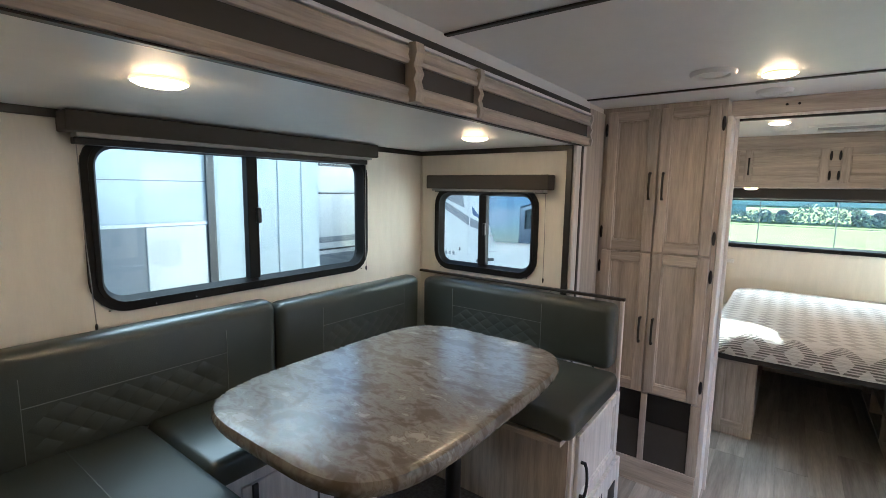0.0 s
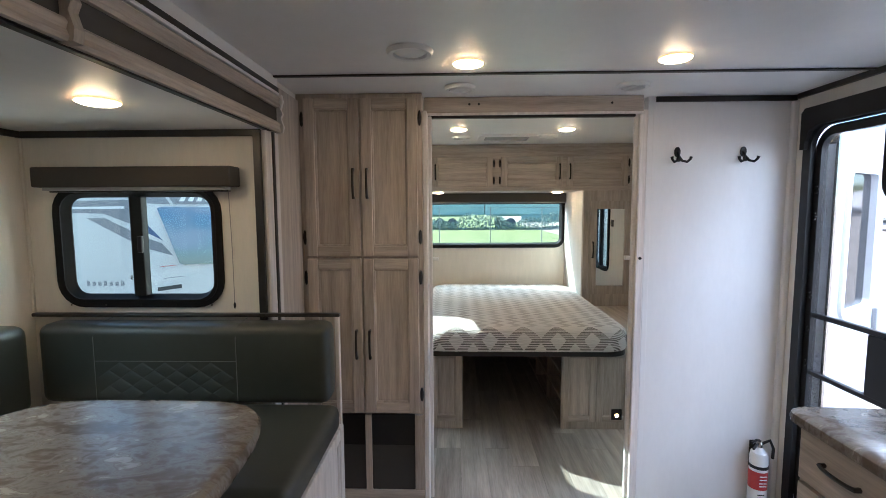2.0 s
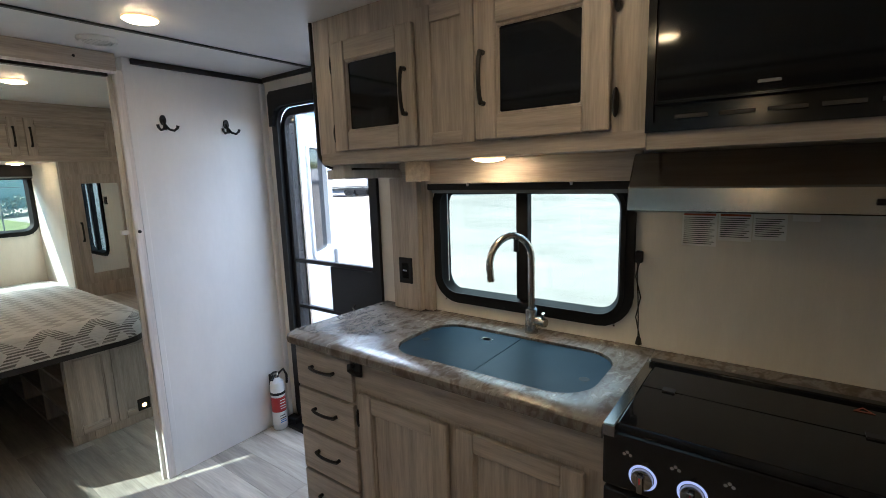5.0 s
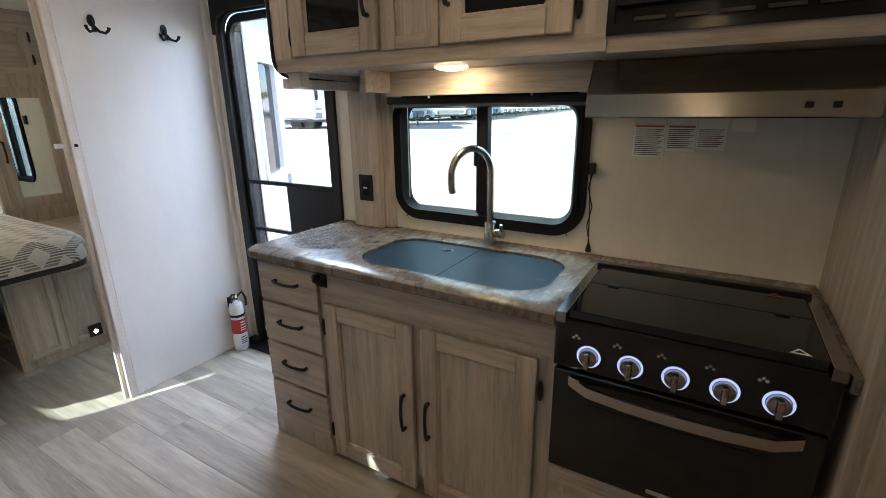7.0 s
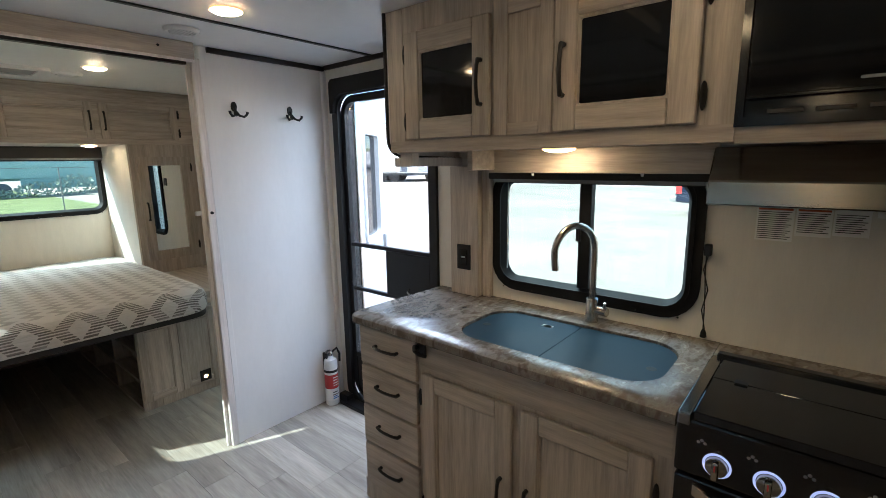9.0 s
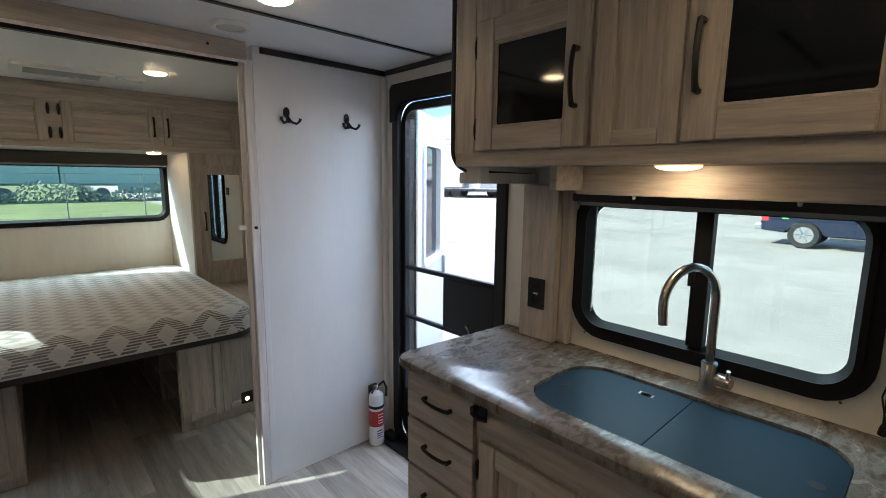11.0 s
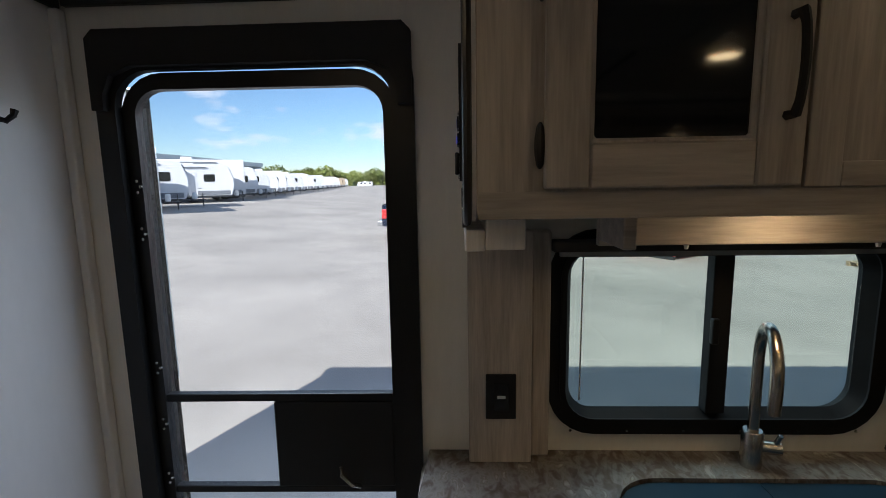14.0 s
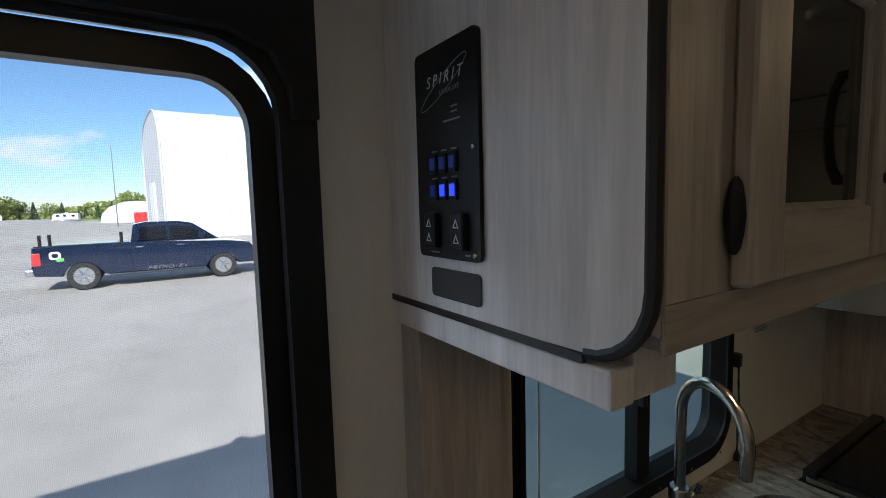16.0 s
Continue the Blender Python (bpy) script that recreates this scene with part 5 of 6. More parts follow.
for y in (1.15, 1.55):
    part("valance_clip", lathe(B(), [(0.006, 0), (0.004, -0.01)], (1.01, y, 1.437), "z", 8), "plastic", t)
dome_lamp((0.885, 1.384, 1.5255), 0.058, "warm dome lamp under the kitchen cabinets")

w = thing("control_panel", (0.98, 2.032, 1.58), "black systems control panel with blue lit switches", "control panel")
part("plate", plate(B(), rounded(0.916, 1.05, 1.58, 1.838, 0.008, 3), "y", 2.0305, 2.036), "black", w)


def words(text, size, centre, parent, material, name="lettering", shear=0.0):
    """Flat built-in lettering facing +y."""
    cu = bpy.data.curves.new(name, "FONT")
    cu.body, cu.size, cu.align_x, cu.align_y, cu.extrude, cu.shear = text, size, "CENTER", "CENTER", 0.0002, shear
    ob = new(name, cu)
    me = bpy.data.meshes.new_from_object(ob.evaluated_get(bpy.context.evaluated_depsgraph_get()))
    bpy.data.objects.remove(ob)
    me.transform(pose(*(Vector(centre) - BASE[parent]), 90, 0, 180))
    me.materials.append(M[material])
    o = new(name, me)
    o.parent = parent
    BASE[o] = BASE[parent]
    return o


words("S P I R I T", 0.019, (0.983, 2.0365, 1.797), w, "label_white", shear=0.3)
words("ULTRA LITE", 0.008, (0.972, 2.0365, 1.781), w, "grey_plastic", shear=0.3)
sw = []
for k in range(28):
    a = 2 * math.pi * k / 28
    sw.append((0.985 + 0.05 * math.cos(a) - 0.004 * math.sin(a), 2.0364, 1.79 + 0.012 * math.sin(a) - 0.022 * math.cos(a)))
part("swoosh", tube(B(), sw + [sw[0]], 0.0006, 4), "grey_plastic", w)
for k in range(3):
    for row in (0, 1):
        x0 = 0.956 + k * 0.0215
        z0 = 1.652 + row * 0.033
        s = part("switch", bx(x0, x0 + 0.016, 2.0362, 2.040, z0, z0 + 0.024, bevel=0.001), "black", w)
        lit = row == 0 and k < 2
        part("lamp", bx(x0 + 0.003, x0 + 0.013, 2.0402, 2.0408, z0 + 0.005, z0 + 0.019), "blue_led" if lit else "dim_led", s, "lit blue lamp" if lit else "")
        part("caption", bx(x0 + 0.002, x0 + 0.014, 2.0362, 2.0366, z0 + 0.0265, z0 + 0.0285), "grey_plastic", w)
for x0 in (0.938, 0.998):
    s = part("rocker", bx(x0, x0 + 0.026, 2.0362, 2.045, 1.593, 1.637, bevel=0.003), "black", w)
    for dz in (0.008, 0.026):
        part("arrow", ring(B(), [(x0 + 0.019, 1.593 + dz), (x0 + 0.007, 1.593 + dz), (x0 + 0.013, 1.604 + dz)], [(x0 + 0.0168, 1.5943 + dz), (x0 + 0.0092, 1.5943 + dz), (x0 + 0.013, 1.6015 + dz)], "y", 2.0452, 2.0457), "label_white", s)
for x0, x1, z in ((0.95, 0.985, 1.745), (0.955, 0.968, 1.76), (0.955, 0.968, 1.754), (0.935, 0.945, 1.586), (1.0, 1.02, 1.586)):
    part("caption", bx(x0, x1, 2.0362, 2.0366, z, z + 0.002), "grey_plastic", w)
for x, z in ((0.925, 1.588), (0.925, 1.71)):
    part("screw", lathe(B(), [(0.004, 0), (0.003, 0.002)], (x, 2.0362, z), "y", 8), "steel", w)
solid("data_plate", plate(B(), rounded(0.922, 1.028, 1.528, 1.566, 0.006, 3), "y", 2.0305, 2.0325), "insert", "small dark engraved data plate", "plate")

t = thing("microwave", (0.93, 0.58, 1.557), "black built-in microwave with a dark glass door", "microwave")
part("body", bx(0.717, 1.149, 0.29, 0.8595, 1.557, CEIL - 0.03, bevel=0.004), "enamel", t)
part("surround", ring(B(), [(0.862, 1.99), (0.288, 1.99), (0.288, 1.553), (0.862, 1.553)], [(0.845, 1.975), (0.305, 1.975), (0.305, 1.575), (0.845, 1.575)], "x", 0.708, 0.716), "enamel", t)
d = part("door", bx(0.700, 0.715, 0.43, 0.842, 1.612, 1.972, bevel=0.004), "dark_glass", t, "black glass door")
part("door_lip", bx(0.694, 0.6995, 0.43, 0.842, 1.612, 1.620, bevel=0.002), "enamel", d)
for k in range(5):
    part("vent_slot", bx(0.7065, 0.7078, 0.80 - k * 0.085, 0.735 + 0.0 - k * 0.085, 1.580, 1.588), "insert", t)
part("maker_mark", plate(B(), rounded(0.61, 0.65, 1.635, 1.641, 0.0028, 4), "x", 0.6985, 0.6997), "grey_plastic", d, "small grey badge")
part("keypad", bx(0.704, 0.715, 0.31, 0.425, 1.612, 1.972, bevel=0.003), "enamel", t)
part("face_rail", bx(UX, 1.149, 0.29, 0.8595, 1.5155, 1.5565), "wood_h", t)

t = thing("range_hood", (0.95, 0.6, 1.36), "brushed steel range hood over the stove", "range hood")
bm = B()
prof = [(1.149, 1.512), (0.885, 1.512), (0.878, 1.494), (0.828, 1.424), (0.822, 1.362), (0.85, 1.360), (1.149, 1.360)]
a = [bm.verts.new((x, 0.926, z)) for x, z in prof]
b = [bm.verts.new((x, 0.30, z)) for x, z in prof]
bm.faces.new(a)
bm.faces.new(b[::-1])
for i in range(len(a)):
    j = (i + 1) % len(a)
    bm.faces.new((a[i], b[i], b[j], a[j]))
bmesh.ops.bevel(bm, geom=list(bm.edges), offset=0.003, segments=1, affect="EDGES")
part("canopy", bm, "steel", t)
for y in (0.38, 0.43):
    part("switch", bx(0.8195, 0.8255, y - 0.008, y + 0.008, 1.384, 1.398, bevel=0.002), "black", t)

for y0, y1, z0, z1, bar in ((0.748, 0.842, 1.231, 1.355, True), (0.660, 0.744, 1.251, 1.355, True), (0.578, 0.657, 1.258, 1.355, False), (0.507, 0.567, 1.315, 1.355, False)):
    w = thing("warning_sticker", (1.149, (y0 + y1) / 2, z0), "white printed safety sticker on the cream wall", "sticker", group="safety stickers")
    part("paper", bx(1.1478, 1.1492, y0, y1, z0, z1), "label_white", w)
    if bar:
        part("bar", bx(1.1472, 1.1477, y0 + 0.004, y1 - 0.004, z1 - 0.030, z1 - 0.024), "orange", w, "orange warning bar")
    z = z1 - 0.037
    k = 0
    while z > z0 + 0.006:
        part("print_line", bx(1.1472, 1.1477, y0 + 0.006 + 0.006 * (k % 3), y1 - 0.005, z, z + 0.0022), "print", w)
        z -= 0.0062
        k += 1

# stove
t = thing("stove", (0.85, 0.6, 0.0), "black gas stove with glass lid, lit knobs and steel handle", "stove")
SXF = 0.592
part("body", bx(SXF + 0.02, 0.999, 0.305, 0.898, 0.0, 0.86), "enamel", t)
part("side_rail", bx(0.565, 0.985, 0.870, 0.8985, 0.858, 0.889, bevel=0.003), "steel", t, "steel side rail")
part("side_rail", bx(0.565, 0.985, 0.3045, 0.333, 0.858, 0.889, bevel=0.003), "steel", t, "steel side rail")
l = part("glass_lid", bx(0.575, 0.80, 0.336, 0.867, 0.872, 0.894, bevel=0.003), "dark_glass", t, "black glass lid")
part("rear_lid", bx(0.803, 0.965, 0.336, 0.867, 0.872, 0.893, bevel=0.003), "dark_glass", t, "black glass lid")
part("rear_bar", bx(0.966, 0.998, 0.32, 0.885, 0.86, 0.902, bevel=0.004), "enamel", t)
for y in (0.40, 0.80):
    part("lid_hinge", bx(0.79, 0.815, y - 0.015, y + 0.015, 0.8945, 0.8985, bevel=0.001), "black", t)
for yy, xx in ((0.385, 0.585), (0.405, 0.925)):
    part("hot_mark", ring(B(), [(xx, yy - 0.02), (xx, yy + 0.02), (xx + 0.028, yy)], [(xx + 0.005, yy - 0.012), (xx + 0.005, yy + 0.012), (xx + 0.021, yy)], "z", 0.8942, 0.8947), "label_white" if xx < 0.8 else "orange", t)
p = part("control_panel", bx(SXF - 0.012, SXF + 0.02, 0.302, 0.901, 0.725, 0.868, bevel=0.006), "enamel", t)
for k in range(5):
    y = 0.809 - 0.1015 * k
    kn = part("knob", lathe(B(), [(0.024, 0.0), (0.023, -0.012), (0.019, -0.014)], (SXF - 0.0125, y, 0.772), "x", 24), "steel", p, "steel control knob", smooth=True)
    part("light_ring", ring(B(), [(y + 0.0305 * math.cos(2 * math.pi * j / 28), 0.772 + 0.0305 * math.sin(2 * math.pi * j / 28)) for j in range(28)], [(y + 0.025 * math.cos(2 * math.pi * j / 28), 0.772 + 0.025 * math.sin(2 * math.pi * j / 28)) for j in range(28)], "x", SXF - 0.0135, SXF - 0.0122), "ring", kn, "white lit ring")
    part("grip", bx(SXF - 0.045, SXF - 0.0266, y - 0.007, y + 0.007, 0.75, 0.795, bevel=0.004), "steel", kn)
    part("pointer", bx(SXF - 0.0465, SXF - 0.0452, y - 0.0015, y + 0.0015, 0.775, 0.79), "red", kn)
    for j in range(3):
        part("burner_mark", lathe(B(), [(0.004, 0), (0.003, -0.0006)], (SXF - 0.0123, y + 0.035 + (j - 1) * 0.007, 0.818 + (0.006 if j == 1 else 0)), "x", 10), "grey_plastic", p)
d = part("oven_door", bx(SXF - 0.012, SXF + 0.0195, 0.305, 0.898, 0.40, 0.717, bevel=0.006), "enamel", t, "black oven door")
part("oven_window", bx(SXF - 0.0135, SXF - 0.0121, 0.40, 0.80, 0.46, 0.63), "dark_glass", d)
pts = [(SXF - 0.012, 0.855, 0.69), (SXF - 0.045, 0.80, 0.688), (SXF - 0.056, 0.70, 0.686), (SXF - 0.058, 0.60, 0.685), (SXF - 0.056, 0.50, 0.686), (SXF - 0.045, 0.40, 0.688), (SXF - 0.012, 0.345, 0.69)]
bm = B()
rings = []
for x, y, z in pts:
    rings.append([bm.verts.new((x + dx, y, z + dz)) for dx, dz in ((-0.005, -0.014), (-0.005, 0.014), (0.005, 0.014), (0.005, -0.014))])
for a, b in zip(rings, rings[1:]):
    for k in range(4):
        bm.faces.new((a[k], a[(k + 1) % 4], b[(k + 1) % 4], b[k]))
bm.faces.new(rings[0][::-1])
bm.faces.new(rings[-1])
part("door_handle", bm, "nickel", d, "bowed steel handle", smooth=True)
part("maker_mark", plate(B(), rounded(0.57, 0.635, 0.42, 0.432, 0.004, 3), "x", SXF - 0.0135, SXF - 0.0122), "grey_plastic", d)
dr = part("lower_drawer", bx(SXF + 0.0, SXF + 0.0195, 0.31, 0.895, 0.05, 0.392, bevel=0.003), "wood_h", t, "greige panel below the oven")
part("panel_recess", ring(B(), [(0.86, 0.35), (0.345, 0.35), (0.345, 0.09), (0.86, 0.09)], [(0.85, 0.34), (0.355, 0.34), (0.355, 0.10), (0.85, 0.10)], "x", SXF - 0.006, SXF - 0.0005), "wood_h", dr)

t = thing("tall_cabinet", (0.87, -0.1, 0), "tall greige cabinet beside the stove", "cabinet")
part("body", bx(0.56, 1.149, -0.55, 0.279, 0, CEIL - 0.001, bevel=0.003), "wood", t)
d = shaker(t, "-x", -0.52, 0.25, 0.1, 1.95, 0.56, rail=0.07)
handle(d, (0.54, 0.2, 0.95), (0.54, 0.2, 1.1), (-0.026, 0, 0))

# ---- entry ----
w = thing("door_1", (1.17, 2.53, 0), "black screen door with a clear view of the yard", "door", kind="structure")
part("frame", ring(B(), rounded(2.142, 2.915, 0.0, 1.92, 0.10), rounded(2.192, 2.868, 0.03, 1.856, 0.09), "x", 1.132, 1.156), "black", w, smooth=True)
val = [(2.145, 1.762), (2.178, 1.762), (2.18, 1.80), (2.20, 1.842), (2.25, 1.862), (2.81, 1.862), (2.86, 1.842), (2.88, 1.80), (2.882, 1.762), (2.91, 1.762), (2.91, 1.925), (2.89, 1.945), (2.165, 1.945), (2.145, 1.925)]
part("header_valance", plate(B(), val, "x", 1.112, 1.1355), "header_cloth", w, "dark taupe padded header")
AJAR = Matrix.Translation((1.175, 2.862, 0)) @ Matrix.Rotation(radians(0.9), 4, "Z") @ Matrix.Translation((-1.175, -2.862, 0))


def leaf(name, bm, material, parent, label="", smooth=False):
    """A piece of the screen door, which hangs a little ajar."""
    bm.transform(AJAR)
    return part(name, bm, material, parent, label, smooth)


lf = leaf("leaf_frame", ring(B(), rounded(2.184, 2.873, 0.04, 1.855, 0.11), rounded(2.222, 2.838, 0.062, 1.816, 0.065), "x", 1.158, 1.186), "black", w, smooth=True)
for z0, z1 in ((1.0, 1.022), (0.732, 0.752), (0.30, 0.33)):
    leaf("cross_bar", bx(1.16, 1.184, 2.222, 2.838, z0, z1, bevel=0.003), "black", lf)
k = leaf("latch_panel", bx(1.156, 1.186, 2.222, 2.545, 0.752, 1.0, bevel=0.004), "black", lf, "black latch panel")
leaf("latch_pull", tube(B(), [(1.154, 2.37, 0.81), (1.135, 2.365, 0.80), (1.13, 2.335, 0.775), (1.154, 2.32, 0.755)], 0.006, 8), "steel", w, "chrome latch pull", smooth=True)
leaf("kick_panel", bx(1.164, 1.18, 2.222, 2.838, 0.062, 0.30), "black", lf)
for y0, z0, z1 in ((2.222, 1.022, 1.816), (2.222, 0.33, 0.732), (2.545, 0.752, 1.0)):
    leaf("insect_screen", bx(1.171, 1.1722, y0, 2.838, z0, z1), "screen", lf, "fine insect screen")
for z in (0.55, 0.94, 1.10, 1.46, 1.58, 0.78):
    for dz in (-0.014, 0, 0.014):
        part("rivet", lathe(B(), [(0.005, 0), (0.004, -0.003)], (1.1578, 2.85 - (0.008 if dz == 0 else 0), z + dz), "x", 8), "steel", w)
part("threshold", bx(1.06, 1.21, 2.15, 2.91, -0.011, 0.022, bevel=0.004), "black", w)
part("threshold_foot", bx(1.085, 1.135, 2.86, 2.945, 0.0, 0.05, bevel=0.006), "black", w)

w = thing("entry_door", (1.22, 2.90, 0), "white entry door standing open with a tall window", "door")
m = Matrix.Translation((1.215, 2.90, 0)) @ Matrix.Rotation(math.atan2(0.395, 0.585), 4, "Z")
L = 0.70
bm = ring(B(), rounded(0.0, L, -0.02, 1.845, 0.06), rounded(0.17, 0.55, 0.98, 1.68, 0.04), "y", -0.045, 0.0)
bm.transform(m)
part("leaf", bm, "gel", w, smooth=True)
bm = ring(B(), rounded(0.15, 0.57, 0.96, 1.70, 0.06), rounded(0.185, 0.535, 0.995, 1.665, 0.03), "y", -0.06, 0.012)
bm.transform(m)
part("window_surround", bm, "plastic", w, "white window surround", smooth=True)
bm = box(B(), 0.17, 0.55, -0.03, -0.024, 0.98, 1.68)
bm.transform(m)
part("pane", bm, "dark_glass", w, "dark tinted glass")
bm = box(B(), L - 0.06, L - 0.03, -0.066, -0.046, 0.84, 0.96, bevel=0.004)
bm.transform(m)
part("latch", bm, "grey_plastic", w)
bm = box(B(), 0.0, 0.028, -0.055, 0.008, 0.0, 1.83)
bm.transform(m)
part("hinge_strip", bm, "steel", w, "steel hinge strip")


# ---- the yard ----


def yard(x, y):
    """The yard rises a little towards the parked row."""
    f = min(1.0, max(0.0, (y - 7.0 - 0.05 * x) / 12.0)) if x > 6 else 0.0
    f *= min(1.0, max(0.0, (x - 6.0) / 12.0))
    return GROUND + 0.85 * f * f * (3 - 2 * f)


bm = B()
N = 210
S = 420.0
verts = [[bm.verts.new((-S + 2 * S * i / N, -S + 2 * S * j / N, yard(-S + 2 * S * i / N, -S + 2 * S * j / N))) for j in range(N + 1)] for i in range(N + 1)]
for i in range(N):
    for j in range(N):
        bm.faces.new((verts[i][j], verts[i + 1][j], verts[i + 1][j + 1], verts[i][j + 1]))
solid("ground", bm, "asphalt", "wide pale worn asphalt yard", "ground", kind="structure", origin=(0, 0, GROUND))
solid("lawn", plate(B(), [(-120, 9), (4.5, 9), (18, 47), (60, 150), (60, 330), (-120, 330)], "z", GROUND - 0.3, GROUND + 0.05), "grass", "bright green grass strip beyond the yard", "grass", kind="stuff")
solid("far_meadow", bx(190, 400, -260, 110, GROUND - 0.3, GROUND + 0.35), "grass", "distant green meadow", "grass", kind="stuff")


def wheel(parent, c, r, w, axis="x"):
    t = part("wheel", lathe(B(), [(r * 0.62, -w / 2), (r * 0.93, -w / 2), (r, -w * 0.35), (r, w * 0.35), (r * 0.93, w / 2), (r * 0.62, w / 2)], c, axis, 28, cap=False), "rubber", parent, "black tyre", smooth=True)
    part("rim", lathe(B(), [(r * 0.63, -w * 0.42), (r * 0.57, -w * 0.40), (r * 0.55, -w * 0.3), (r * 0.2, -w * 0.28), (r * 0.15, -w * 0.36), (r * 0.03, -w * 0.36)], c, axis, 24), "alloy", t, "silver alloy rim", smooth=True)
    c = Vector(c)
    for k in range(6):
        a = 2 * math.pi * k / 6
        bm = B()
        d = Vector((0, math.cos(a), math.sin(a))) if axis == "x" else Vector((math.cos(a), 0, math.sin(a)))
        o = Vector((-w * 0.34, 0, 0)) if axis == "x" else Vector((0, -w * 0.34, 0))
        tube(bm, [c + o + d * r * 0.1, c + o + d * r * 0.58], [r * 0.09, r * 0.07], 6)
        part("spoke", bm, "alloy", t, "alloy spoke")


# pickup, its flank towards the trailer, nose towards -y
t = thing("pickup_truck", (19.2, 2.0, GROUND), "dark blue crew cab pickup truck with lettering on its doors", "truck")
TX0, TX1, G = 18.22, 20.15, GROUND


def flank(pts, x0, x1, bevel=0.05):
    bm = plate(B(), pts, "x", x0, x1)
    bmesh.ops.bevel(bm, geom=[e for e in bm.edges if abs(e.verts[0].co.x - e.verts[1].co.x) < 1e-6], offset=bevel, segments=3, affect="EDGES")
    return bm


def arch(cy, r, n=9):
    return [(cy - r * math.cos(math.pi * k / n), G + 0.46 + (r - 0.06) * math.sin(math.pi * k / n)) for k in range(n + 1)]


RW, FWH = 3.96, 0.08
body = [(-0.95, G + 0.45), *arch(FWH, 0.50), (0.70, G + 0.42), (3.3, G + 0.42), *arch(RW, 0.50), (5.10, G + 0.52), (5.16, G + 0.70), (5.12, G + 1.36), (2.65, G + 1.38), (-0.15, G + 1.26), (-0.80, G + 1.17), (-0.98, G + 0.95)]
part("body", flank(body, TX0, TX1, 0.04), "paint", t, smooth=True)
cab = [(2.72, G + 1.36), (2.62, G + 1.93), (2.3, G + 2.0), (1.35, G + 2.0), (0.95, G + 1.92), (0.15, G + 1.34)]
part("cab", flank(cab, TX0 + 0.07, TX1 - 0.07, 0.06), "paint", t, smooth=True)
for pts in ([(2.50, G + 1.42), (2.45, G + 1.84), (1.72, G + 1.86), (1.72, G + 1.42)], [(1.62, G + 1.42), (1.62, G + 1.86), (1.05, G + 1.82), (0.50, G + 1.42)]):
    part("side_window", plate(B(), pts, "x", TX0 + 0.062, TX0 + 0.075), "dark_glass", t, "dark glass")
part("bed_rail", bx(TX0 + 0.03, TX0 + 0.14, 2.75, 5.08, G + 1.36, G + 1.40, bevel=0.01), "black", t)
part("running_board", bx(TX0 - 0.03, TX0 + 0.12, 0.68, 3.3, G + 0.36, G + 0.43, bevel=0.02), "dark_gel", t)
part("rear_bumper", bx(TX0 + 0.03, TX1 - 0.03, 5.12, 5.32, G + 0.52, G + 0.72, bevel=0.03), "alloy", t, "chrome rear bumper")
part("front_bumper", bx(TX0 + 0.05, TX1 - 0.05, -1.12, -0.93, G + 0.42, G + 0.72, bevel=0.03), "alloy", t, "chrome front bumper")
part("tail_light", bx(TX0 - 0.006, TX0 + 0.10, 4.93, 5.14, G + 0.82, G + 1.20, bevel=0.02), "red", t, "red tail light")
part("mirror", bx(TX0 - 0.2, TX0 + 0.05, 0.62, 0.80, G + 1.38, G + 1.62, bevel=0.03), "paint", t)
for y in (4.93, 4.7, 2.95):
    part("rack_mount", tube(B(), [(TX0 + 0.1, y, G + 1.36), (TX0 + 0.1, y, G + 1.72)], 0.045, 8), "black", t)
for y in (1.25, 2.38):
    part("door_handle", bx(TX0 - 0.02, TX0 + 0.01, y, y + 0.2, G + 1.20, G + 1.24, bevel=0.008), "alloy", t)
# Black strips on the closed flank paint the shade between the doors.
for y in (0.62, 1.67, 2.70):
    part("door_gap", bx(TX0 - 0.003, TX0 + 0.002, y, y + 0.012, G + 0.5, G + 1.36), "black", t)
for y in (RW, FWH):
    for x in (TX0 + 0.13, TX1 - 0.13):
        wheel(t, (x, y, G + 0.43), 0.43, 0.28)
cu = bpy.data.curves.new("lettering", "FONT")
cu.body, cu.size, cu.extrude, cu.align_x = "PRIMO RV", 0.19, 0.002, "CENTER"
cu.shear, cu.space_character = 0.3, 1.45
ob = new("lettering", cu)
me = bpy.data.meshes.new_from_object(ob.evaluated_get(bpy.context.evaluated_depsgraph_get()))
bpy.data.objects.remove(ob)
me.transform(pose(TX0 - 0.004 - 19.2, 1.75 - 2.0, 0.46, 90, 0, -90))
me.materials.append(M["alloy"])
ob = new("lettering", me)
ob.parent = t
part("badge", ring(B(), rounded(4.46, 4.74, G + 0.98, G + 1.22, 0.10), rounded(4.52, 4.68, G + 1.04, G + 1.16, 0.05), "x", TX0 - 0.004, TX0 - 0.001), "label_white", t, "white printed badge")
part("badge_mark", bx(TX0 - 0.006, TX0 - 0.003, 4.40, 4.58, G + 0.92, G + 1.02), "green_print", t, "green printed mark")


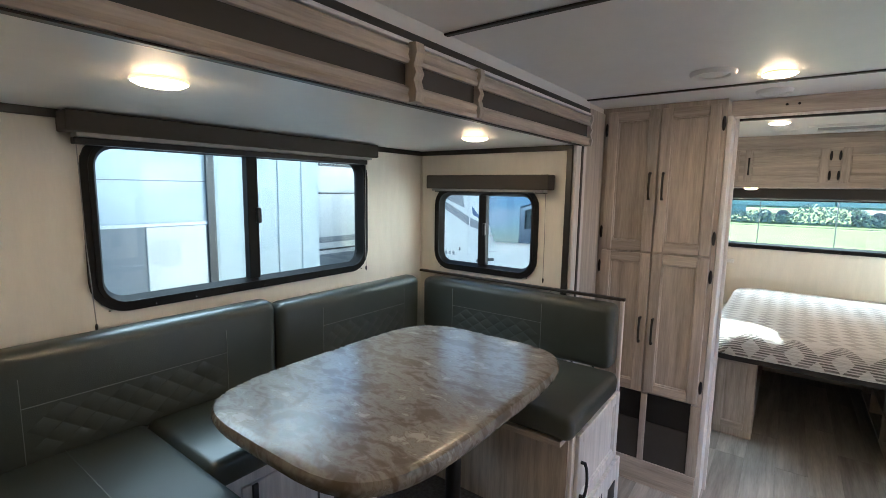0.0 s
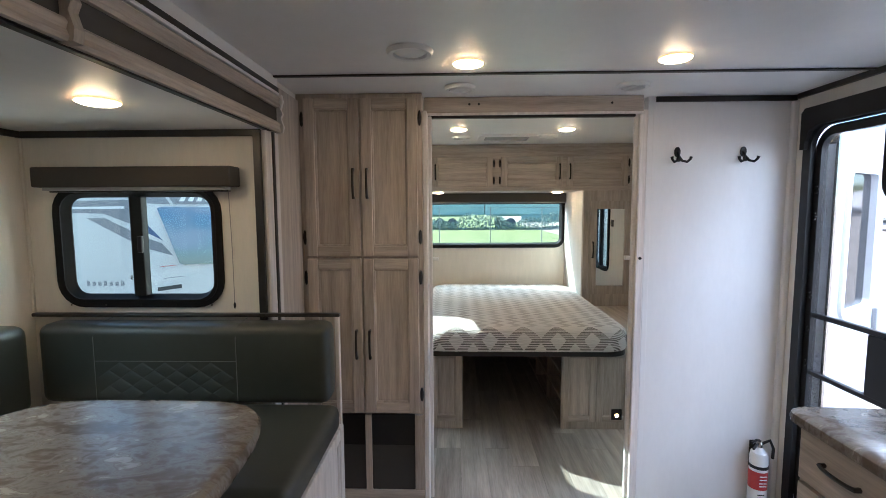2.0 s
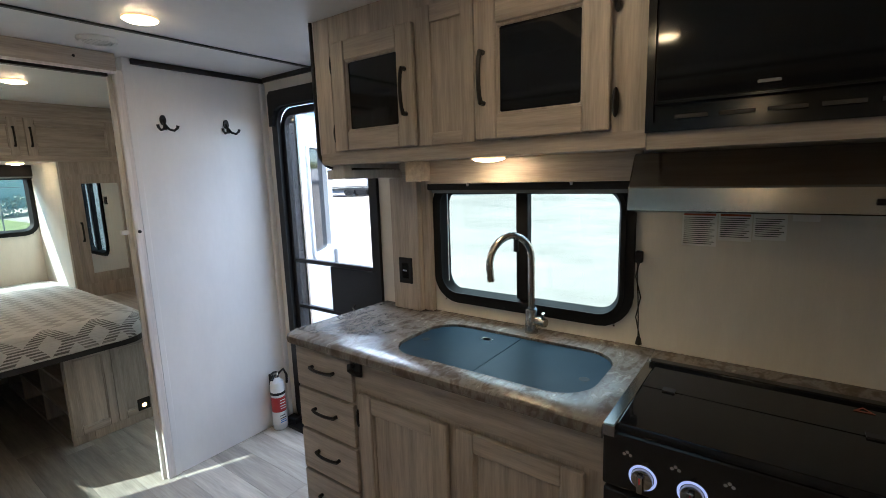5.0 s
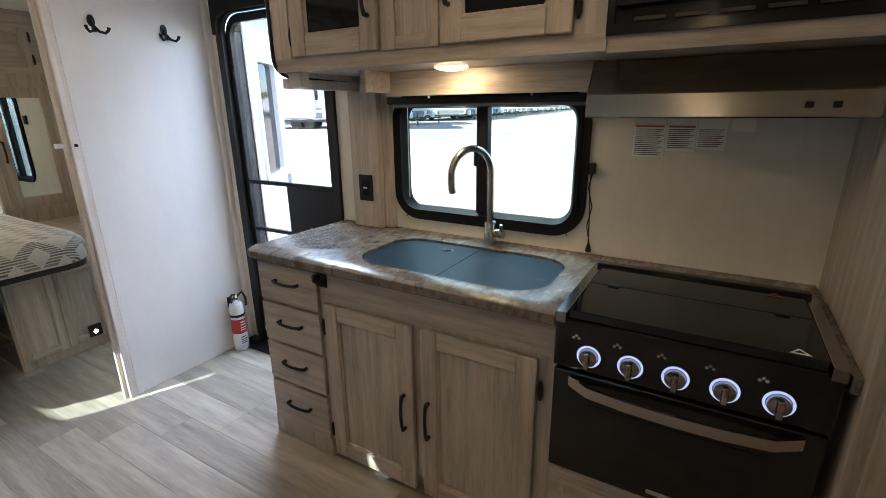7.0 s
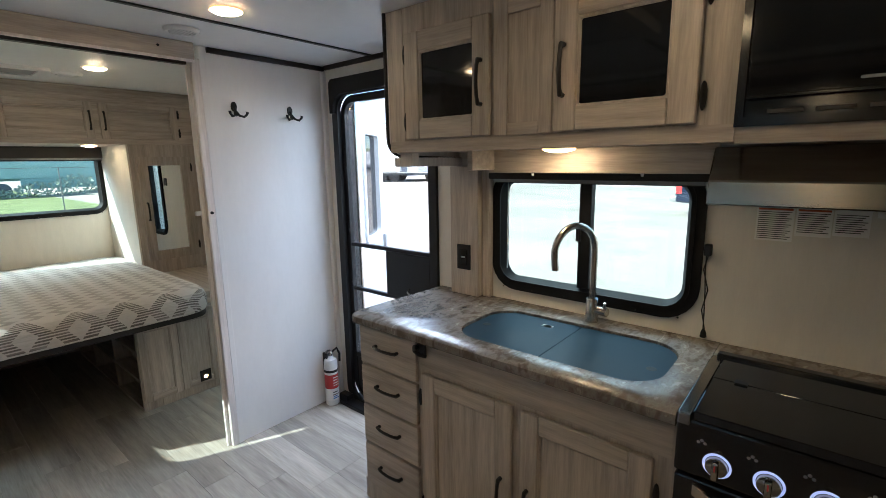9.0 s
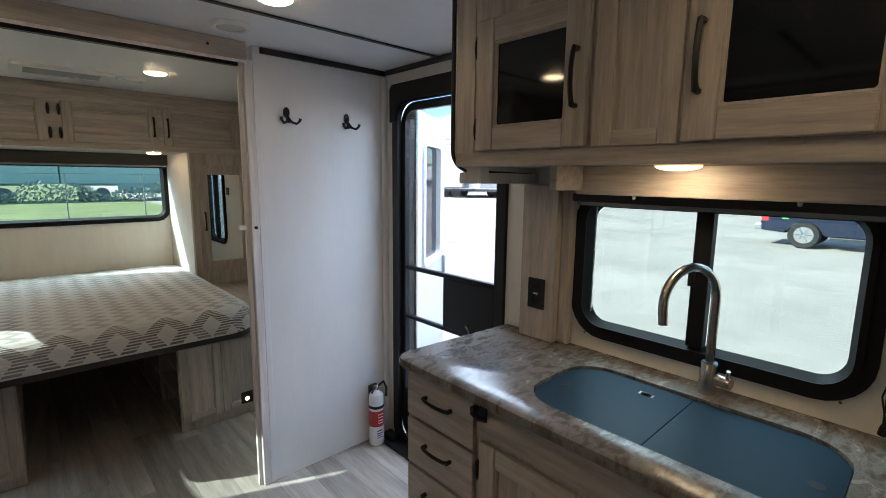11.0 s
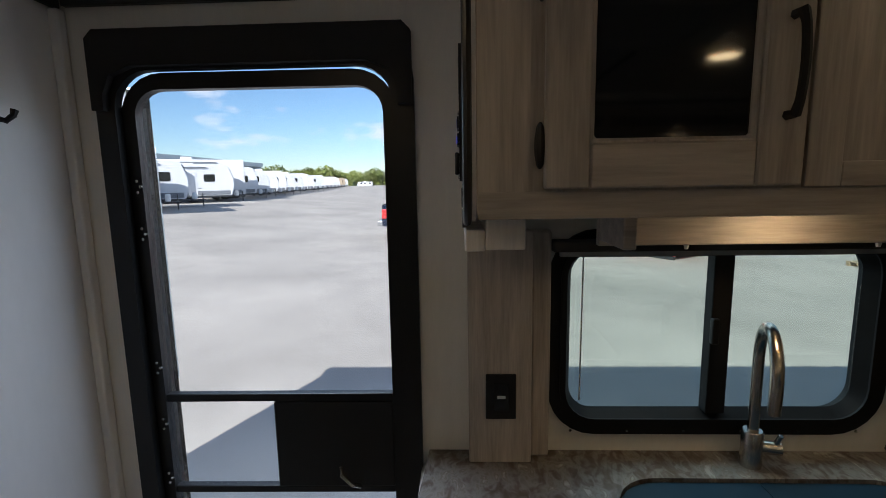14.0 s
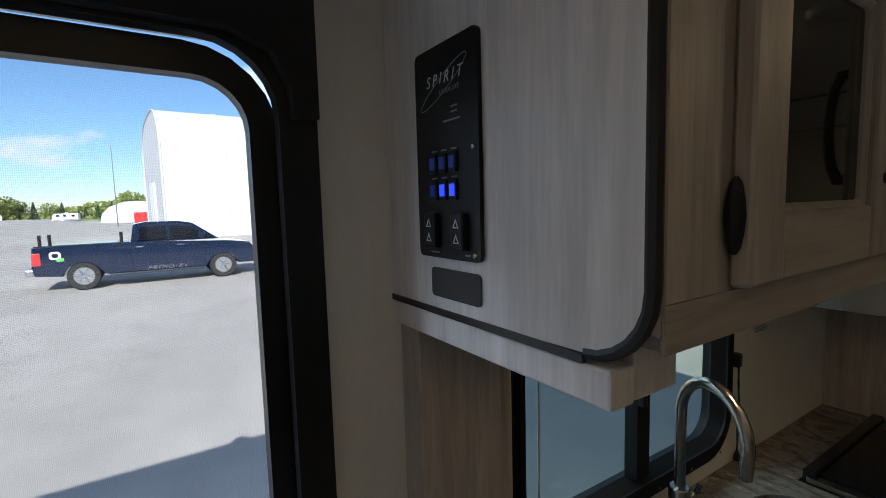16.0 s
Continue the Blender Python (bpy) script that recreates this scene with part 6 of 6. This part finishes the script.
def travel_trailer(p, yaw, length, height=2.55, tone="gel", nose=True, slide=True, unit=True):
    """A parked travel trailer: body with a raked nose, dark belly, windows, door, awning, wheels, drawbar and roof unit. Its nose points along +x before turning."""
    t = thing("travel_trailer", p, "white parked travel trailer with grey graphics" if tone == "gel" else "tan parked motor home", "trailer", group="parked trailers")
    m = Matrix.Translation(p) @ Matrix.Rotation(radians(yaw), 4, "Z")
    L2, h0, W = length / 2, 0.55, 2.4

    def put(name, bm, material, parent=t, label="", smooth=False):
        bm.transform(m)
        return part(name, bm, material, parent, label, smooth)
    prof = [(-L2, h0), (-L2, height + h0 - 0.12), (-L2 + 0.15, height + h0), (L2 - 0.75, height + h0), (L2 - 0.35, height + h0 - 0.18), (L2 - 0.02, height * 0.55 + h0), (L2, height * 0.3 + h0), (L2 - 0.25, h0)] if nose else [(-L2, h0), (-L2, height + h0), (L2, height + h0), (L2, h0)]
    bm = plate(B(), prof, "y", -W / 2, W / 2)
    bmesh.ops.bevel(bm, geom=list(bm.edges), offset=0.06, segments=2, affect="EDGES")
    body = put("body", bm, tone, smooth=True)
    put("belly", box(B(), -L2 + 0.1, L2 - 0.45, -W / 2 + 0.04, W / 2 - 0.04, h0 - 0.12, h0 + 0.02), "dark_gel")
    for s in (-1, 1):
        put("stripe", box(B(), -L2 + 0.05, L2 - 0.35, s * (W / 2 + 0.001), s * (W / 2 + 0.008), h0 + 0.08, h0 + 0.42), "grey_gel", body)
        put("upper_stripe", box(B(), -L2 + 0.1, L2 * 0.4, s * (W / 2 + 0.001), s * (W / 2 + 0.007), h0 + 0.60, h0 + 0.68), "grey_gel", body)
        for u in (-L2 * 0.62, L2 * 0.05, L2 * 0.55):
            w = put("window", plate(B(), rounded(u - 0.42, u + 0.42, h0 + 1.15, h0 + 1.75, 0.1, 3), "y", s * (W / 2 - 0.01), s * (W / 2 + 0.012)), "dark_glass", body, "dark tinted window")
        put("door", box(B(), L2 * 0.25 - 0.35, L2 * 0.25 + 0.33, s * (W / 2 + 0.001), s * (W / 2 + 0.02), h0 + 0.1, h0 + 1.95, bevel=0.008), tone, body, "entry door")
        put("awning", box(B(), -L2 * 0.7, L2 * 0.5, s * (W / 2 + 0.001), s * (W / 2 + 0.10), h0 + height - 0.30, h0 + height - 0.20, bevel=0.02), "grey_gel", body, "rolled awning")
        for u in (-0.55, 0.25):
            bm = lathe(B(), [(0.2, -0.1), (0.33, -0.1), (0.34, 0.1), (0.2, 0.1)], (u - 0.3, s * (W / 2 - 0.16), 0.345), "y", 18)
            put("wheel", bm, "rubber", t, "", True)
    if slide:
        put("slide_out", box(B(), -L2 * 0.55, L2 * 0.1, -W / 2 - 0.5, -W / 2 - 0.001, h0 + 0.15, h0 + height - 0.35, bevel=0.03), tone, body, "slide-out box")
    if nose:
        put("nose_mask", plate(B(), [(L2 - 0.02, height * 0.33 + h0), (L2 - 0.25, h0 + 0.04), (L2 - 0.32, h0 + 0.04), (L2 - 0.1, height * 0.33 + h0)], "y", -W / 2 + 0.1, W / 2 - 0.1), "dark_gel", body)
        bm = box(B(), -0.004, 0.012, -0.8, 0.8, -0.36, 0.36)
        bm.transform(Matrix.Translation((L2 - 0.15, 0, height * 0.74 + h0)) @ Matrix.Rotation(radians(-16), 4, "Y"))
        put("front_window", bm, "dark_glass", body, "dark front window")
        put("drawbar", tube(B(), [(L2 - 0.6, -0.7, 0.45), (L2 + 1.0, 0, 0.45), (L2 - 0.6, 0.7, 0.45)], 0.05, 6), "dark_gel")
        put("jack", tube(B(), [(L2 + 0.85, 0, 0.0), (L2 + 0.85, 0, 0.9)], 0.045, 6), "dark_gel")
        for s in (-1, 1):
            put("gas_bottle", lathe(B(), [(0.1, 0.48), (0.15, 0.53), (0.15, 0.85), (0.08, 0.95)], (L2 + 0.35, s * 0.17, 0), "z", 14), "plastic", t, "white gas bottle", True)
    if unit:
        put("roof_unit", box(B(), -0.5, 0.4, -0.35, 0.35, h0 + height - 0.01, h0 + height + 0.28, bevel=0.08), "plastic", t, "white roof air conditioner", True)
    return t


# a long row along the far side of the yard
def park(nose_x, ln, h, tone="gel", turn=-58, **kw):
    """A trailer whose nose stands on the row's line."""
    a = radians(turn)
    cx, cy = nose_x - math.cos(a) * ln / 2, 20.0 + 0.16 * (nose_x - 29) - math.sin(a) * ln / 2
    return travel_trailer((cx, cy, yard(cx, cy)), turn, ln, h, tone, **kw)


park(24.4, 9.5, 3.1, nose=False)
park(26.9, 6.0, 2.35, slide=False)
park(30.8, 6.4, 2.5, turn=-55)
park(39.7, 8.4, 2.55, turn=-52)
park(43.2, 9.0, 3.1, nose=False)
u = 47.5
for k in range(17):
    park(u, 6.0 + (k * 7 % 5) * 0.5, 2.35 + 0.25 * (k % 3 == 0), "tan" if k in (14, 15) else "gel", -58 + 5 * math.sin(k * 1.7), slide=k % 2 == 0, unit=k % 3 != 1)
    u += 4.4 + 0.35 * k

t = thing("service_building", (35, 48, yard(60, 40)), "long low grey steel building with roller doors", "building")
m = Matrix.Translation((20, 34, yard(60, 40))) @ Matrix.Rotation(radians(1), 4, "Z")


def put(name, bm, material, parent, label=""):
    bm.transform(m)
    return part(name, bm, material, parent, label)


bd = put("wall", box(B(), -4, 57, 0, 30, 0, 4.3), "shed", t)
put("parapet", box(B(), -4.2, 57.2, -0.25, 30.2, 4.3, 4.9), "siding", t, "pale roof edge")
for k in range(6):
    u = 1 + k * 9
    d = put("roller_door", box(B(), u, u + 3.6, -0.12, -0.01, 0, 3.5, bevel=0.03), "grey_gel" if k % 3 else "dark_gel", bd, "roller door")

# the white storage tent and red box beyond the pickup
t = thing("storage_tent", (56, -18, GROUND), "tall white arched fabric storage tent", "building")
arc = [(10.0, 0.0)] + [(10 * math.copysign(abs(math.cos(math.pi * k / 20)) ** 0.6, math.cos(math.pi * k / 20)), 7.6 + 4.2 * math.sin(math.pi * k / 20)) for k in range(21)] + [(-10.0, 0.0)]
m = Matrix.Translation((56.0, 1.2, GROUND)) @ Matrix.Rotation(radians(3), 4, "Z")
bm = plate(B(), arc, "y", -40, 0)
bm.transform(m)
part("cover", bm, "tent", t, smooth=True)
for v in range(0, 41, 5):
    bm = tube(B(), [(a, -v + 0.01, b) for a, b in arc], 0.09, 6)
    bm.transform(m)
    part("rib", bm, "tent", t)
bm = box(B(), -2.5, 2.5, 0.0, 0.15, 0, 5.2)
bm.transform(m)
part("doorway", bm, "plastic", t)
solid("low_dome", bm := lathe(B(), [(8, 0), (7.6, 2.2), (6, 4), (3.2, 5.2), (0.3, 5.6)], (150, 3.5, GROUND), "z", 24), "tent", "low white fabric dome in the distance", "building", smooth=True)
solid("red_container", bx(80, 82.5, 0.9, 3.3, GROUND, GROUND + 2.4, bevel=0.03), "red", "red steel container at the yard's edge", "container")
solid("light_pole", tube(B(), [(100, 6.0, GROUND), (100, 6.0, 13.5)], [0.1, 0.05], 8), "galv", "slim grey lamp pole", "pole")
for k, (px, py) in enumerate(((185, 22), (205, 44), (175, 70))):
    travel_trailer((px, py, GROUND), 80 + 30 * k, 6.5, 2.2)
SKIP = Matrix.Translation((14.2, -2.75, GROUND)) @ Matrix.Rotation(math.atan2(1.95, 3.4), 4, "Z")
t = thing("waste_skip", (14.2, -2.75, GROUND), "red ribbed steel skip on the asphalt", "skip")
bm = plate(B(), [(-1.9, 0.12), (1.9, 0.12), (2.1, 0.95), (-2.1, 0.95)], "y", -1.5, 0.0)
bmesh.ops.bevel(bm, geom=list(bm.edges), offset=0.03, segments=2, affect="EDGES")
bm.transform(SKIP)
part("body", bm, "red", t, "red painted steel body")
for k in range(7):
    bm = box(B(), -1.75 + k * 0.56, -1.67 + k * 0.56, 0.0, 0.05, 0.14, 0.9, bevel=0.01)
    bm.transform(SKIP)
    part("rib", bm, "red", t)
for y0 in (-1.4, -0.2):
    bm = box(B(), -1.8, 1.8, y0, y0 + 0.12, 0.0, 0.119)
    bm.transform(SKIP)
    part("skid", bm, "dark_gel", t, "dark steel skid")
t = thing("pallet", (11.1, -8.3, GROUND), "weathered wooden pallet on the asphalt", "pallet")
for k in range(3):
    part("bearer", bx(10.6 + 0.5 * k, 10.7 + 0.5 * k, -9.0, -7.5, GROUND + 0.001, GROUND + 0.10, bevel=0.004), "pallet_wood", t)
for k in range(9):
    part("slat", bx(10.58, 11.72, -9.0 + 0.172 * k, -8.88 + 0.172 * k, GROUND + 0.1005, GROUND + 0.122, bevel=0.003), "pallet_wood", t)


def tree(p, h, spread, kind):
    """A tapered trunk with limbs and a crown of many small leaf clumps."""
    rnd = random.Random(int(p[0] * 13 + p[1] * 7))
    t = thing("tree", p, "leafy spring tree at the meadow's edge" if kind == "leaf" else "dark spruce at the meadow's edge", "tree", group="distant trees")
    p = Vector(p)
    bm = tube(B(), [p, p + Vector((0.1, 0, h * 0.5)), p + Vector((0, 0.1, h * 0.92))], [h * 0.03, h * 0.018, h * 0.006], 7)
    for k in range(6):
        a = rnd.uniform(0, 6.28)
        z = h * rnd.uniform(0.3, 0.7)
        tube(bm, [p + Vector((0, 0, z)), p + Vector((math.cos(a) * spread * 0.6, math.sin(a) * spread * 0.6, z + h * 0.15))], [h * 0.012, h * 0.003], 5)
    part("trunk", bm, "bark", t)
    vs, fs = [], []
    for k in range(420):
        if kind == "leaf":
            u = rnd.random() ** 0.4
            a, b = rnd.uniform(0, 6.28), rnd.uniform(-1, 1)
            c = Vector((math.cos(a) * math.sqrt(1 - b * b) * spread * u, math.sin(a) * math.sqrt(1 - b * b) * spread * u, h * 0.62 + b * u * h * 0.38))
            s = h * 0.055
        else:
            f = rnd.random()
            a = rnd.uniform(0, 6.28)
            r = spread * (1 - f) * rnd.uniform(0.5, 1.0)
            c = Vector((math.cos(a) * r, math.sin(a) * r, h * (0.08 + 0.92 * f)))
            s = h * 0.045
        for q in range(2):
            d1 = Vector((rnd.uniform(-1, 1), rnd.uniform(-1, 1), rnd.uniform(-1, 1))).normalized() * s * rnd.uniform(0.6, 1.3)
            d2 = d1.orthogonal().normalized() * s * rnd.uniform(0.5, 1.0)
            i = len(vs)
            vs += [c + d1, c + d2, c - d1 * 0.8, c - d2]
            fs.append((i, i + 1, i + 2, i + 3))
    me = bpy.data.meshes.new("crown")
    me.from_pydata(vs, [], fs)
    me.materials.append(M[kind])
    o = new("crown", me)
    o.parent = t
    return t


first = {}
rnd = random.Random(4)
for k in range(66):
    a = k / 65
    px = 205 + 40 * rnd.random() + 30 * a
    py = 105 - 190 * a + rnd.uniform(-3, 3)
    kind = "leaf" if (a < 0.36 and rnd.random() < 0.85) or rnd.random() < 0.15 else "needle"
    h = (9.5 if kind == "leaf" else 6.0) * rnd.uniform(0.7, 1.2)
    if kind not in first:
        first[kind] = tree((px, py, GROUND + 0.3), 8.0, 4.2 if kind == "leaf" else 2.0, kind)
    else:
        o = copy_thing(first[kind], pose(px, py, GROUND + 0.3, 0, 0, rnd.uniform(0, 360)))
        o.scale = (h / 8, h / 8, h / 8)
vs, fs = [], []
for k in range(5200):
    px, py = rnd.uniform(250, 300), rnd.uniform(-120, 150)
    c = Vector((px, py, GROUND + rnd.uniform(0.3, 5.5 + 2.5 * math.sin(py * 0.11))))
    for q in range(2):
        d1 = Vector((rnd.uniform(-1, 1), rnd.uniform(-1, 1), rnd.uniform(-1, 1))).normalized() * rnd.uniform(0.6, 1.3)
        d2 = d1.orthogonal().normalized() * rnd.uniform(0.6, 1.2)
        i = len(vs)
        vs += [c + d1, c + d2, c - d1, c - d2]
        fs.append((i, i + 1, i + 2, i + 3))
me = bpy.data.meshes.new("far_wood")
me.from_pydata(vs, [], fs)
me.materials.append(M["leaf"])
tagged(new("far_wood", me), "bright green wood along the horizon", "wood", kind="stuff")

# neighbours seen through the dinette windows
t = thing("steel_shed", (-5.2, 3.1, GROUND), "white ribbed steel shed wall", "building")
part("wall", bx(-5.6, -5.2, 2.75, 4.12, GROUND, 3.95), "siding", t)
for k in range(4):
    y = 2.86 + k * 0.33
    part("rib", bx(-5.2, -5.175, y, y + 0.07, GROUND, 3.95, bevel=0.008), "siding", t)
part("return_wall", bx(-5.6, -4.75, 2.55, 2.749, GROUND, 3.95), "siding", t)
t = thing("neighbour_trailer", (-5.3, 0.4, GROUND), "pale blue-white trailer side with a slide-out and dark window", "trailer")
part("body", bx(-7.0, -4.62, -4.0, 2.53, GROUND + 0.5, 3.75, bevel=0.04), "siding", t)
for z in (1.62, 1.95, 2.3):
    part("seam", bx(-4.618, -4.612, -4.0, 2.45, z, z + 0.008), "grey_gel", t)
part("belt_rail", bx(-4.618, -4.59, -4.0, 2.45, 1.24, 1.27, bevel=0.004), "gel", t)
part("lower_panel", bx(-4.618, -4.60, -4.0, 2.45, GROUND + 0.5, 1.239), "grey_gel", t, "blue-grey lower panel")
part("cream_panel", bx(-4.598, -4.58, 1.88, 2.37, 0.4, 1.235, bevel=0.004), "cream", t, "cream hatch panel")
part("dark_post", bx(-4.6, -4.57, 2.39, 2.46, GROUND + 0.5, 1.9), "dark_gel", t)
t = thing("neighbour_trailer", (-9.2, 8.0, GROUND), "white trailer side with thin dark belt lines", "trailer")
part("body", bx(-10.5, -8.0, 5.0, 11.0, GROUND + 0.45, 2.25, bevel=0.04), "near_gel", t)
for z, h, mt in ((1.46, 0.03, "dark_gel"), (0.46, 0.12, "grey_gel"), (0.30, 0.035, "dark_gel"), (2.02, 0.05, "dark_gel")):
    part("belt_line", bx(-7.9995, -7.985, 5.1, 10.9, z, z + h), mt, t)
part("lower_panel", bx(-7.9995, -7.99, 5.1, 10.9, GROUND + 0.5, 0.22), "grey_gel", t)

t = thing("neighbour_trailer", (-5.5, 8.0, GROUND), "white trailer with grey sweeps and a glossy front window", "trailer")
NY = 6.5
NOSE = Matrix.Translation((-4.46, NY, 0)) @ Matrix.Rotation(radians(20), 4, "Z") @ Matrix.Translation((4.46, -NY, 0))
bm = plate(B(), [(-7.0, NY), (-4.46, NY), (-2.2, NY + 2.26 * math.tan(radians(20))), (-2.2, NY + 6), (-7.0, NY + 6)], "z", 0.3, 2.8)
bmesh.ops.bevel(bm, geom=[e for e in bm.edges if abs(e.verts[0].co.z - e.verts[1].co.z) < 0.1], offset=0.05, segments=3, affect="EDGES")
body = part("body", bm, "near_gel", t)
part("belly", bx(-6.8, -2.6, NY + 0.9, NY + 5.8, GROUND, 0.299), "dark_gel", t)


def decal(name, pts, material, label="", d=0.006):
    bm = plate(B(), pts, "y", NY - d, NY - 0.001)
    if min(x for x, z in pts) > -4.5:
        bm.transform(NOSE)
    return part(name, bm, material, body, label)


decal("upper_band", [(-6.4, 1.60), (-4.60, 1.62), (-4.55, 1.30), (-4.95, 1.45), (-6.4, 1.47)], "sweep_grey", "grey upper band")
decal("white_line", [(-5.45, 1.535), (-4.66, 1.54), (-4.66, 1.51), (-5.45, 1.505)], "gel", d=0.009)
decal("sweep", [(-5.16, 1.39), (-4.92, 1.39), (-4.46, 1.16), (-4.46, 1.02), (-4.86, 1.23)], "sweep_grey", "grey curved sweep")
decal("sweep", [(-4.44, 1.15), (-4.24, 1.06), (-4.12, 0.90), (-4.44, 1.01)], "sweep_grey", "grey curved sweep")
decal("blue_sweep", [(-4.42, 1.34), (-4.40, 1.20), (-4.23, 1.10)], "sweep_blue", "blue pointed sweep")
decal("header_band", [(-4.46, 1.70), (-4.20, 1.70), (-4.12, 1.56), (-4.46, 1.58)], "sweep_grey")
decal("header_band", [(-4.16, 1.70), (-2.6, 1.70), (-2.6, 1.56), (-4.08, 1.56)], "sweep_grey", "grey header band")
for k in range(4):
    decal("emblem_bar", [(-4.02 + 0.1 * k, 1.60), (-3.98 + 0.1 * k, 1.67), (-3.93 + 0.1 * k, 1.67), (-3.96 + 0.1 * k, 1.60)], "label_white", d=0.009)
for k in range(7):
    decal("print_bar", [(-5.22 + 0.075 * k, 0.52), (-5.22 + 0.075 * k, 0.575 + 0.02 * (k % 3 == 0)), (-5.18 + 0.075 * k, 0.575), (-5.18 + 0.075 * k, 0.52)], "sweep_grey")
decal("fleck", [(-4.64, 0.60), (-4.64, 0.655), (-4.615, 0.655), (-4.615, 0.60)], "dark_gel")
decal("step_slot", [(-4.32, 0.44), (-4.04, 0.47), (-4.04, 0.52), (-4.32, 0.49)], "dark_gel")
decal("fine_print", [(-4.24, 0.60), (-4.0, 0.62), (-4.0, 0.628), (-4.24, 0.608)], "sweep_grey")
decal("fine_print", [(-4.28, 0.755), (-4.1, 0.77), (-4.1, 0.776), (-4.28, 0.761)], "red")
bm = plate(B(), [(-4.27, 0.37), (-4.24, 0.385), (-2.7, 0.385), (-2.7, -0.36), (-4.0, -0.36), (-4.04, -0.34)], "y", -0.012, 0.012)
bm.transform(NOSE @ Matrix.Translation((0, NY - 0.035, 1.14)) @ Matrix.Rotation(radians(-3.2), 4, "X"))
part("front_window", bm, "mirror_blue", body, "glossy front window mirroring the sky")

# beyond the bedroom window: fence and a parked road train
t = thing("chain_fence", (0.6, 13, GROUND), "galvanised chain-link fence along the grass", "fence")
for k in range(15):
    xx = -9 + k * 1.35
    part("post", tube(B(), [(xx, 13.0, GROUND), (xx, 13.0, GROUND + 2.15)], 0.012, 6), "galv", t)
for z in (1.48, 0.9, 0.3):
    part("rail", tube(B(), [(-9.5, 13.0, z), (10.5, 13.0, z)], 0.006, 5), "galv", t)
for k in range(4):
    u0 = -26 + k * 14.2
    t = thing("semi_trailer", (u0 + 6, 47, GROUND), "pale teal parked semi trailer", "trailer", group="semi trailers")
    part("box", bx(u0, u0 + 14.1, 46, 48.5, GROUND + 1.35, 3.9, bevel=0.04), "teal", t)
    part("chassis", bx(u0 + 0.5, u0 + 12.6, 46.5, 48.0, GROUND + 1.2, GROUND + 1.349), "teal", t)
    part("skirt", bx(u0 + 3.5, u0 + 8.5, 46.05, 46.1, GROUND + 0.6, GROUND + 1.349), "teal", t)
    for u in (1.4, 2.5, 9.8, 11.0):
        part("wheel", lathe(B(), [(0.3, -0.15), (0.5, -0.15), (0.5, 0.15), (0.3, 0.15)], (u0 + u, 46.35, GROUND + 0.55), "y", 18), "grey_gel", t)

# Scrub clumps, added also in place of the shade and wheels under the trailers.
vs, fs = [], []
rnd = random.Random(8)
for k in range(5200):
    px = rnd.uniform(-26, 18)
    c = Vector((px, rnd.uniform(43.5, 45.6), GROUND + rnd.uniform(0.1, 1.15 + 0.35 * math.sin(px * 0.9) + 0.2 * math.sin(px * 2.3))))
    d1 = Vector((rnd.uniform(-1, 1), rnd.uniform(-1, 1), rnd.uniform(-1, 1))).normalized() * rnd.uniform(0.06, 0.16)
    d2 = d1.orthogonal().normalized() * rnd.uniform(0.05, 0.13)
    i = len(vs)
    vs += [c + d1, c + d2, c - d1, c - d2]
    fs.append((i, i + 1, i + 2, i + 3))
me = bpy.data.meshes.new("hedge")
me.from_pydata(vs, [], fs)
me.materials.append(M["scrub"])
tagged(new("hedge", me), "low scrub, also filling the shaded band under the parked trailers", "hedge", kind="stuff")

# ---- floor planks, last ----
fl = thing("floor", (0, 1.8, 0), "grey oak vinyl plank floor", "floor", kind="structure")
rnd = random.Random(11)
meshes = {}


def plank_mesh(w, ln):
    key = (round(w, 3), round(ln, 2))
    if key not in meshes:
        bm = box(B(), 0.0003, w - 0.0003, 0.0003, ln - 0.0003, -0.0115, 0.0, bevel=0.0008, seg=1)
        bmesh.ops.recalc_face_normals(bm, faces=bm.faces)
        me = bpy.data.meshes.new("plank")
        bm.to_mesh(me)
        bm.free()
        me.materials.append(M["plank"])
        meshes[key] = me
    return meshes[key]


W = 0.1525
nrow = 16
for r in range(nrow):
    x0 = -1.2 + r * W
    w = min(W, 1.149 - x0)
    if w < 0.02:
        continue
    y = -1.6
    first_len = round(rnd.choice((0.3, 0.5, 0.7, 0.9)), 2)
    while y < 5.295:
        ln = first_len if y < -1.59 else 0.92
        ln = round(min(ln, 5.298 - y), 2)
        if ln < 0.03:
            break
        o = new("plank", plank_mesh(w, ln))
        o.parent = fl
        o.location = (x0, y - 1.8, 0)
        y += ln
